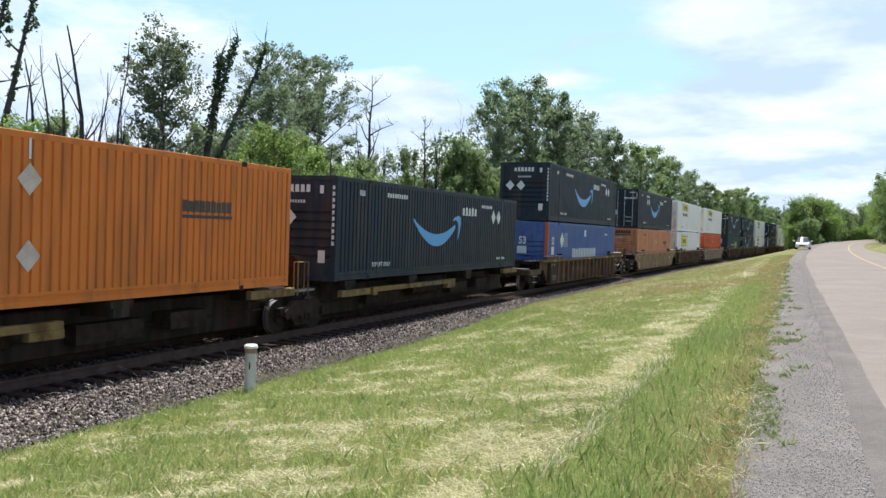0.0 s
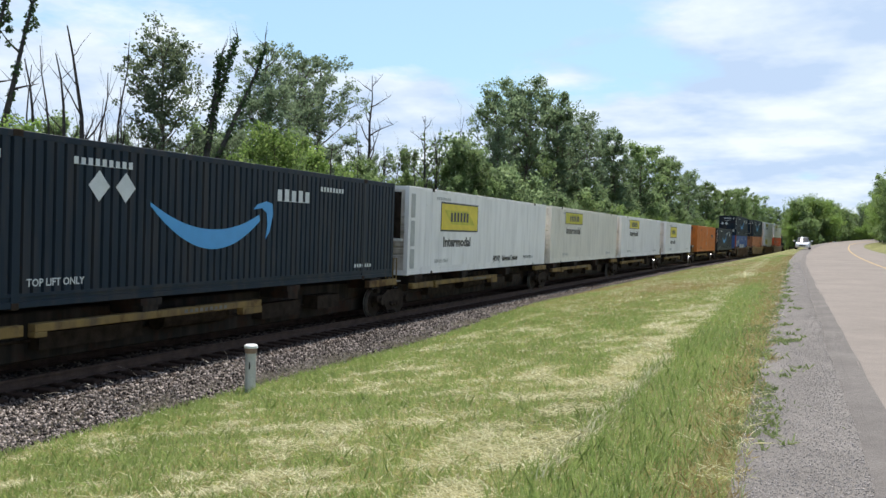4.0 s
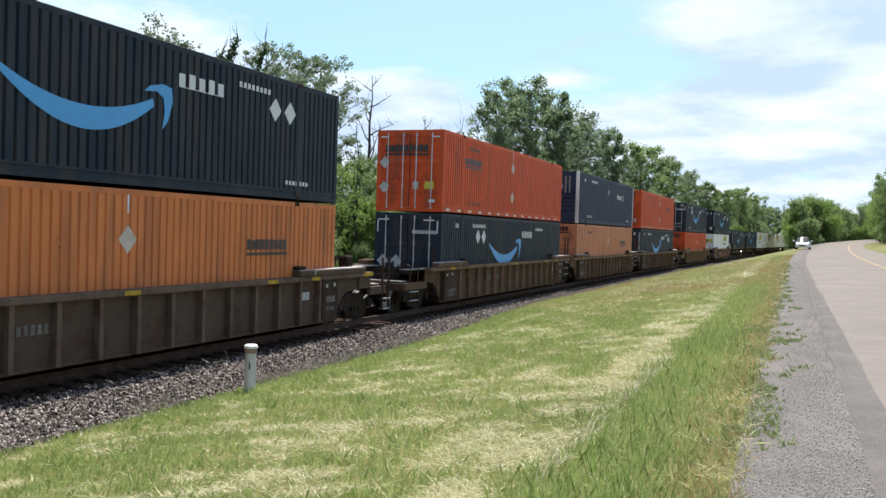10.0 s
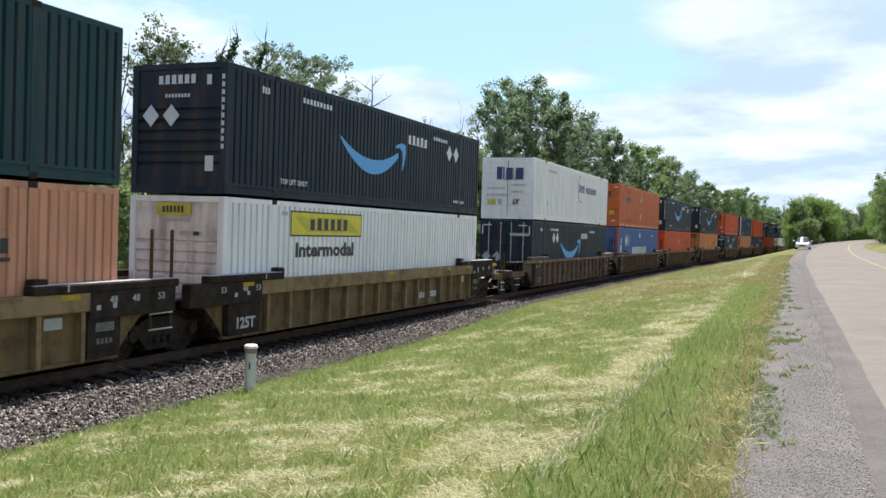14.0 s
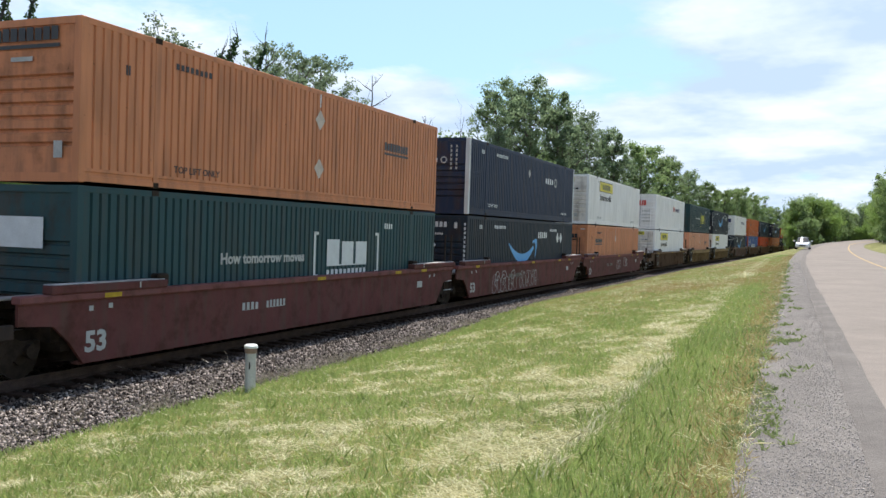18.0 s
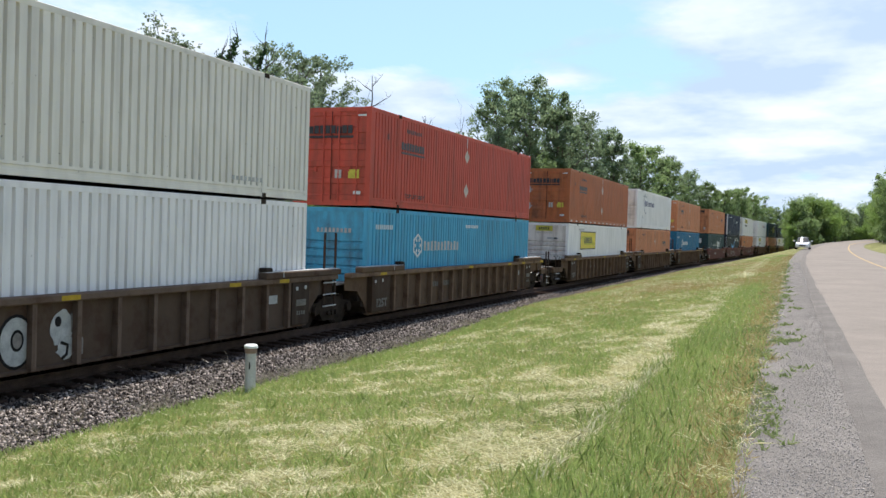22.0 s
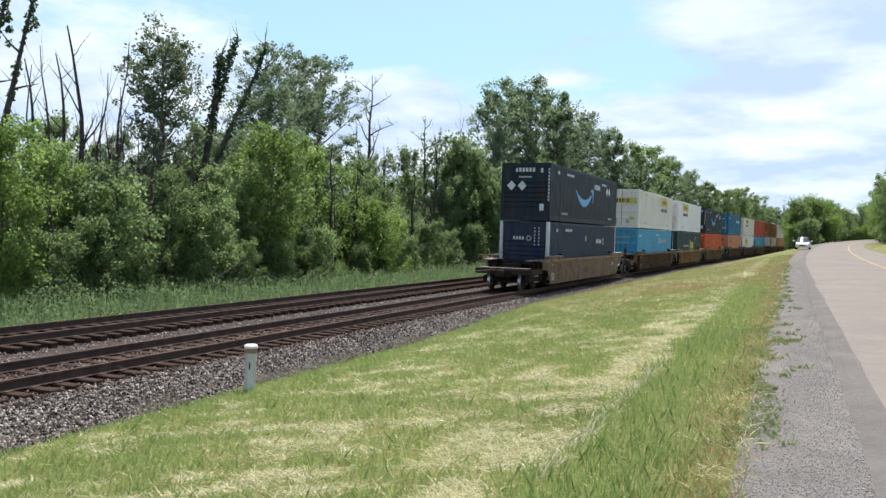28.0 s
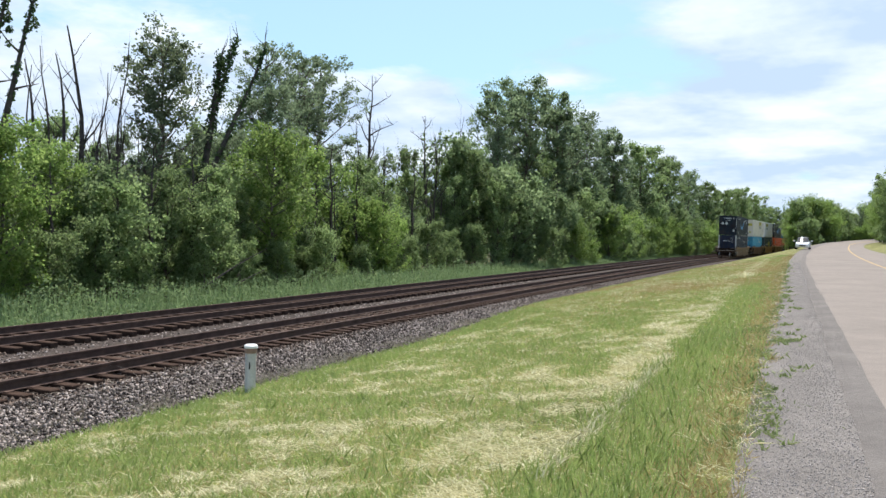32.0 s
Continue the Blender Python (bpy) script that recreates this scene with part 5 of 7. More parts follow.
def spray(car, y, z, w, h, material, out=0.036, rough=0.0, name="graffiti_fill"):
    """One filled sprayed shape on a girder, y and z its middle."""
    mark(name, (name, w, h, rough, int(y * 7)), lambda: oval(w, h, 20, rough, int(y * 13)), material, car, Matrix.Translation((out, 0, 0)) @ on_side(y, z))


def stroke(car, pts, t, material, out=0.040):
    """One thick sprayed stroke along points y, z."""
    v = [Vector((p[0], p[1])) for p in pts]
    up, lo = [], []
    for i, p in enumerate(v):
        d = (v[min(i + 1, len(v) - 1)] - v[max(i - 1, 0)]).normalized()
        n = Vector((-d.y, d.x)) * t / 2
        up.append(tuple(p + n))
        lo.append(tuple(p - n))
    mark("graffiti_stroke", ("thick_stroke", str(pts)), lambda: prism(lo + up[::-1], 0.003), material, car, Matrix.Translation((out, 0, 0)) @ on_side(0, 0))


# two white figures with black edges
figure = CARS[-529.5]
spray(figure, 7.16, 0.72, 0.36, 0.45, M_SPRAYK, 0.036)
spray(figure, 7.16, 0.72, 0.31, 0.40, M_SPRAY, 0.040)
spray(figure, 7.18, 0.74, 0.13, 0.18, M_SPRAYK, 0.044)
spray(figure, 7.18, 0.74, 0.09, 0.13, M_SPRAYF, 0.048)
spray(figure, 8.12, 0.86, 0.24, 0.32, M_SPRAY, 0.036, 0.03)
spray(figure, 8.22, 0.50, 0.22, 0.18, M_SPRAY, 0.040, 0.04)
spray(figure, 8.02, 0.98, 0.07, 0.09, M_SPRAYK, 0.044)
stroke(figure, [(8.34, 1.10), (8.36, 0.80), (8.56, 0.62), (8.55, 0.36)], 0.09, M_SPRAYF)
stroke(figure, [(8.08, 0.62), (8.24, 0.56), (8.22, 0.40), (8.12, 0.34)], 0.06, M_SPRAYK, 0.046)
# worn bubble letters with a pale pair at the end
worn = CARS[-299.6]
for y, z, w, h, tone in [(7.6, 0.62, 0.40, 0.28, M_SPRAYP), (8.25, 0.78, 0.30, 0.24, M_SPRAYG), (8.75, 0.55, 0.42, 0.22, M_SPRAYP), (9.35, 0.82, 0.28, 0.26, M_SPRAYG), (9.8, 0.60, 0.40, 0.26, M_SPRAYG)]:
    spray(worn, y, z, w, h, paint(tuple(0.5 * v + 0.04 for v in ((0.16, 0.09, 0.07) if tone is M_SPRAYP else (0.13, 0.14, 0.06))), 0.85, 0.5, wear=0.7), 0.036, 0.08)
stroke(worn, [(10.45, 0.36), (10.55, 0.80), (10.85, 1.0), (11.1, 0.7), (11.2, 0.36)], 0.16, M_SPRAYF)
stroke(worn, [(10.7, 0.55), (10.95, 0.48)], 0.12, M_SPRAYF, 0.044)
stroke(worn, [(11.45, 0.40), (11.5, 0.98), (11.75, 0.90), (12.2, 0.42), (12.45, 0.50), (12.6, 0.92)], 0.13, M_SPRAYF)
stroke(worn, [(13.55, 1.02), (13.75, 0.84), (13.7, 1.04), (13.95, 0.86)], 0.05, M_SPRAYF)
# sprawling faded letters, pinkish strokes over dull tan
wild = CARS[-128.1]
M_SPRAYD = mat("sprayed_faded_tan", (0.155, 0.075, 0.052), 0.85, var=0.5, scale=4)
M_SPRAYL = mat("sprayed_faded_pink", (0.30, 0.145, 0.115), 0.85, var=0.45, scale=5)
for y, z, w, h in [(6.7, 0.72, 0.8, 0.26), (8.2, 0.70, 0.75, 0.28), (9.5, 0.80, 0.7, 0.26), (10.7, 0.76, 0.65, 0.28)]:
    spray(wild, y, z, w, h, M_SPRAYD, 0.166, 0.09)
for k, pts in enumerate([[(5.9, 0.45), (6.25, 0.95), (6.75, 1.05), (6.5, 0.78), (7.1, 0.72)], [(6.3, 0.50), (6.9, 0.46), (7.45, 0.62)], [(7.3, 0.98), (7.75, 0.66), (7.5, 0.42), (8.2, 0.48)], [(7.9, 0.95), (8.45, 1.02), (8.35, 0.70), (8.8, 0.42)],
                         [(8.7, 0.55), (9.1, 0.98), (9.6, 1.06), (9.35, 0.74)], [(9.2, 0.46), (9.75, 0.52), (10.0, 0.86)], [(10.1, 1.04), (10.35, 0.62), (10.85, 0.50), (11.3, 0.60)], [(10.6, 0.98), (11.1, 1.04), (11.0, 0.78), (11.45, 0.72)]]):
    stroke(wild, pts, 0.10, M_SPRAYL, 0.172 + 0.002 * (k % 3))
bars(wild, Matrix.Translation((0.17, 0, 0)) @ on_side(4.5, 0.74), 8, 1.5, 0.20, TXT_G)
bars(wild, Matrix.Translation((0.17, 0, 0)) @ on_side(11.9, 0.90), 7, 0.9, 0.12, TXT_F)
olive = CARS[-323.15]
words(olive, Matrix.Translation((0.037, 0, 0)) @ on_side(8.62, 0.46), "53", 0.30, TXT_K, 0.60)
bars(olive, Matrix.Translation((0.037, 0, 0)) @ on_side(10.42, 0.46), 4, 0.78, 0.20, TXT_W)
bars(olive, Matrix.Translation((0.037, 0, 0)) @ on_side(11.40, 0.46), 6, 0.80, 0.20, TXT_W)


def outline(car, y, z, w, h, tilt, material, out):
    """A thin sprayed oval outline, y and z its middle."""
    def band():
        n = 24
        pts = [(math.cos(2 * math.pi * i / n), math.sin(2 * math.pi * i / n)) for i in range(n)]
        rim = [(w * c + tilt * h * s, h * s) for c, s in pts] + [((w - 0.028) * c + tilt * h * s, (h - 0.028) * s) for c, s in pts]
        return [(a, b, 0.003) for a, b in rim], [(i, (i + 1) % n, n + (i + 1) % n, n + i) for i in range(n)]
    mark("graffiti_outline", ("graffiti_outline", y, z), band, material, car, Matrix.Translation((out, 0, 0)) @ on_side(y, z))


bubble = CARS[-405.0]
for k, (y, z, w, h) in enumerate([(2.9, 0.62, 0.30, 0.40), (3.45, 0.58, 0.26, 0.36), (3.95, 0.60, 0.28, 0.38), (4.5, 0.55, 0.26, 0.34), (5.05, 0.60, 0.28, 0.36), (5.6, 0.58, 0.26, 0.34), (3.2, 0.92, 0.26, 0.20), (4.1, 0.95, 0.30, 0.18), (5.3, 0.93, 0.28, 0.20), (2.95, 0.66, 0.10, 0.14), (4.0, 0.62, 0.09, 0.12), (5.1, 0.62, 0.09, 0.12),
                                  (6.5, 0.68, 0.24, 0.38), (6.95, 0.64, 0.22, 0.36), (7.4, 0.68, 0.22, 0.38), (7.85, 0.66, 0.22, 0.36), (8.3, 0.68, 0.22, 0.38), (8.75, 0.68, 0.22, 0.36), (6.5, 0.80, 0.09, 0.12), (7.4, 0.56, 0.08, 0.12), (8.3, 0.78, 0.08, 0.10), (8.75, 0.58, 0.08, 0.10)]):
    outline(bubble, y, z, w, h, 0.15 * (-1) ** k, M_SPRAY, 0.168 + 0.001 * (k % 4))
graffiti(CARS[-385.5], 8.0, 0.6, 2, 0.5, M_SPRAY, 0.17)
graffiti(CARS[-385.5], 10.4, 0.6, 2, 0.5, M_SPRAY, 0.17)
graffiti(CARS[-194.2], 9.3, 0.45, 6, 0.6, M_SPRAYG, 0.036)
graffiti(CARS[-549.1], 5.6, 0.5, 3, 0.55, M_SPRAY, 0.036)

# ---- trees, shrubs and grass ----
def leaf_material(name, c, alt, glow=0.35, sheen=0.10, skew=1.0):
    """Leaves: varied green, partly letting light through."""
    m = bpy.data.materials.new(name)
    m.use_nodes = True
    n, l = m.node_tree.nodes, m.node_tree.links
    b = n["Principled BSDF"]
    out = n["Material Output"]
    geo, info = n.new("ShaderNodeNewGeometry"), n.new("ShaderNodeObjectInfo")
    mix = n.new("ShaderNodeMix")
    mix.data_type = "RGBA"
    mix.inputs[6].default_value, mix.inputs[7].default_value = (*c, 1), (*alt, 1)
    pw = n.new("ShaderNodeMath")
    pw.operation, pw.inputs[1].default_value = "POWER", skew
    l.new(geo.outputs["Random Per Island"], pw.inputs[0]), l.new(pw.outputs[0], mix.inputs[0])
    hsv = n.new("ShaderNodeHueSaturation")
    mr = n.new("ShaderNodeMapRange")
    mr.inputs[3].default_value, mr.inputs[4].default_value = 0.82, 1.18
    l.new(info.outputs["Random"], mr.inputs[0]), l.new(mr.outputs[0], hsv.inputs["Value"])
    l.new(mix.outputs[2], hsv.inputs["Color"])
    l.new(hsv.outputs["Color"], b.inputs["Base Color"])
    b.inputs["Roughness"].default_value = 0.55
    b.inputs["Specular IOR Level"].default_value = sheen
    tr = n.new("ShaderNodeBsdfTranslucent")
    l.new(hsv.outputs["Color"], tr.inputs["Color"])
    mx = n.new("ShaderNodeMixShader")
    mx.inputs[0].default_value = glow
    l.new(b.outputs[0], mx.inputs[1]), l.new(tr.outputs[0], mx.inputs[2])
    l.new(mx.outputs[0], out.inputs["Surface"])
    return m


LEAF_MID = leaf_material("leaf_mid_green", (0.15, 0.228, 0.085), (0.275, 0.35, 0.155), 0.62)
LEAF_DARK = leaf_material("leaf_dark_green", (0.14, 0.2, 0.108), (0.225, 0.29, 0.16), 0.62)
LEAF_BRIGHT = leaf_material("leaf_bright_green", (0.15, 0.25, 0.06), (0.295, 0.385, 0.12), 0.62)
LEAF_GREY = leaf_material("leaf_grey_green", (0.135, 0.189, 0.103), (0.232, 0.292, 0.175), 0.55)
LEAF_SHADE = leaf_material("leaf_shade_green", (0.135, 0.2, 0.09), (0.235, 0.305, 0.15), 0.62)
IVY = leaf_material("ivy_leaf", (0.045, 0.08, 0.028), (0.085, 0.135, 0.055), 0.35)
WEED = leaf_material("weed_leaf", (0.125, 0.20, 0.085), (0.24, 0.32, 0.16), 0.5)
BARK_D = mat("dead_bark", (0.075, 0.065, 0.058), 0.9, var=0.4, scale=4, bump=0.6, bscale=20)


def quads(centres, size, seed, droop=0.0):
    """A mesh of small leaves, one bent diamond at each centre."""
    rng = np.random.default_rng(seed)
    n = len(centres)
    a = rng.normal(size=(n, 3))
    a[:, 2] -= droop
    a /= np.linalg.norm(a, axis=1)[:, None]
    b = rng.normal(size=(n, 3))
    b -= a * (a * b).sum(1)[:, None]
    b /= np.linalg.norm(b, axis=1)[:, None]
    s = size * rng.uniform(0.6, 1.35, (n, 1))
    c = np.asarray(centres)
    v = np.stack([c - a * s * 0.5, c + b * s * 0.34, c + a * s * 0.55, c - b * s * 0.34], 1).reshape(-1, 3)
    me = bpy.data.meshes.new("leaves")
    me.vertices.add(4 * n)
    me.vertices.foreach_set("co", v.astype(np.float32).ravel())
    me.loops.add(4 * n)
    me.loops.foreach_set("vertex_index", np.arange(4 * n, dtype=np.int32))
    me.polygons.add(n)
    me.polygons.foreach_set("loop_start", np.arange(0, 4 * n, 4, dtype=np.int32))
    me.materials.append(None)
    me.update(calc_edges=True)
    return me


def limb(rnd, start, direction, length, r0, steps=5, bend=0.25, rise=0.1):
    pts, rad, p, d = [Vector(start)], [r0], Vector(start), Vector(direction).normalized()
    for i in range(steps):
        d = (d + Vector((rnd.uniform(-bend, bend), rnd.uniform(-bend, bend), rnd.uniform(-bend, bend) * 0.6 + rise))).normalized()
        p = p + d * (length / steps)
        pts.append(p.copy())
        rad.append(r0 * (1 - 0.85 * (i + 1) / steps))
    return pts, rad


def skeleton(seed, h, base, spread, limbs, lean=(0, 0), fork=False, r=None, twigs=2):
    """Trunk and limbs: tubes for the wood mesh, and the points where leaves sit."""
    rnd = random.Random(seed)
    tubes, tips = [], []
    r = r or h * 0.013
    pts, rad = [], []
    for i in range(9):
        k = i / 8
        pts.append(Vector((lean[0] * k * h + rnd.uniform(-1, 1) * 0.012 * h * (k > 0), lean[1] * k * h + rnd.uniform(-1, 1) * 0.012 * h * (k > 0), k * h * 0.96)))
        rad.append(r * (1.25 - 1.15 * k) if i else r * 1.6)
    tubes.append((pts, rad, 7))
    for i in range(limbs):
        k = base + (0.97 - base) * (i + rnd.random()) / limbs
        j = min(7, int(k * 8))
        at = pts[j].lerp(pts[j + 1], k * 8 - j)
        az = i * 2.4 + rnd.uniform(-0.5, 0.5)
        prof = math.sin(math.pi * min(1, 0.16 + 0.84 * (k - base) / (1 - base))) ** 0.7
        ln = spread * (0.35 + 0.75 * prof) * rnd.uniform(0.75, 1.2)
        up = rnd.uniform(0.25, 0.8)
        lp, lr = limb(rnd, at, (math.cos(az), math.sin(az), up), ln, r * 0.42 * (1.1 - 0.6 * k))
        tubes.append((lp, lr, 5))
        tips += [(q, k) for q in lp[2:]]
        for _ in range(twigs):
            q = lp[rnd.randint(1, 4)]
            tp, tr = limb(rnd, q, (rnd.uniform(-1, 1), rnd.uniform(-1, 1), rnd.uniform(-0.1, 0.9)), ln * rnd.uniform(0.3, 0.55), lr[2] * 0.5, 4)
            tubes.append((tp, tr, 4))
            tips += [(q2, k) for q2 in tp[1:]]
    tips += [(pts[8], 1.0), (pts[7], 0.9)]
    return tubes, tips


def leafy(tips, n, puff, size, seed, keep=1.0, droop=0.3, flat=0.75):
    """Leaves gathered in clumps round the tips."""
    rng = np.random.default_rng(seed)
    pos = np.array([tuple(t) for t, _ in tips])
    pos = pos[rng.random(len(pos)) < keep]
    w = rng.uniform(0.3, 1.6, len(pos))
    pick = rng.choice(len(pos), n, p=w / w.sum())
    off = rng.normal(size=(n, 3))
    off /= np.linalg.norm(off, axis=1)[:, None]
    off *= (rng.random((n, 1)) ** 0.5) * puff * rng.uniform(0.4, 1.55, len(pos))[pick][:, None]
    off[:, 2] = off[:, 2] * flat - 0.35 * (flat - 0.75) * rng.random(n)
    return quads(pos[pick] + off, size, seed + 1, droop)


def wood(tubes, low=4):
    return join(*[tube(p, r, max(low, s)) for p, r, s in tubes])


def tree_kind(key, seed, h, base, spread, limbs, n, puff, size, leaf, bark=None, lean=(0, 0), keep=1.0, twigs=2, flat=0.75, noun="tree", label="", r=None):
    """A tree or shrub as a thing with trunk and crown, kept for copying."""
    tubes, tips = skeleton(seed, h, base, spread, limbs, lean, r=r, twigs=twigs)
    me = bpy.data.meshes.new("trunk")
    v, f = wood(tubes)
    me.from_pydata(v, [], f)
    me.materials.append(None)
    me.update()
    ob = thing(noun, label, noun)
    put("trunk", me, bark or M_BARK, ob)
    if n:
        put("crown", leafy(tips, n, puff, size, seed + 7, keep, flat=flat), leaf, ob)
    ob["height"] = float(h)
    return ob


PLACED = set()


def plant(ob, x, s, h=None, turn=None, sink=0.05):
    """Set a kind of tree at x, s, scaled to the height h."""
    rnd = random.Random(int(x * 131 + s * 17))
    k = (h / ob["height"]) if h else 1.0
    a = rnd.uniform(0, 6.28) if turn is None else turn
    m = Matrix.Translation((x, s, ground_z(x, s) - sink)) @ Matrix.Rotation(a, 4, "Z")
    if ob.name not in PLACED:
        PLACED.add(ob.name)
        ob.matrix_basis = m
        o = ob
    else:
        o = copy_thing(ob, m)
    o.scale = (k * rnd.uniform(0.92, 1.08), k * rnd.uniform(0.92, 1.08), k)
    return o


T_OPEN = tree_kind("open", 3, 14.0, 0.34, 3.0, 26, 12000, 0.48, 0.155, LEAF_GREY, keep=0.62, twigs=3, label="tall open-crowned broadleaf tree at the wood's edge")
T_FULL = tree_kind("full", 8, 17.0, 0.22, 4.2, 36, 15000, 0.62, 0.25, LEAF_MID, keep=0.5, twigs=2, flat=1.0, label="tall full-crowned green broadleaf tree")
T_FULL2 = tree_kind("full2", 21, 17.0, 0.15, 3.6, 36, 14500, 0.6, 0.25, LEAF_DARK, keep=0.5, twigs=2, flat=1.1, label="dark green broadleaf tree among others")
T_TALL = tree_kind("tall", 33, 16.0, 0.34, 2.7, 28, 11000, 0.50, 0.16, LEAF_GREY, keep=0.6, twigs=3, label="slender grey-green tree with gaps in its crown")
T_LIGHT = tree_kind("light", 41, 8.5, 0.06, 2.6, 38, 14000, 0.4, 0.155, LEAF_BRIGHT, keep=0.55, twigs=3, flat=1.5, label="bright green young tree, leafy to the ground")
T_MID = tree_kind("mid", 52, 9.0, 0.08, 2.6, 30, 11500, 0.42, 0.165, LEAF_MID, keep=0.5, twigs=3, flat=1.25, label="mid-green understorey tree in the thicket")
T_AIRY = tree_kind("airy", 29, 18.0, 0.28, 3.4, 30, 9500, 0.62, 0.24, LEAF_DARK, keep=0.40, twigs=3, label="tall green tree with limbs showing through its crown")
B_BUSH = tree_kind("bush", 61, 4.5, 0.03, 2.2, 26, 8500, 0.36, 0.135, LEAF_MID, keep=0.55, twigs=2, flat=1.1, noun="shrub", label="dense green shrub at the wood's edge")
B_LIGHT = tree_kind("bush2", 67, 5.0, 0.03, 2.3, 26, 9500, 0.36, 0.135, LEAF_BRIGHT, keep=0.55, twigs=2, flat=1.4, noun="shrub", label="bright yellow-green shrub beside the line")
B_DARK = tree_kind("bush3", 73, 5.0, 0.03, 2.6, 26, 8000, 0.42, 0.17, LEAF_SHADE, keep=0.6, twigs=2, flat=1.1, noun="shrub", label="dark green shrub in the shade")
D_SNAG = tree_kind("snag", 81, 13.0, 0.35, 1.7, 14, 0, 0, 0, None, BARK_D, twigs=3, r=0.15, noun="dead_tree", label="bare dead tree with grey broken limbs")
D_FORK = tree_kind("fork", 85, 16.0, 0.30, 2.8, 14, 0, 0, 0, None, BARK_D, twigs=4, noun="dead_tree", label="bare dead tree with fine grey twigs", lean=(0.03, 0.05))


def ivy_kind(seed, h, lean, label):
    """A leaning dead trunk wrapped in ivy to its top."""
    tubes, tips = skeleton(seed, h, 0.55, 0.9, 7, lean, twigs=1)
    ob = thing("dead_tree", label, "dead tree")
    me = bpy.data.meshes.new("trunk")
    v, f = wood(tubes)
    me.from_pydata(v, [], f)
    me.materials.append(None)
    me.update()
    put("trunk", me, BARK_D, ob)
    pts = tubes[0][0]
    line = [(pts[i].lerp(pts[i + 1], k / 6), 0) for i in range(1, 8) for k in range(6)] + [t for t in tips if t[1] > 0.7][::3]
    put("ivy", leafy(line, 1700, 0.15, 0.13, seed + 3, flat=1.0), IVY, ob, None, "ivy climbing the dead trunk")
    ob["height"] = float(h)
    return ob


IVY_A = ivy_kind(91, 13.5, (0.06, 0.10), "dead trunk clad in dark ivy")
IVY_C = ivy_kind(93, 13.0, (0.02, 0.17), "slender dead trunk clad in dark ivy")

def thin_kind(seed, h, stems, r, twigs, label):
    """Bare upright stems with a few rising branches."""
    rnd = random.Random(seed)
    tubes = []
    for i in range(stems):
        az = 6.28 * i / max(1, stems) + rnd.uniform(-0.5, 0.5)
        tilt = 0.0 if stems == 1 else rnd.uniform(0.08, 0.26)
        lp, lr = limb(rnd, (0, 0, 0), (math.cos(az) * tilt, math.sin(az) * tilt, 1), h * (1 if i == 0 else rnd.uniform(0.7, 1.0)), r * (1 if i == 0 else 0.75), 9, 0.13, 0.06)
        tubes.append((lp, lr, 5))
        for j in range(twigs):
            q = rnd.randint(3, 8)
            t = rnd.uniform(0, 6.28)
            tp, tr = limb(rnd, lp[q], (math.cos(t) * 0.5, math.sin(t) * 0.5, rnd.uniform(0.5, 1.2)), h * rnd.uniform(0.10, 0.24), lr[q] * 0.5, 5, 0.22, 0.08)
            tubes.append((tp, tr, 4))
            for _ in range(2 if stems > 1 else 1):
                u = rnd.uniform(0, 6.28)
                sp, sr = limb(rnd, tp[rnd.randint(1, 4)], (math.cos(u) * 0.7, math.sin(u) * 0.7, 0.8), h * rnd.uniform(0.04, 0.10), tr[2] * 0.6, 4, 0.2, 0.05)
                tubes.append((sp, sr, 4))
    ob = thing("dead_tree", label, "dead tree")
    me = bpy.data.meshes.new("trunk")
    v, f = wood(tubes)
    me.from_pydata(v, [], f)
    me.materials.append(None)
    me.update()
    put("trunk", me, BARK_D, ob)
    ob["height"] = float(h)
    return ob


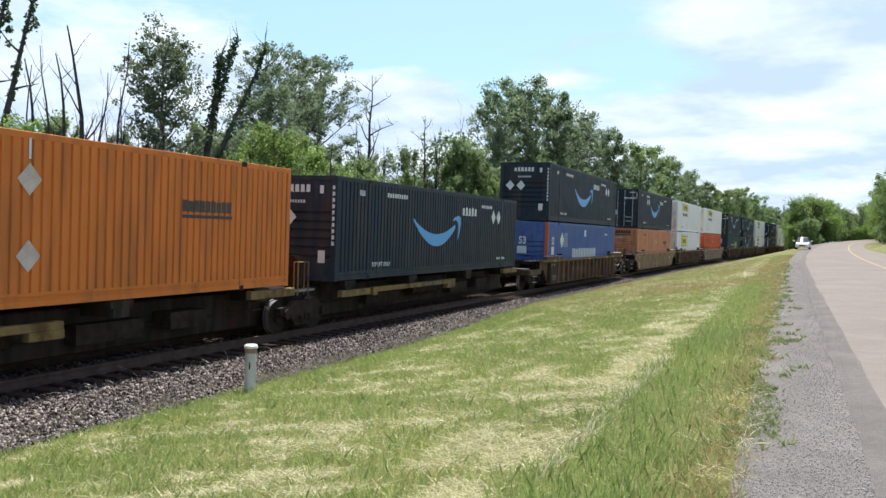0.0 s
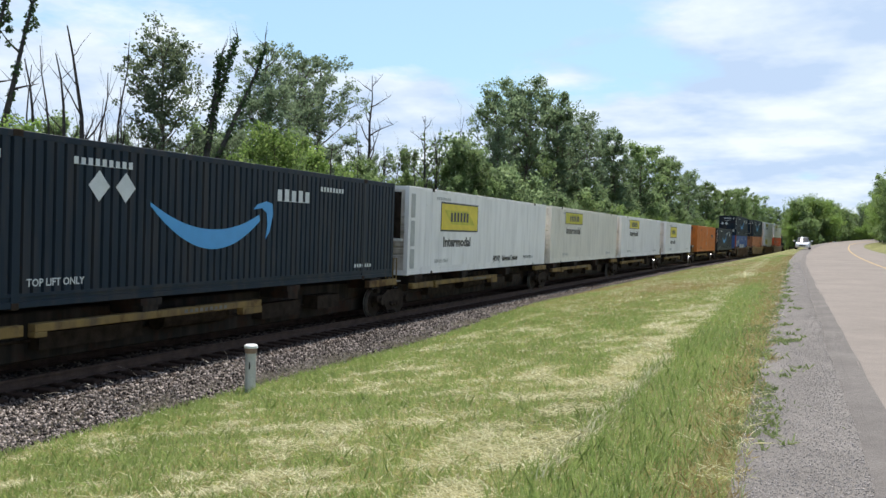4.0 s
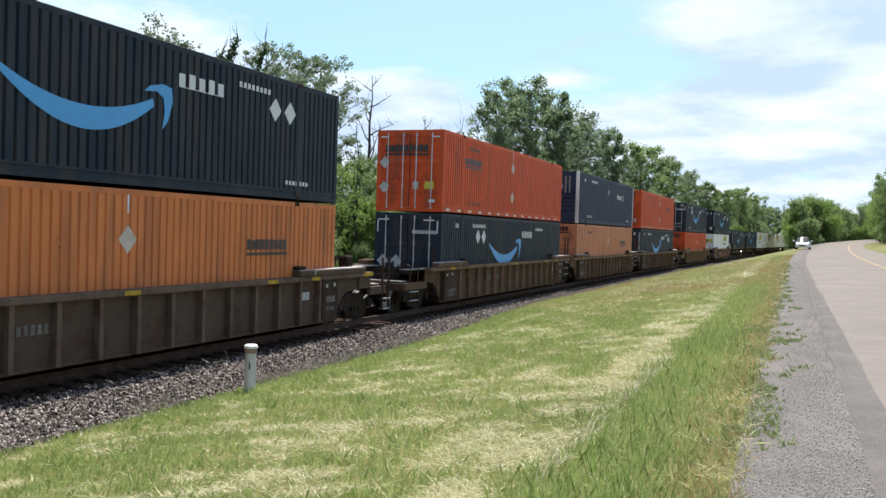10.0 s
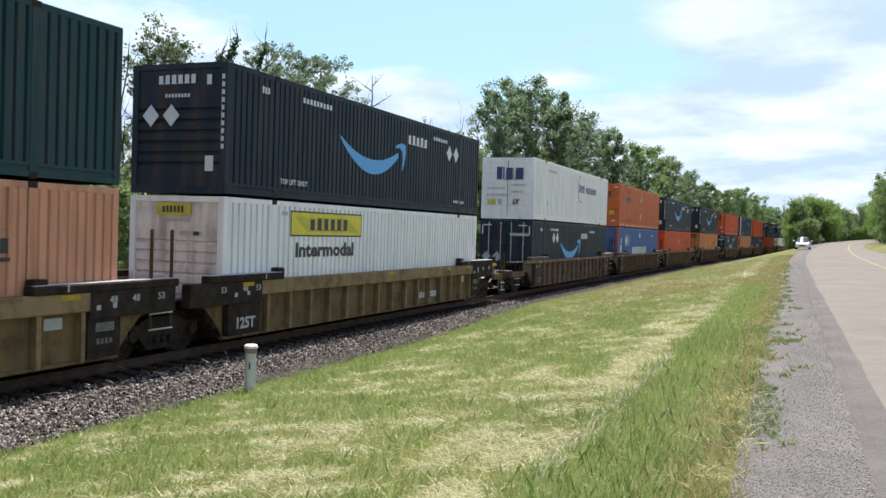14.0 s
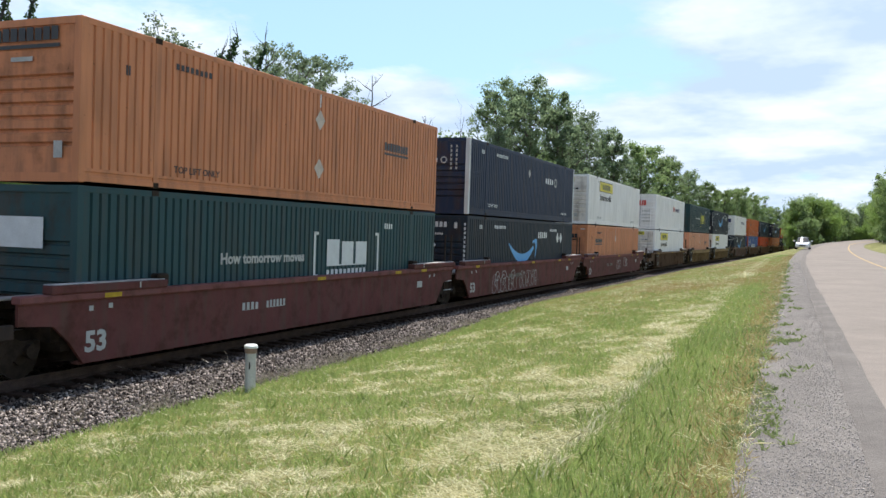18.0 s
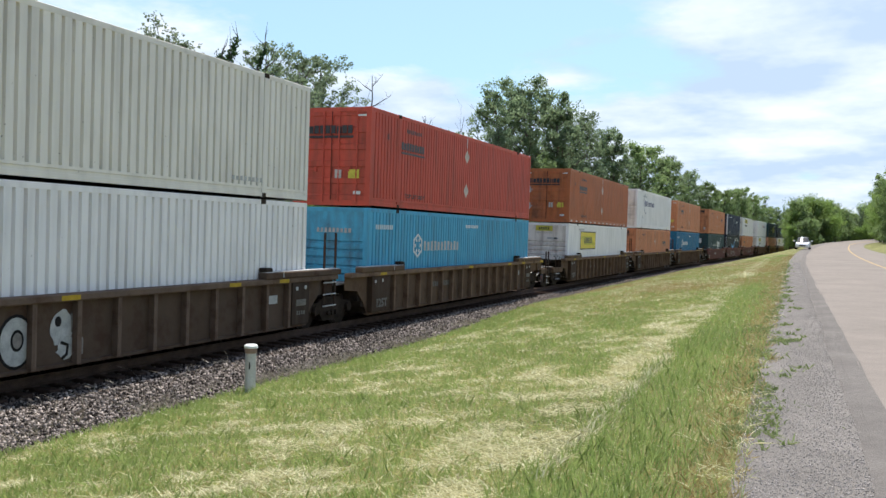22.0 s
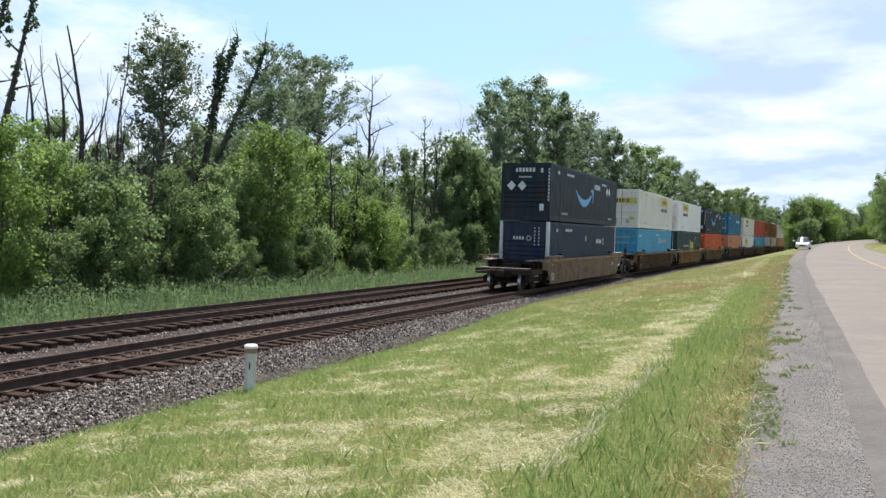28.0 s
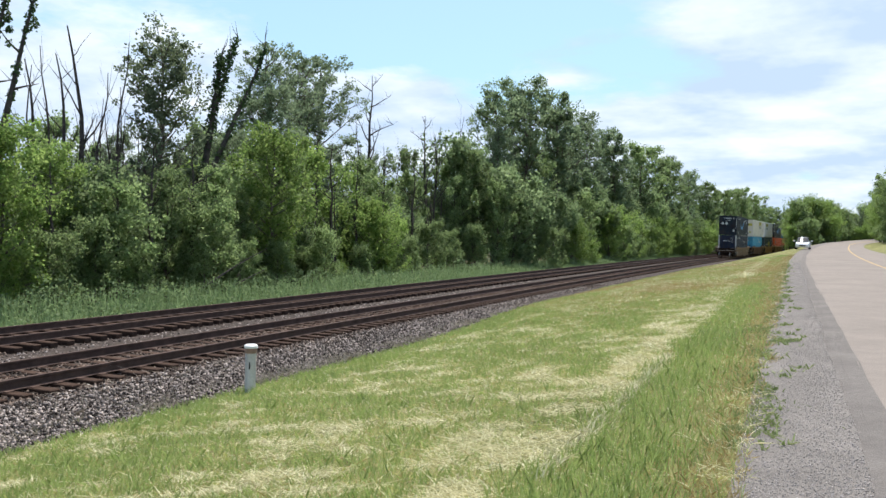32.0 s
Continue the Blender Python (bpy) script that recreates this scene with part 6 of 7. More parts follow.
def forked_ivy():
    """A dead tree that forks low, one arm upright and one leaning, both wrapped in ivy."""
    rnd = random.Random(97)
    arms = [[(0, 0, 0), (0.05, 0.7, 3.0), (0, 1.3, 6.0), (0.1, 1.8, 8.6), (0, 2.4, 11.0), (0, 2.9, 13.4)],
            [(0, 2.0, 9.4), (0.1, 2.9, 11.6), (0, 3.5, 13.0), (0, 4.3, 14.5)],
            [(0, 1.1, 5.2), (0.1, 2.6, 7.6), (0, 4.4, 10.2), (0, 6.0, 12.6), (0, 7.0, 14.6)]]
    ob = thing("dead_tree", "forked dead tree wrapped in dark ivy", "dead tree")
    me = bpy.data.meshes.new("trunk")
    tubes = [(arms[0], [0.30, 0.26, 0.22, 0.17, 0.12, 0.05], 8), (arms[1], [0.11, 0.08, 0.06, 0.02], 6), (arms[2], [0.17, 0.15, 0.12, 0.08, 0.03], 7)]
    for k in range(16):
        arm = arms[(0, 0, 1, 2)[k % 4]]
        p = Vector(arm[rnd.randint(2, len(arm) - 1)])
        lp, lr = limb(rnd, p, (rnd.uniform(-1, 1), rnd.uniform(-1, 1), 0.9), rnd.uniform(0.9, 2.0), 0.03, 5, 0.2, 0.1)
        tubes.append((lp, lr, 4))
    v, f = wood(tubes)
    me.from_pydata([tuple(q) for q in v], [], f)
    me.materials.append(None)
    me.update()
    put("trunk", me, BARK_D, ob)
    for arm, puff, n, wide in ((arms[0], 0.36, 3000, 0.6), (arms[1], 0.24, 900, 0.5), (arms[2], 0.22, 1500, 0.4)):
        line = []
        for i in range(len(arm) - 1):
            for k in range(8):
                p = Vector(arm[i]).lerp(Vector(arm[i + 1]), k / 8)
                line.append((p + Vector((rnd.gauss(0, 0.10), rnd.gauss(0, 0.10), 0)) * wide, 0))
        put("ivy", leafy(line, n, puff, 0.17, int(n), flat=1.2), IVY, ob, None, "dark ivy on a dead limb")
    ob["height"] = 14.6
    return ob


LEAF_OPEN = leaf_material("leaf_dull_green", (0.125, 0.165, 0.095), (0.22, 0.27, 0.155), 0.58)
T_CROWN = tree_kind("crown", 17, 14.6, 0.30, 3.1, 38, 12500, 0.5, 0.17, LEAF_OPEN, keep=0.6, twigs=3, label="broad grey-green tree with sky showing through")
T_BIG = tree_kind("big", 27, 17.0, 0.26, 3.7, 40, 13000, 0.44, 0.17, LEAF_GREY, keep=0.6, twigs=3, label="tall grey-green tree with an airy crown")
D_THIN = thin_kind(5, 12.0, 1, 0.125, 6, "slender bare dead stem")
D_POLE = thin_kind(15, 12.0, 1, 0.20, 5, "dark broken pole of a dead tree")
D_FINE = thin_kind(9, 10.5, 5, 0.10, 8, "bare grey thicket stems with fine twigs")
D_DARK = tree_kind("dark", 83, 9.0, 0.4, 1.4, 9, 0, 0, 0, None, mat("dark_wet_bark", (0.075, 0.066, 0.056), 0.9, var=0.4, scale=4, bump=0.6, bscale=20), twigs=2, r=0.13, noun="dead_tree", label="dark leafless trunk in the thicket")
V_IVY = forked_ivy()

# edge of the wood, near end first
plant(IVY_C, -30, 25.3, 15.6, 0.0)
plant(IVY_C, -30.6, 24.9, 16.0, 0.3)
plant(IVY_A, -30.4, 23.4, 15.4, 0.6)
plant(V_IVY, -30.0, 38.0, 14.6, 0.0)
plant(T_CROWN, -31.0, 37.2, 13.5, 1.0)
plant(T_CROWN, -33.0, 46.0, 9.4, 2.6)
for x, s, h in [(-33, 31.0, 11.4), (-33, 32.6, 12.0), (-33.4, 33.2, 11.4), (-33, 34.6, 13.4), (-33, 29.6, 9.6), (-32.4, 26.4, 11.0), (-31.5, 34.6, 9.0), (-29.2, 70.0, 12.0), (-33.5, 58.4, 13.0), (-31.5, 62.5, 12.4), (-32, 63.6, 10.5)]:
    plant(D_THIN, x, s, h)
for x, s, h in [(-34, 36.0, 10.6), (-33.5, 36.6, 10.8), (-34.5, 38.2, 10.4), (-34, 39.8, 9.4), (-33, 32.2, 8.6), (-32.5, 33.8, 8.2), (-33, 66.5, 11.0), (-34, 69.0, 11.2), (-31, 75.0, 14.6)]:
    plant(D_FINE, x, s, h)
for x, s, h in [(-33, 32.9, 12.0), (-33, 33.75, 13.3), (-33.2, 31.2, 11.4), (-32.6, 26.9, 10.2)]:
    plant(D_POLE, x, s, h)
plant(T_MID, -27.4, 33.4, 6.0)
plant(B_BUSH, -26.3, 34.8, 4.2)
plant(T_MID, -27.6, 37.2, 6.4)
for x, s, h in [(-26.6, 28.0, 3.6), (-27.4, 29.7, 4.8), (-26.3, 30.5, 2.6), (-26.9, 27.2, 2.4)]:
    plant(B_BUSH, x, s, h)
plant(B_DARK, -28.6, 30.2, 5.4)
plant(T_BIG, -36, 54.6, 17.0)
plant(T_BIG, -36.5, 60.2, 17.4)
plant(T_BIG, -38, 66.0, 18.4)
plant(T_OPEN, -33.5, 51.5, 13.4)
plant(D_FORK, -36, 70, 18.3, 0.0)
plant(IVY_A, -32, 61, 9.5, 2.6)
plant(D_FORK, -29.2, 70.0, 14.2, 2.2)
for x, s, h in [(-26.6, 29.2, 7.2), (-26.8, 31.6, 7.6), (-27.0, 34.7, 8.0), (-27.2, 36.0, 6.5), (-27.3, 48.9, 9.5), (-27.6, 47.6, 8.0), (-27.0, 61.2, 9.0), (-27.4, 52.6, 8.6), (-28.0, 58.0, 9.0), (-27.0, 26.0, 6.6), (-27.5, 66.0, 8.0)]:
    plant(D_DARK, x, s, h)
for x, s, h in [(-27.6, 50.0, 7.0), (-28.2, 58.6, 8.5), (-27.8, 62.8, 7.5), (-27.5, 68.0, 8.0), (-28.0, 33.0, 6.5)]:
    plant(D_SNAG, x, s, h)
# trees further back in the wood
for x, s, h in [(-42, 36.5, 9.6), (-42, 40.5, 9.8), (-43, 44.5, 8.6), (-45, 48.5, 8.6), (-44, 52.0, 9.6), (-44, 57.5, 11.0), (-45, 63.0, 11.5), (-46, 70.0, 12.0), (-43, 76.0, 12.0), (-40, 80.0, 11.6), (-38, 84.0, 12.0), (-46, 33.0, 10.0), (-50, 55.0, 11.0), (-50, 66.0, 12.5)]:
    plant((T_MID, T_TALL, T_OPEN)[int(s * 2) % 3], x, s, h)
    plant(B_DARK, x + 1.5, s + 2.0, 6.0)
for x, s, h in [(-26.6, 23.4, 6.9), (-27.2, 42.0, 8.9), (-27.5, 20.0, 7.0), (-29.0, 28.0, 6.6)]:
    plant(T_LIGHT, x, s, h)
plant(B_LIGHT, -26.6, 53.0, 5.3)
plant(B_LIGHT, -26.3, 54.6, 4.4)
for x, s, h in [(-29.0, 31.0, 5.6), (-29.6, 36.5, 6.2), (-27.8, 39.4, 5.6), (-29.0, 45.5, 8.4), (-30.0, 50.5, 8.6), (-29.5, 57.0, 8.5), (-30.5, 60.5, 8.0), (-31, 69.5, 8.4), (-30, 75, 9.5), (-34, 43, 7.5), (-36, 48, 8.0), (-42, 52, 8.0), (-33, 24.5, 7.0)]:
    plant((T_MID, T_MID, T_LIGHT)[int(s * 2) % 3], x, s, h)
for x, s, h in [(-26.0, 25.0, 3.0), (-26.2, 37.6, 2.6), (-25.8, 40.5, 2.6), (-26.0, 46.0, 3.3), (-26.0, 50.5, 2.4), (-26.2, 58.0, 3.0), (-26.5, 63.0, 4.0), (-26.4, 67.0, 3.4), (-26.0, 72.0, 4.0)]:
    plant(B_BUSH, x, s, h)
for x, s, h in [(-30, 32.5, 4.6), (-31, 35.5, 4.8), (-31.5, 41.5, 5.0), (-32, 46, 5.0), (-32, 54, 5.2), (-33, 58.5, 5.5), (-32.5, 64, 5.6), (-33.5, 70, 5.8), (-34, 38, 5.0), (-37, 44, 5.5), (-38, 55, 6), (-38, 62, 6.5), (-30.5, 23, 5.0)]:
    plant(B_DARK, x, s, h)

for i in range(24):
    plant((B_DARK, B_BUSH, B_DARK, B_DARK)[i % 4], -29.2 - 1.3 * (i % 3), 16.5 + 2.6 * i, 3.6 + 0.5 * (i % 4))
    if i % 3 != 1:
        plant((B_BUSH, B_LIGHT)[i % 5 == 2], -26.5 - 0.7 * (i % 2), 18.0 + 2.6 * i, 1.3 + 0.35 * (i % 4))

# the wall of tall trees that follows the line
wall_rnd = random.Random(5)
for x, s, h in [(-28.5, 76, 11.5), (-27.5, 83, 14.5), (-29.0, 86.5, 19.5), (-27.0, 92, 20.5), (-30, 96, 20.5), (-26.0, 101, 20.2), (-28, 107, 20.4), (-25.6, 115, 19.4), (-29, 121, 20.2), (-24.6, 129, 18.6), (-27.5, 137, 19.6), (-23.5, 146, 19.0), (-26, 155, 19.6),
                (-21.6, 164, 18.0), (-24, 173, 18.8), (-19.8, 183, 17.4), (-22, 192, 17.4), (-17.8, 202, 16.0), (-20, 213, 15.6), (-15.4, 224, 15.6), (-18, 236, 15.4), (-12.8, 248, 17.4), (-16, 256, 17.6), (-10.4, 268, 16.4), (-13, 282, 15.8)]:
    plant(T_AIRY if 84 < s < 100 else (T_FULL, T_FULL2, T_FULL, T_TALL)[int(s) % 4], x, s, h)
for x, s, h in [(-28.2, 73.0, 8.4), (-27.6, 77.5, 9.6), (-27.0, 85.0, 10.5), (-26.6, 94.0, 12.0)]:
    plant(T_MID, x, s, h)
s = 76.0
while s < 300:
    edge = xc(s) - 11.5
    plant((T_MID, B_DARK, T_MID, B_DARK)[int(s) % 4], edge - wall_rnd.uniform(0.5, 2.5), s, wall_rnd.uniform(5.5, 9.0))
    plant((B_DARK, T_MID)[int(s) % 2], edge - wall_rnd.uniform(3.5, 7.0), s + 2.0, wall_rnd.uniform(7.5, 11.0))
    if int(s) % 2:
        plant((B_BUSH, B_LIGHT, B_BUSH)[int(s) % 3], edge + wall_rnd.uniform(0.8, 1.8), s + 1.0, wall_rnd.uniform(2.5, 4.8))
    s += 4.3 + s * 0.012
for s, h in [(300, 14), (316, 15), (335, 14), (356, 14), (380, 14), (410, 15), (445, 16), (490, 17)]:
    plant((T_FULL, T_FULL2)[int(s) % 2], xc(s) - 14, s, h)
    plant((T_FULL2, T_FULL)[int(s) % 2], xc(s) - 22, s + 9, h + 2)
s = 112.0
while s < 250:
    plant((B_LIGHT, B_LIGHT, T_LIGHT)[int(s) % 3], xc(s) - 11.0 + wall_rnd.uniform(-0.6, 0.8), s, wall_rnd.uniform(4.2, 6.8))
    s += wall_rnd.uniform(4.0, 9.0)
# clump beyond the car, where the road bends away, and woods across the road
for x, s, h in [(0.1, 188, 7.8), (1.2, 190, 9.0), (2.5, 193, 8.8), (3.7, 192, 9.1), (5.0, 194, 9.0), (6.2, 197, 8.7), (7.4, 202, 8.3), (8.7, 206, 7.6), (10.4, 214, 7.0), (3.3, 205, 9.4), (5.1, 208, 9.8), (0.8, 200, 8.3), (1.9, 198, 8.5)]:
    plant((B_LIGHT, B_BUSH, T_LIGHT)[int(s) % 3], x, s, h)
for x, s, h in [(-0.1, 184, 4.7), (0.6, 187, 4.2), (1.3, 190, 3.6), (1.9, 184, 4.7), (2.6, 187, 4.2), (3.3, 190, 3.7), (3.9, 184, 4.8), (4.7, 193, 4.3), (5.5, 196, 3.7), (6.0, 190, 4.8), (6.8, 193, 4.3), (7.6, 196, 3.7), (8.0, 190, 4.9), (11.2, 246, 3.6), (12.1, 246, 3.6), (13.0, 246, 3.6), (14.0, 246, 3.6), (14.9, 246, 3.7), (15.8, 246, 3.7), (16.7, 246, 3.7), (17.6, 246, 3.7), (18.5, 246, 3.7), (19.4, 246, 3.7), (20.3, 246, 3.7)]:
    plant((B_BUSH, B_DARK, B_LIGHT)[int(x * 10) % 3], x, s, h)
for x, s, h in [(11.9, 262, 9.5), (13.6, 276, 8.4), (15.4, 290, 9.2), (14.9, 262, 7.5), (16.7, 276, 9.4), (18.6, 290, 9.4), (17.8, 262, 9.8), (19.8, 276, 10.0), (21.8, 290, 12.1), (20.7, 262, 11.1), (22.8, 276, 15.9)]:
    plant((T_MID, T_FULL2, B_BUSH)[int(s) % 3], x, s, h)
for x, s, h in [(14.6, 152, 10.4), (14.5, 165, 9.6), (16.4, 160, 13.0), (15.6, 176, 9.0), (17.5, 172, 12.0), (15.6, 185, 8.2), (16.8, 196, 8.0), (16.6, 205, 7.1), (17.6, 216, 7.6), (17.4, 225, 8.0), (13.9, 150, 3.4), (14.3, 158, 3.0), (14.9, 168, 3.2), (15.3, 180, 2.8), (16.2, 192, 3.0)]:
    plant((T_MID, T_LIGHT)[int(s) % 2], x, s, h)


def tufts(name, rows, material, label, category="grass", noun_kind="stuff"):
    """Blades as narrow upright triangles: rows of x, y, z, height, width, lean x, lean y."""
    r = np.asarray(rows, dtype=np.float64)
    n = len(r)
    rng = np.random.default_rng(n)
    a = rng.uniform(0, 2 * math.pi, n)
    side = np.stack([np.cos(a), np.sin(a), np.zeros(n)], 1) * r[:, 4:5] * 0.5
    base = r[:, :3]
    mid = base + np.stack([r[:, 5] * 0.35, r[:, 6] * 0.35, r[:, 3] * 0.55], 1)
    top = base + np.stack([r[:, 5], r[:, 6], r[:, 3]], 1)
    v = np.stack([base - side, base + side, mid + side * 0.8, top, mid - side * 0.8], 1).reshape(-1, 3)
    me = bpy.data.meshes.new(name)
    me.vertices.add(5 * n)
    me.vertices.foreach_set("co", v.astype(np.float32).ravel())
    me.loops.add(5 * n)
    me.loops.foreach_set("vertex_index", np.arange(5 * n, dtype=np.int32))
    me.polygons.add(n)
    me.polygons.foreach_set("loop_start", np.arange(0, 5 * n, 5, dtype=np.int32))
    me.materials.append(None)
    me.update(calc_edges=True)
    return tagged(put(name, me, material), label, category, kind=noun_kind)


def patch(x, y):
    """How dry the mown verge is at x, y: a windrow of straw, mottled clippings, greener and browner strips."""
    lane = x - (road_left(y) - 0.86)
    v = 14.0 * math.log(1 + y / 14.0)
    n1 = noise.noise((x * 0.50 + 0.12 * v, v * 0.95, 0.0))
    n2 = noise.noise((x * 1.6, v * 3.3, 4.0))
    n3 = noise.noise((x * 0.25, y * 0.10, 8.0))
    d = 0.04 + 0.72 * n1 + 1.10 * n2
    row = lane + 2.08 - 0.22 * noise.noise((y * 0.28, 3.0, 0.0)) - 0.10 * noise.noise((y * 1.1, 9.0, 0.0))
    d += (0.55 + 0.6 * n2) * math.exp(-(row / (0.30 if row > 0 else 0.55)) ** 2)
    if row > 0.42:
        d = 0.5 * n2 - 0.34 + max(0.0, lane + 0.75) * 1.0
    d -= 0.8 * max(0.0, 1 - (x - toe(y)) / 2.0)
    if y > 16:
        d *= 1 - 0.70 * min(1.0, (y - 16) / 20)
    if y > 26:
        d += min(0.12, (y - 26) * 0.008) + 0.25 * n3
    return d


G_FRESH = leaf_material("grass_fresh", (0.19, 0.275, 0.074), (0.36, 0.43, 0.16), 0.42)
G_YELL = leaf_material("grass_yellowing", (0.33, 0.345, 0.12), (0.48, 0.455, 0.21), 0.42)
G_STRAW = leaf_material("grass_straw", (0.5, 0.47, 0.27), (0.8, 0.77, 0.54), 0.25)
G_SEED = leaf_material("grass_seed_stalk", (0.30, 0.265, 0.215), (0.50, 0.455, 0.39), 0.2)
G_BROWN = leaf_material("grass_brown", (0.35, 0.275, 0.12), (0.48, 0.39, 0.19), 0.3)
fresh, yell, straw, brown = [], [], [], []
grnd = random.Random(12)
for i in range(330000):
    y = 4.5 + 86 * grnd.random() ** 2.1
    a, b = toe(y) + 0.05 + 0.35 * noise.noise((y * 0.9, 5.0, 1.0)), road_left(y) - 1.12 + 0.2 * noise.noise((y * 0.8, 2.0, 6.0))
    x = a + (b - a) * grnd.random()
    if x < a + 0.5 and grnd.random() < 0.45:
        x -= abs(grnd.gauss(0, 0.42)) * (0.35 + max(0.0, 1.2 * noise.noise((y * 1.3, 8.0, 2.0)) + 0.5))
    if i % 16 == 0:
        y = -6 + 10.5 * grnd.random()
        x = toe(y) + (road_left(y) - 1.2 - toe(y)) * grnd.random()
    near = max(1.0, math.hypot(x, y) / 9.0)
    d = patch(x, y)
    z = max(ground_z(x, y), -0.44) - 0.01
    w = 0.0062 * near ** 0.8 * grnd.uniform(0.7, 1.4)
    lx, ly = grnd.gauss(0, 0.05), grnd.gauss(0, 0.05)
    u = grnd.random()
    if u < 0.07 + 1.6 * max(0, d - 0.06):
        straw.append((x, y, z + 0.025, grnd.uniform(0.01, 0.06), w * 0.85, grnd.gauss(0, 0.10), grnd.gauss(0, 0.09)))
    elif grnd.random() < max(0.0, min(0.8, 1.7 * (x - road_left(y) + 2.1) - 0.35 if x > road_left(y) - 2.1 else 0.0)) or (y > 18 and grnd.random() < min(0.85, (y - 18) * 0.035) * (0.70 + 1.3 * noise.noise((x * 0.3, y * 0.12, 8.0)))):
        brown.append((x, y, z, grnd.uniform(0.04, 0.10), w, lx, ly))
    elif grnd.random() < 0.10 + 0.2 * max(0.0, noise.noise((x * 0.5, y * 0.22, 13.0))):
        brown.append((x, y, z, grnd.uniform(0.03, 0.08), w, lx, ly))
    elif u < 0.42 + 0.75 * d:
        yell.append((x, y, z, grnd.uniform(0.04, 0.09), w, lx, ly))
    else:
        fresh.append((x, y, z, grnd.uniform(0.045, 0.12) * (1.25 if d < -0.05 else 1) * (1.35 if x > road_left(y) - 2.86 and y < 17 else 1), w, lx, ly))
tufts("verge_grass", fresh, G_FRESH, "fresh green mown grass on the verge")
tufts("verge_grass", yell, G_YELL, "yellowing mown grass on the verge")
tufts("verge_grass", brown, G_BROWN, "browned dry grass along the verge")
tufts("grass_clippings", straw, G_STRAW, "dry straw-coloured grass clippings on the verge")
# short pale growth among the stones
pale = []
for i in range(34000):
    y = 7 + 55 * grnd.random() ** 1.6
    x = toe(y) - 0.15 - abs(grnd.gauss(0, 0.55))
    if noise.noise((x * 1.1, y * 0.8, 19.0)) < -0.08:
        continue
    pale.append((x, y, -0.43, grnd.uniform(0.04, 0.17), 0.008 * max(1, y / 14), grnd.gauss(0, 0.075), grnd.gauss(0, 0.075)))
tufts("ballast_grass", pale, leaf_material("grass_grey", (0.25, 0.23, 0.17), (0.46, 0.42, 0.33), 0.2), "short pale dead grass among the ballast")
stalks, lain = [], []
for i in range(420):
    y = 6.2 + 7.5 * grnd.random()
    x = -1.70 + grnd.gauss(0, 0.06) + 0.10 * noise.noise((y * 0.8, 0.0, 5.0))
    lain.append((x, y, ground_z(x, y) + 0.03, grnd.uniform(0.04, 0.12), 0.010, grnd.gauss(0.04, 0.08), grnd.gauss(0.08, 0.09)))
for i in range(1700):
    y = 6 + 60 * grnd.random() ** 1.5
    x = toe(y) - 0.55 + grnd.gauss(0, 0.35)
    z = -0.42
    if noise.noise((x * 0.8, y * 0.6, 9.0)) < -0.05:
        continue
    lx, ly = grnd.gauss(0.05, 0.12), grnd.gauss(0.06, 0.12)
    stalks.append((x, y, z, grnd.uniform(0.06, 0.26), 0.010 * max(1, y / 18), lx, ly))
for i in range(115):
    y = 8.8 + 7.5 * grnd.random() ** 1.2
    x = xc(y) + 1.80 + 0.85 * grnd.random() ** 1.3
    hh, lx, ly = grnd.uniform(0.10, 0.30) * (1.5 if i % 9 == 0 else 1.0), grnd.gauss(0.0, 0.05), grnd.gauss(-0.04, 0.06)
    z = -0.38
    for k, (up, lean, wide) in enumerate(((0.55, 0.5, 0.008), (0.35, 1.3, 0.009), (0.16, 2.2, 0.017))):
        stalks.append((x, y, z, hh * up * 1.12, wide, lx * lean, ly * lean))
        x, y, z = x + lx * lean, y + ly * lean, z + hh * up
tufts("bleached_grass", lain, G_STRAW, "line of bleached dry grass along the mower track")
tufts("dry_stalks", stalks, G_SEED, "tall dry grass stalks beside the ballast")
weeds = []
for i in range(15000):
    y = 12 + 150 * grnd.random() ** 1.4
    k = grnd.random()
    x = xc(y) - 8.6 - 3.6 * k
    weeds.append((x, y, -0.78, grnd.uniform(0.4, 1.1) * (0.5 + 0.8 * k), 0.04 * max(1, y / 45), grnd.gauss(0, 0.12), grnd.gauss(0, 0.12)))
tufts("line_side_weeds", weeds, WEED, "tall light green weeds between track and wood", "weeds")
wpos = []
for i in range(60000):
    y = 14 + 170 * grnd.random() ** 1.6
    k = grnd.random()
    x = xc(y) - 8.3 - 4.2 * k
    top = (0.36 + 1.15 * k) * (0.55 + 0.9 * abs(noise.noise((x * 0.9, y * 0.5, 2.0))) + 0.25 * noise.noise((x * 0.3, y * 0.2, 6.0)))
    wpos.append((x, y, -0.78 + top * grnd.random() ** 0.6))
tagged(put("weed_leaves", quads(wpos, 0.11, 77, 0.2), WEED), "leafy light green weeds beside the far track", "weeds", kind="stuff")
shoulder = []
for i in range(190):
    cy = 7.5 + 55 * grnd.random() ** 1.5
    cx = road_left(cy) - 1.20 + grnd.gauss(0, 0.16) + (0.4 * grnd.random() if grnd.random() < 0.25 else 0)
    rad, near = grnd.uniform(0.03, 0.11), max(1.0, cy / 9.0)
    for j in range(int(260 * rad)):
        x, y = cx + grnd.gauss(0, rad * 0.5), cy + grnd.gauss(0, rad * 1.2)
        shoulder.append((x, y, ground_z(x, y), grnd.uniform(0.02, 0.075), 0.020 * near ** 0.8, grnd.gauss(0, 0.06), grnd.gauss(0, 0.06)))
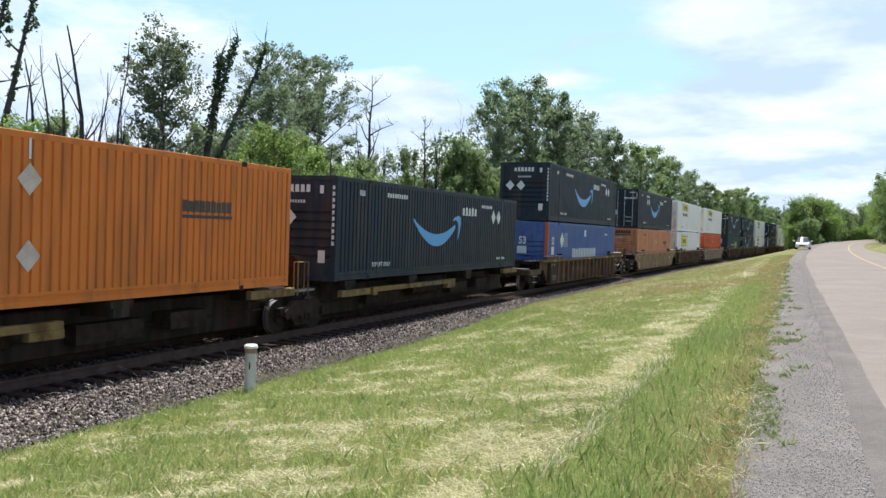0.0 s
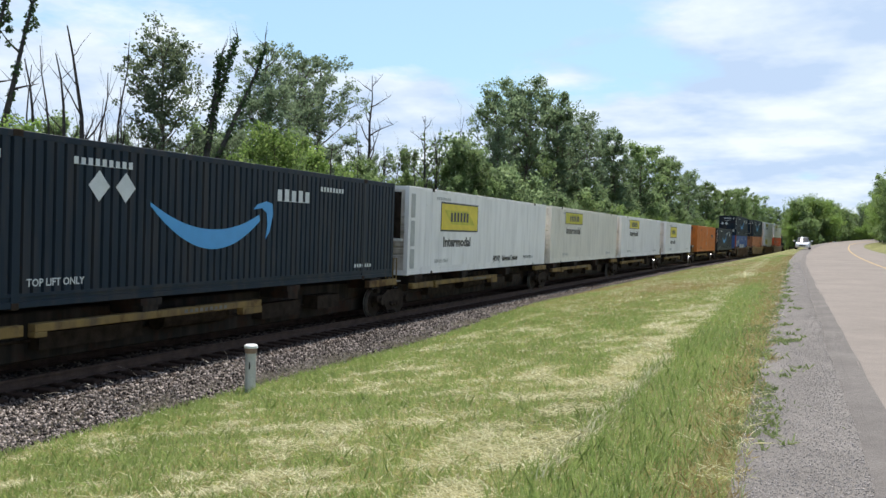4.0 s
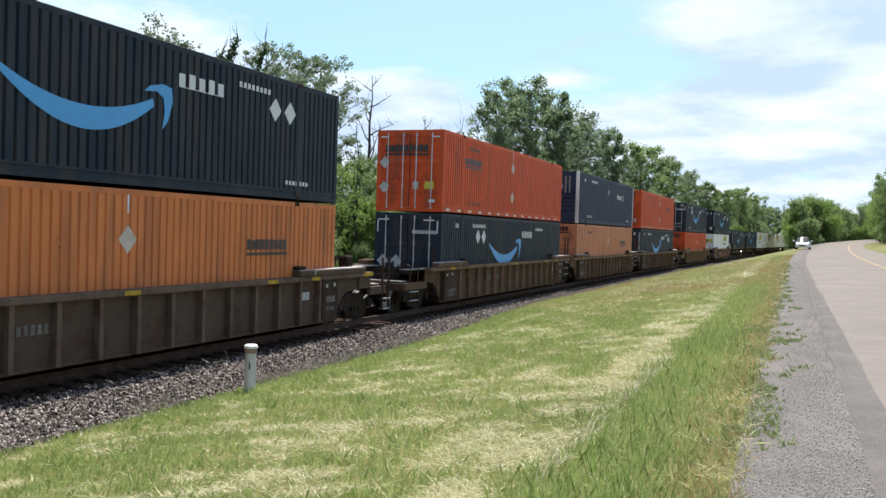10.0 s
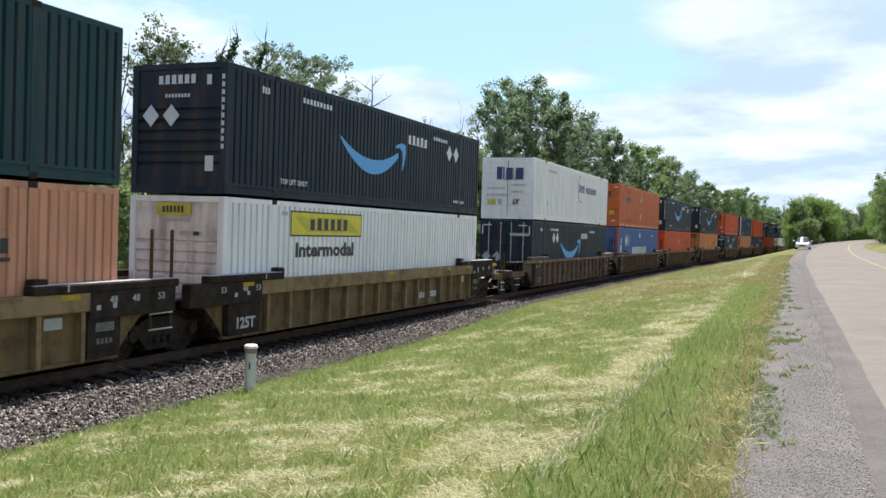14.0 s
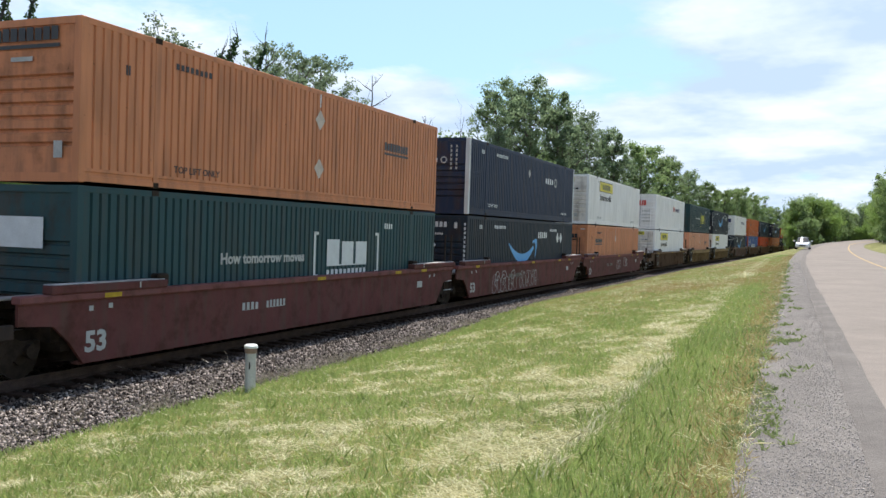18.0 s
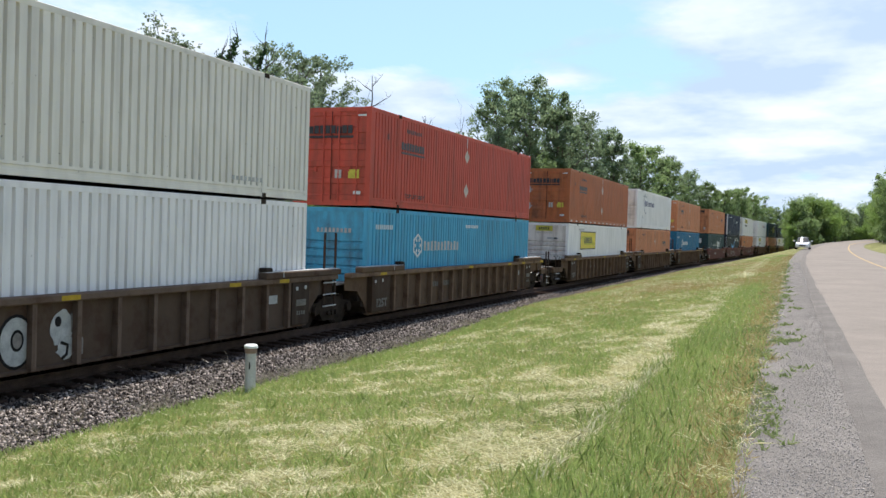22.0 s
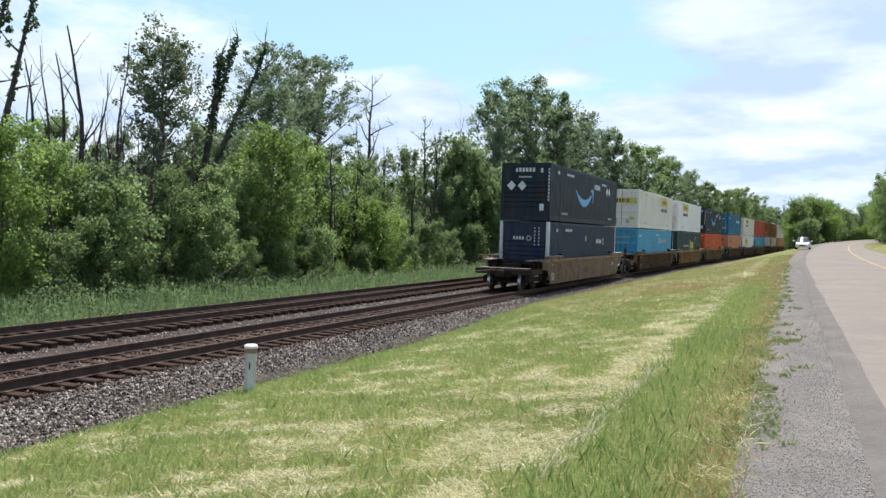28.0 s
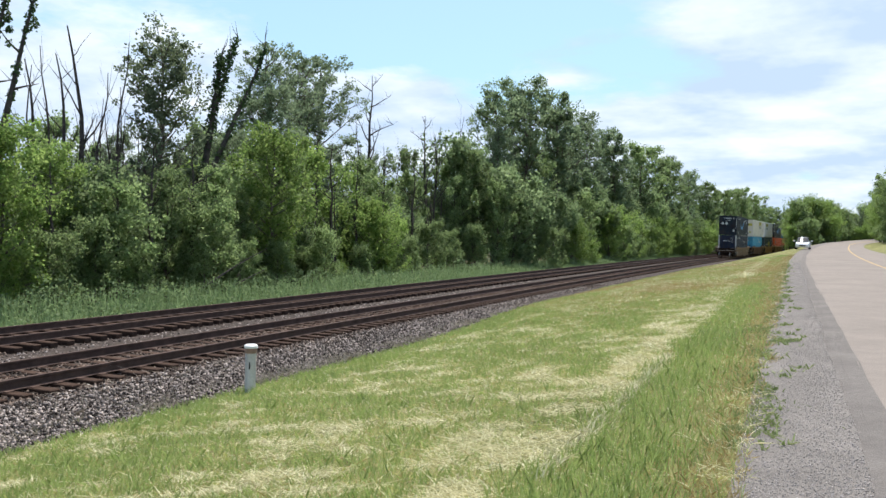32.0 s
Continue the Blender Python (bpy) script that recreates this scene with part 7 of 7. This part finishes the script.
for i in range(7000):
    y = 8.0 + 70 * grnd.random() ** 1.9
    x = road_left(y) - 1.15 + abs(grnd.gauss(0, 0.30)) - 0.25
    if noise.noise((x * 2.5, y * 1.3, 7.0)) < 0.25:
        continue
    near = max(1.0, y / 9.0)
    shoulder.append((x, y, ground_z(x, y) - 0.01, grnd.uniform(0.02, 0.08), 0.013 * near ** 0.8, grnd.gauss(0, 0.06), grnd.gauss(0, 0.06)))
tufts("shoulder_weeds", shoulder, leaf_material("weed_dark", (0.13, 0.18, 0.06), (0.24, 0.28, 0.12), 0.35), "low green weeds along the gravel shoulder", "weeds")

# ---- line side and road details ----
M_TIE = mat("weathered_tie", (0.060, 0.038, 0.028), 0.9, var=0.45, scale=3, bump=0.6, bscale=25)
M_STONE = leaf_material("ballast_stone", (0.028, 0.023, 0.020), (0.48, 0.41, 0.365), 0.0, 0.03, 2.0)
M_WHITEP = mat("white_post_plastic", (0.72, 0.72, 0.70), 0.5, var=0.1, scale=6)


def stones(name, xyz, size, label, material):
    """Crushed stones: squat irregular octahedra."""
    rng = np.random.default_rng(len(xyz))
    c = np.asarray(xyz)
    n = len(c)
    shape = np.array([(1, 0, 0), (-1, 0, 0), (0, 1, 0), (0, -1, 0), (0, 0, 1), (0, 0, -1)], dtype=float)
    rx = rng.normal(size=(n, 3, 3))
    q = np.linalg.qr(rx)[0]
    v = shape[None] * rng.uniform(0.55, 1.25, (n, 6, 1)) * np.array(size * rng.uniform(0.5, 1.2, n))[:, None, None]
    v = np.einsum("nij,nkj->nki", q, v) + rng.normal(size=(n, 6, 3)) * size * 0.12 + c[:, None]
    tri = np.array([(0, 2, 4), (2, 1, 4), (1, 3, 4), (3, 0, 4), (2, 0, 5), (1, 2, 5), (3, 1, 5), (0, 3, 5)])
    idx = (tri[None] + 6 * np.arange(n)[:, None, None]).reshape(-1)
    me = bpy.data.meshes.new(name)
    me.vertices.add(6 * n)
    me.vertices.foreach_set("co", v.astype(np.float32).ravel())
    me.loops.add(len(idx))
    me.loops.foreach_set("vertex_index", idx.astype(np.int32))
    me.polygons.add(8 * n)
    me.polygons.foreach_set("loop_start", np.arange(0, 24 * n, 3, dtype=np.int32))
    me.materials.append(None)
    me.update(calc_edges=True)
    return tagged(put(name, me, material), label, "gravel", kind="stuff")


def bed_height(u, s):
    """Ballast surface at u metres right of the near track's centre."""
    t = toe(s) - xc(s)
    if u > 1.75:
        k = min(1.0, (u - 1.75) / max(0.3, t - 1.75))
        return -0.285 - 0.165 * k
    return -0.28


srnd = random.Random(31)
pts = []
for i in range(90000):
    s = 6.5 + 42 * srnd.random() ** 1.6
    t = toe(s) - xc(s)
    u = 1.35 + (t + 0.1 - 1.35) * srnd.random()
    if u < 1.35 + 0.6 * srnd.random():
        continue
    pts.append((xc(s) + u, s, bed_height(u, s) + srnd.uniform(-0.02, 0.035) * (1 if u < 1.5 else 1.6)))
for i in range(5000):
    s = 8 + 46 * srnd.random() ** 1.5
    pts.append((xc(s) + srnd.uniform(-3.1, -1.5), s, -0.285 + srnd.uniform(-0.015, 0.02)))
stones("ballast_stones", pts, 0.032, "loose grey crushed ballast stones", M_STONE)
# oily, rust-dusted stones in the tracks; beside them the dark tone paints the train's shadow
pts = []
for i in range(34000):
    s = 6.5 + 46 * srnd.random() ** 1.55
    u = srnd.choice((srnd.uniform(-1.5, -0.82), srnd.uniform(-0.7, 0.7), srnd.uniform(0.82, 1.95), srnd.uniform(0.82, 1.7), srnd.uniform(-5.1, -3.0)))
    inner = abs(u) < 0.72 or abs(u + TRACK_GAP) < 0.72
    pts.append((xc(s) + u, s, (-0.212 if inner else -0.283) + srnd.uniform(-0.015, 0.02)))
stones("track_stones", pts, 0.050, "oily brown-stained ballast stones between the rails, darkened beside them for the train's shadow", leaf_material("stained_shaded_stone", (0.016, 0.012, 0.010), (0.21, 0.16, 0.13), 0.0, 0.03, 1.6))
pts = []
for i in range(42000):
    s = 5.5 + 60 * srnd.random() ** 2.4
    x = road_left(s) - 1.2 * srnd.random() ** 1.8
    pts.append((x, s, ground_z(x, s) + 0.012))
stones("shoulder_stones", pts, 0.009, "loose grey chippings on the road shoulder", leaf_material("chipping", (0.15, 0.14, 0.13), (0.38, 0.35, 0.33), 0.0, 0.05))

shoulder_sheet = sheet("shoulder", [s for s in STATIONS if -150 <= s <= 230], lambda s: [road_left(s) - 1.22 + (0.16 * noise.noise((s * 0.7, 1.0, 0.0)) if i == 0 else 0.20 * i) for i in range(6)],
                       lambda x, s: ground_z(x, s) + 0.012, M_GRAVEL)
tagged(shoulder_sheet, "grey gravel road shoulder", "gravel", kind="structure")
M_EDGE = mat("broken_asphalt_edge", (0.158, 0.144, 0.132), 0.95, var=0.16, scale=1.2, bump=0.9, bscale=60)
edge_sheet = sheet("road_edge", [s for s in STATIONS if -150 <= s <= 230], lambda s: [road_left(s) - 0.30 + 0.09 * noise.noise((s * 0.3, 4.0, 0.0)), road_left(s) - 0.18, road_left(s) + 0.03 + 0.03 * noise.noise((s * 0.5, 7.0, 0.0))],
                   lambda x, s: (ground_z(x, s) + 0.017 if x < road_left(s) - 0.19 else road_z(s) - 0.002 if x < road_left(s) else road_z(s) + 0.0075), M_EDGE)
tagged(edge_sheet, "dark broken asphalt edge with grit", "road edge", kind="structure")
M_YLINE = mat("worn_yellow_line", (0.40, 0.29, 0.15), 0.8, var=0.3, scale=4)
line = sheet("road_line", [s for s in STATIONS if -60 <= s <= 300], lambda s: [road_left(s) + 4.02, road_left(s) + 4.16], lambda x, s: road_z(s) + 0.082, M_YLINE)
tagged(line, "worn yellow centre line on the road", "road marking", kind="structure")

tie_mesh = mesh("tie", lambda: soft_box(-1.3, 1.3, -0.115, 0.115, -0.36, -0.178, 0.015))
for lat in (0.0, -TRACK_GAP):
    s = 6.0
    while s < 72:
        m = on_track(s, lat) @ Matrix.Rotation(srnd.uniform(-0.015, 0.015), 4, "Z") @ Matrix.Translation((srnd.uniform(-0.05, 0.05), 0, srnd.uniform(-0.008, 0.006)))
        put("tie", tie_mesh, M_TIE, bed, m)
        s += 0.53
    rows = []
    while s < 260:
        rows.append(s)
        s += 0.53
    v, f = join(*[([on_track(q, lat) @ Vector(p) for p in boxes((-1.3, 1.3, -0.115, 0.115, -0.36, -0.178))[0]], BOX_FACES) for q in rows])
    me = bpy.data.meshes.new("far_ties")
    me.from_pydata(v, [], f)
    me.materials.append(None)
    me.update()
    put("far_ties", me, M_TIE, bed, None, "rows of weathered wooden ties", "stuff")
    rows = [6.0 + 0.53 * i for i in range(124)]
    v, f = join(*[([on_track(q, lat) @ Vector(p) for p in boxes((0.60, 0.90, -0.09, 0.09, -0.19, -0.168), (-0.90, -0.60, -0.09, 0.09, -0.19, -0.168))[0]], [tuple(k + j for j in g) for k in (0, 8) for g in BOX_FACES]) for q in rows])
    me = bpy.data.meshes.new("tie_plates")
    me.from_pydata(v, [], f)
    me.materials.append(None)
    me.update()
    put("tie_plates", me, M_RAIL, bed, None, "rusty steel tie plates", "stuff")

# white marker post at the foot of the ballast
px, ps = -8.95, 13.2
post = thing("marker_post", "white capped marker post with a brown band, in the ballast edge", "post")
post.matrix_basis = Matrix.Translation((px, ps, ground_z(px, ps) - 0.1)) @ Matrix.Rotation(radians(0.6), 4, "Y")
put("pipe", mesh("pipe", lambda: tube([(0, 0, 0), (0, 0, 0.84)], [0.098, 0.098], 20)), mat("grubby_white_pipe", (0.50, 0.49, 0.465), 0.6, var=0.4, scale=7, streak=True), post)
put("band", mesh("band", lambda: tube([(0, 0, 0.80), (0, 0, 0.89)], [0.108, 0.108], 20)), mat("brown_band", (0.30, 0.20, 0.15), 0.7, var=0.3, scale=9), post, None, "brown weathered band")
put("cap", mesh("cap", lambda: tube([(0, 0, 0.89), (0, 0, 0.93), (0, 0, 0.955)], [0.122, 0.122, 0.09], 20)), M_WHITEP, post, None, "white domed cap")
plate(post, Matrix.Translation((0.03, -0.099, 0.52)) @ Matrix(((1, 0, 0, 0), (0, 0, -1, 0), (0, 1, 0, 0), (0, 0, 0, 1))), 0.03, 0.13, TXT_K, "stencil")

# signal mast by the far bend
mast = thing("signal_mast", "dark railway signal mast with two heads", "signal")
mx_, ms_ = -0.4, 198.0
mast.matrix_basis = Matrix.Translation((mx_, ms_, ground_z(mx_, ms_) - 0.1))
put("pole", mesh("pole", lambda: tube([(0, 0, 0), (0, 0, 6.2)], [0.09, 0.07], 8)), DARK, mast)
for z in (3.6, 5.6):
    put("signal_head", mesh(("signal_head", z), lambda: join(disc(0.0, -0.15, z, 0.38, 0.04, 14, "y"), boxes((-0.18, 0.18, -0.1, 0.2, z - 0.4, z + 0.4)))), DARK, mast)
put("ladder", mesh("mast_ladder", lambda: boxes((0.22, 0.25, 0.1, 0.13, 0, 5.6), (0.5, 0.53, 0.1, 0.13, 0, 5.6), *[(0.22, 0.53, 0.1, 0.13, 0.3 * i + 0.2, 0.3 * i + 0.23) for i in range(18)])), DARK, mast)

# white car standing on the shoulder, nose towards the camera
M_CAR = mat("white_car_paint", (0.80, 0.80, 0.80), 0.15, var=0.03)
M_GLASS = mat("dark_car_glass", (0.02, 0.025, 0.03), 0.05, var=0.1)
M_LAMP = mat("headlamp_glass", (0.75, 0.77, 0.80), 0.08, 0.3, var=0.05)
car_x, car_s = 2.15, 118.0
auto = thing("car", "white car parked on the gravel shoulder", "car")
auto.matrix_basis = Matrix.Translation((car_x - 0.9, car_s, ground_z(car_x - 0.9, car_s) + 0.02)) @ Matrix.Rotation(radians(-3), 4, "Z")


def loft(sections):
    """Skin over cross-sections: rows of y, half width, z low, z high."""
    verts, faces = [], []
    for y, w, z0, z1 in sections:
        verts += [(-w, y, z0), (-w * 0.97, y, (z0 + z1) / 2), (-w * 0.86, y, z1), (w * 0.86, y, z1), (w * 0.97, y, (z0 + z1) / 2), (w, y, z0)]
    for i in range(len(sections) - 1):
        for j in range(6):
            a, b = i * 6 + j, i * 6 + (j + 1) % 6
            faces.append((a, b, b + 6, a + 6))
    faces += [(5, 4, 3, 2, 1, 0), tuple(range(len(verts) - 6, len(verts)))]
    return verts, faces


put("body", mesh("car_body", lambda: loft([(0, 0.70, 0.35, 0.62), (0.15, 0.84, 0.25, 0.74), (1.2, 0.90, 0.24, 0.92), (2.4, 0.92, 0.24, 0.98), (3.9, 0.90, 0.26, 1.0), (4.35, 0.82, 0.32, 0.95)])), M_CAR, auto)
put("cabin", mesh("car_cabin", lambda: loft([(1.35, 0.76, 0.90, 0.98), (2.05, 0.72, 0.92, 1.50), (3.2, 0.70, 0.92, 1.54), (4.1, 0.72, 0.92, 1.05)])), M_GLASS, auto, None, "dark glazed cabin")
put("car_roof", mesh("car_roof", lambda: soft_box(-0.62, 0.62, 2.05, 3.3, 1.48, 1.56, 0.03)), M_CAR, auto)


def windscreen():
    """A raked pane, bowed from side to side."""
    verts, faces = [], []
    for lift in (0.0, -0.02):
        for i in range(13):
            k = i / 6 - 1
            verts += [(0.68 * k, 1.14 + 0.16 * k * k, 0.985 + lift), (0.61 * k, 2.00 + 0.12 * k * k, 1.51 + lift)]
    for i in range(12):
        a = 2 * i
        faces += [(a, a + 2, a + 3, a + 1), (a + 26, a + 27, a + 29, a + 28)]
    return verts, faces


pane = put("windscreen", mesh("windscreen", windscreen), M_GLASS, auto, None, "dark curved windscreen")
for face in pane.data.polygons:
    face.use_smooth = True
for x in (-0.60, 0.60):
    put("headlamp", mesh("headlamp", lambda: soft_box(-0.17, 0.17, -0.02, 0.16, -0.07, 0.07, 0.03)), M_LAMP, auto, Matrix.Translation((x, 0.06, 0.62)), "clear headlamp")
    put("door_mirror", mesh("door_mirror", lambda: soft_box(-0.12, 0.12, -0.06, 0.06, -0.08, 0.08, 0.03)), M_CAR, auto, Matrix.Translation((x * 1.72, 1.75, 1.05)))
put("grille", mesh("grille", lambda: boxes((-0.38, 0.38, -0.012, 0.05, 0.40, 0.56))), RUBBER, auto)
put("number_plate", mesh("number_plate", lambda: boxes((-0.15, 0.15, -0.03, 0.0, 0.36, 0.44))), TXT_G, auto)
for x in (-0.80, 0.80):
    for y in (0.85, 3.5):
        w = put("wheel", mesh("car_tyre", lambda: disc(0, 0, 0, 0.33, 0.10, 18)), RUBBER, auto, Matrix.Translation((x, y, 0.32)))
        put("rim", mesh("car_rim", lambda: disc(0, 0, 0, 0.2, 0.11, 12)), STEEL, w)

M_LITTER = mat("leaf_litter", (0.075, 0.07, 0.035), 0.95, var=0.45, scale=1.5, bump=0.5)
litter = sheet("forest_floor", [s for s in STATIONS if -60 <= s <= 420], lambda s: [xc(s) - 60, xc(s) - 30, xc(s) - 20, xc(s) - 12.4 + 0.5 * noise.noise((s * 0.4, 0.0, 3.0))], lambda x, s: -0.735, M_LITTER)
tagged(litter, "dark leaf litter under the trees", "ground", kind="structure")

# fallen limbs in the thicket
for x, s, ln, az, up in [(-25.4, 31.5, 5.2, 0.9, 0.45), (-25.2, 33.0, 4.0, 1.3, 0.35), (-25.5, 44.5, 4.5, 1.2, 0.12), (-25.6, 35.5, 3.6, 2.2, 0.6)]:
    lp, lr = limb(random.Random(int(s * 7)), (0, 0, 0), (math.cos(az) * 0.5, math.sin(az), up), ln, 0.075, 6, 0.12, 0.0)
    v, f = tube(lp, lr, 6)
    me = bpy.data.meshes.new("fallen_branch")
    me.from_pydata([tuple(q) for q in v], [], f)
    me.materials.append(None)
    me.update()
    tagged(put("fallen_branch", me, BARK_D, None, Matrix.Translation((x, s, -0.78))), "pale bare fallen branch in the thicket", "branch")


def motions():
    """Every car and box of the train glides along the line at one steady speed."""
    for ob, s, z in TRAIN:
        walk(ob, [(t, on_track(s + SPEED * t) @ Matrix.Translation((0, 0, z))) for t in range(0, 33, 2)])


motions()
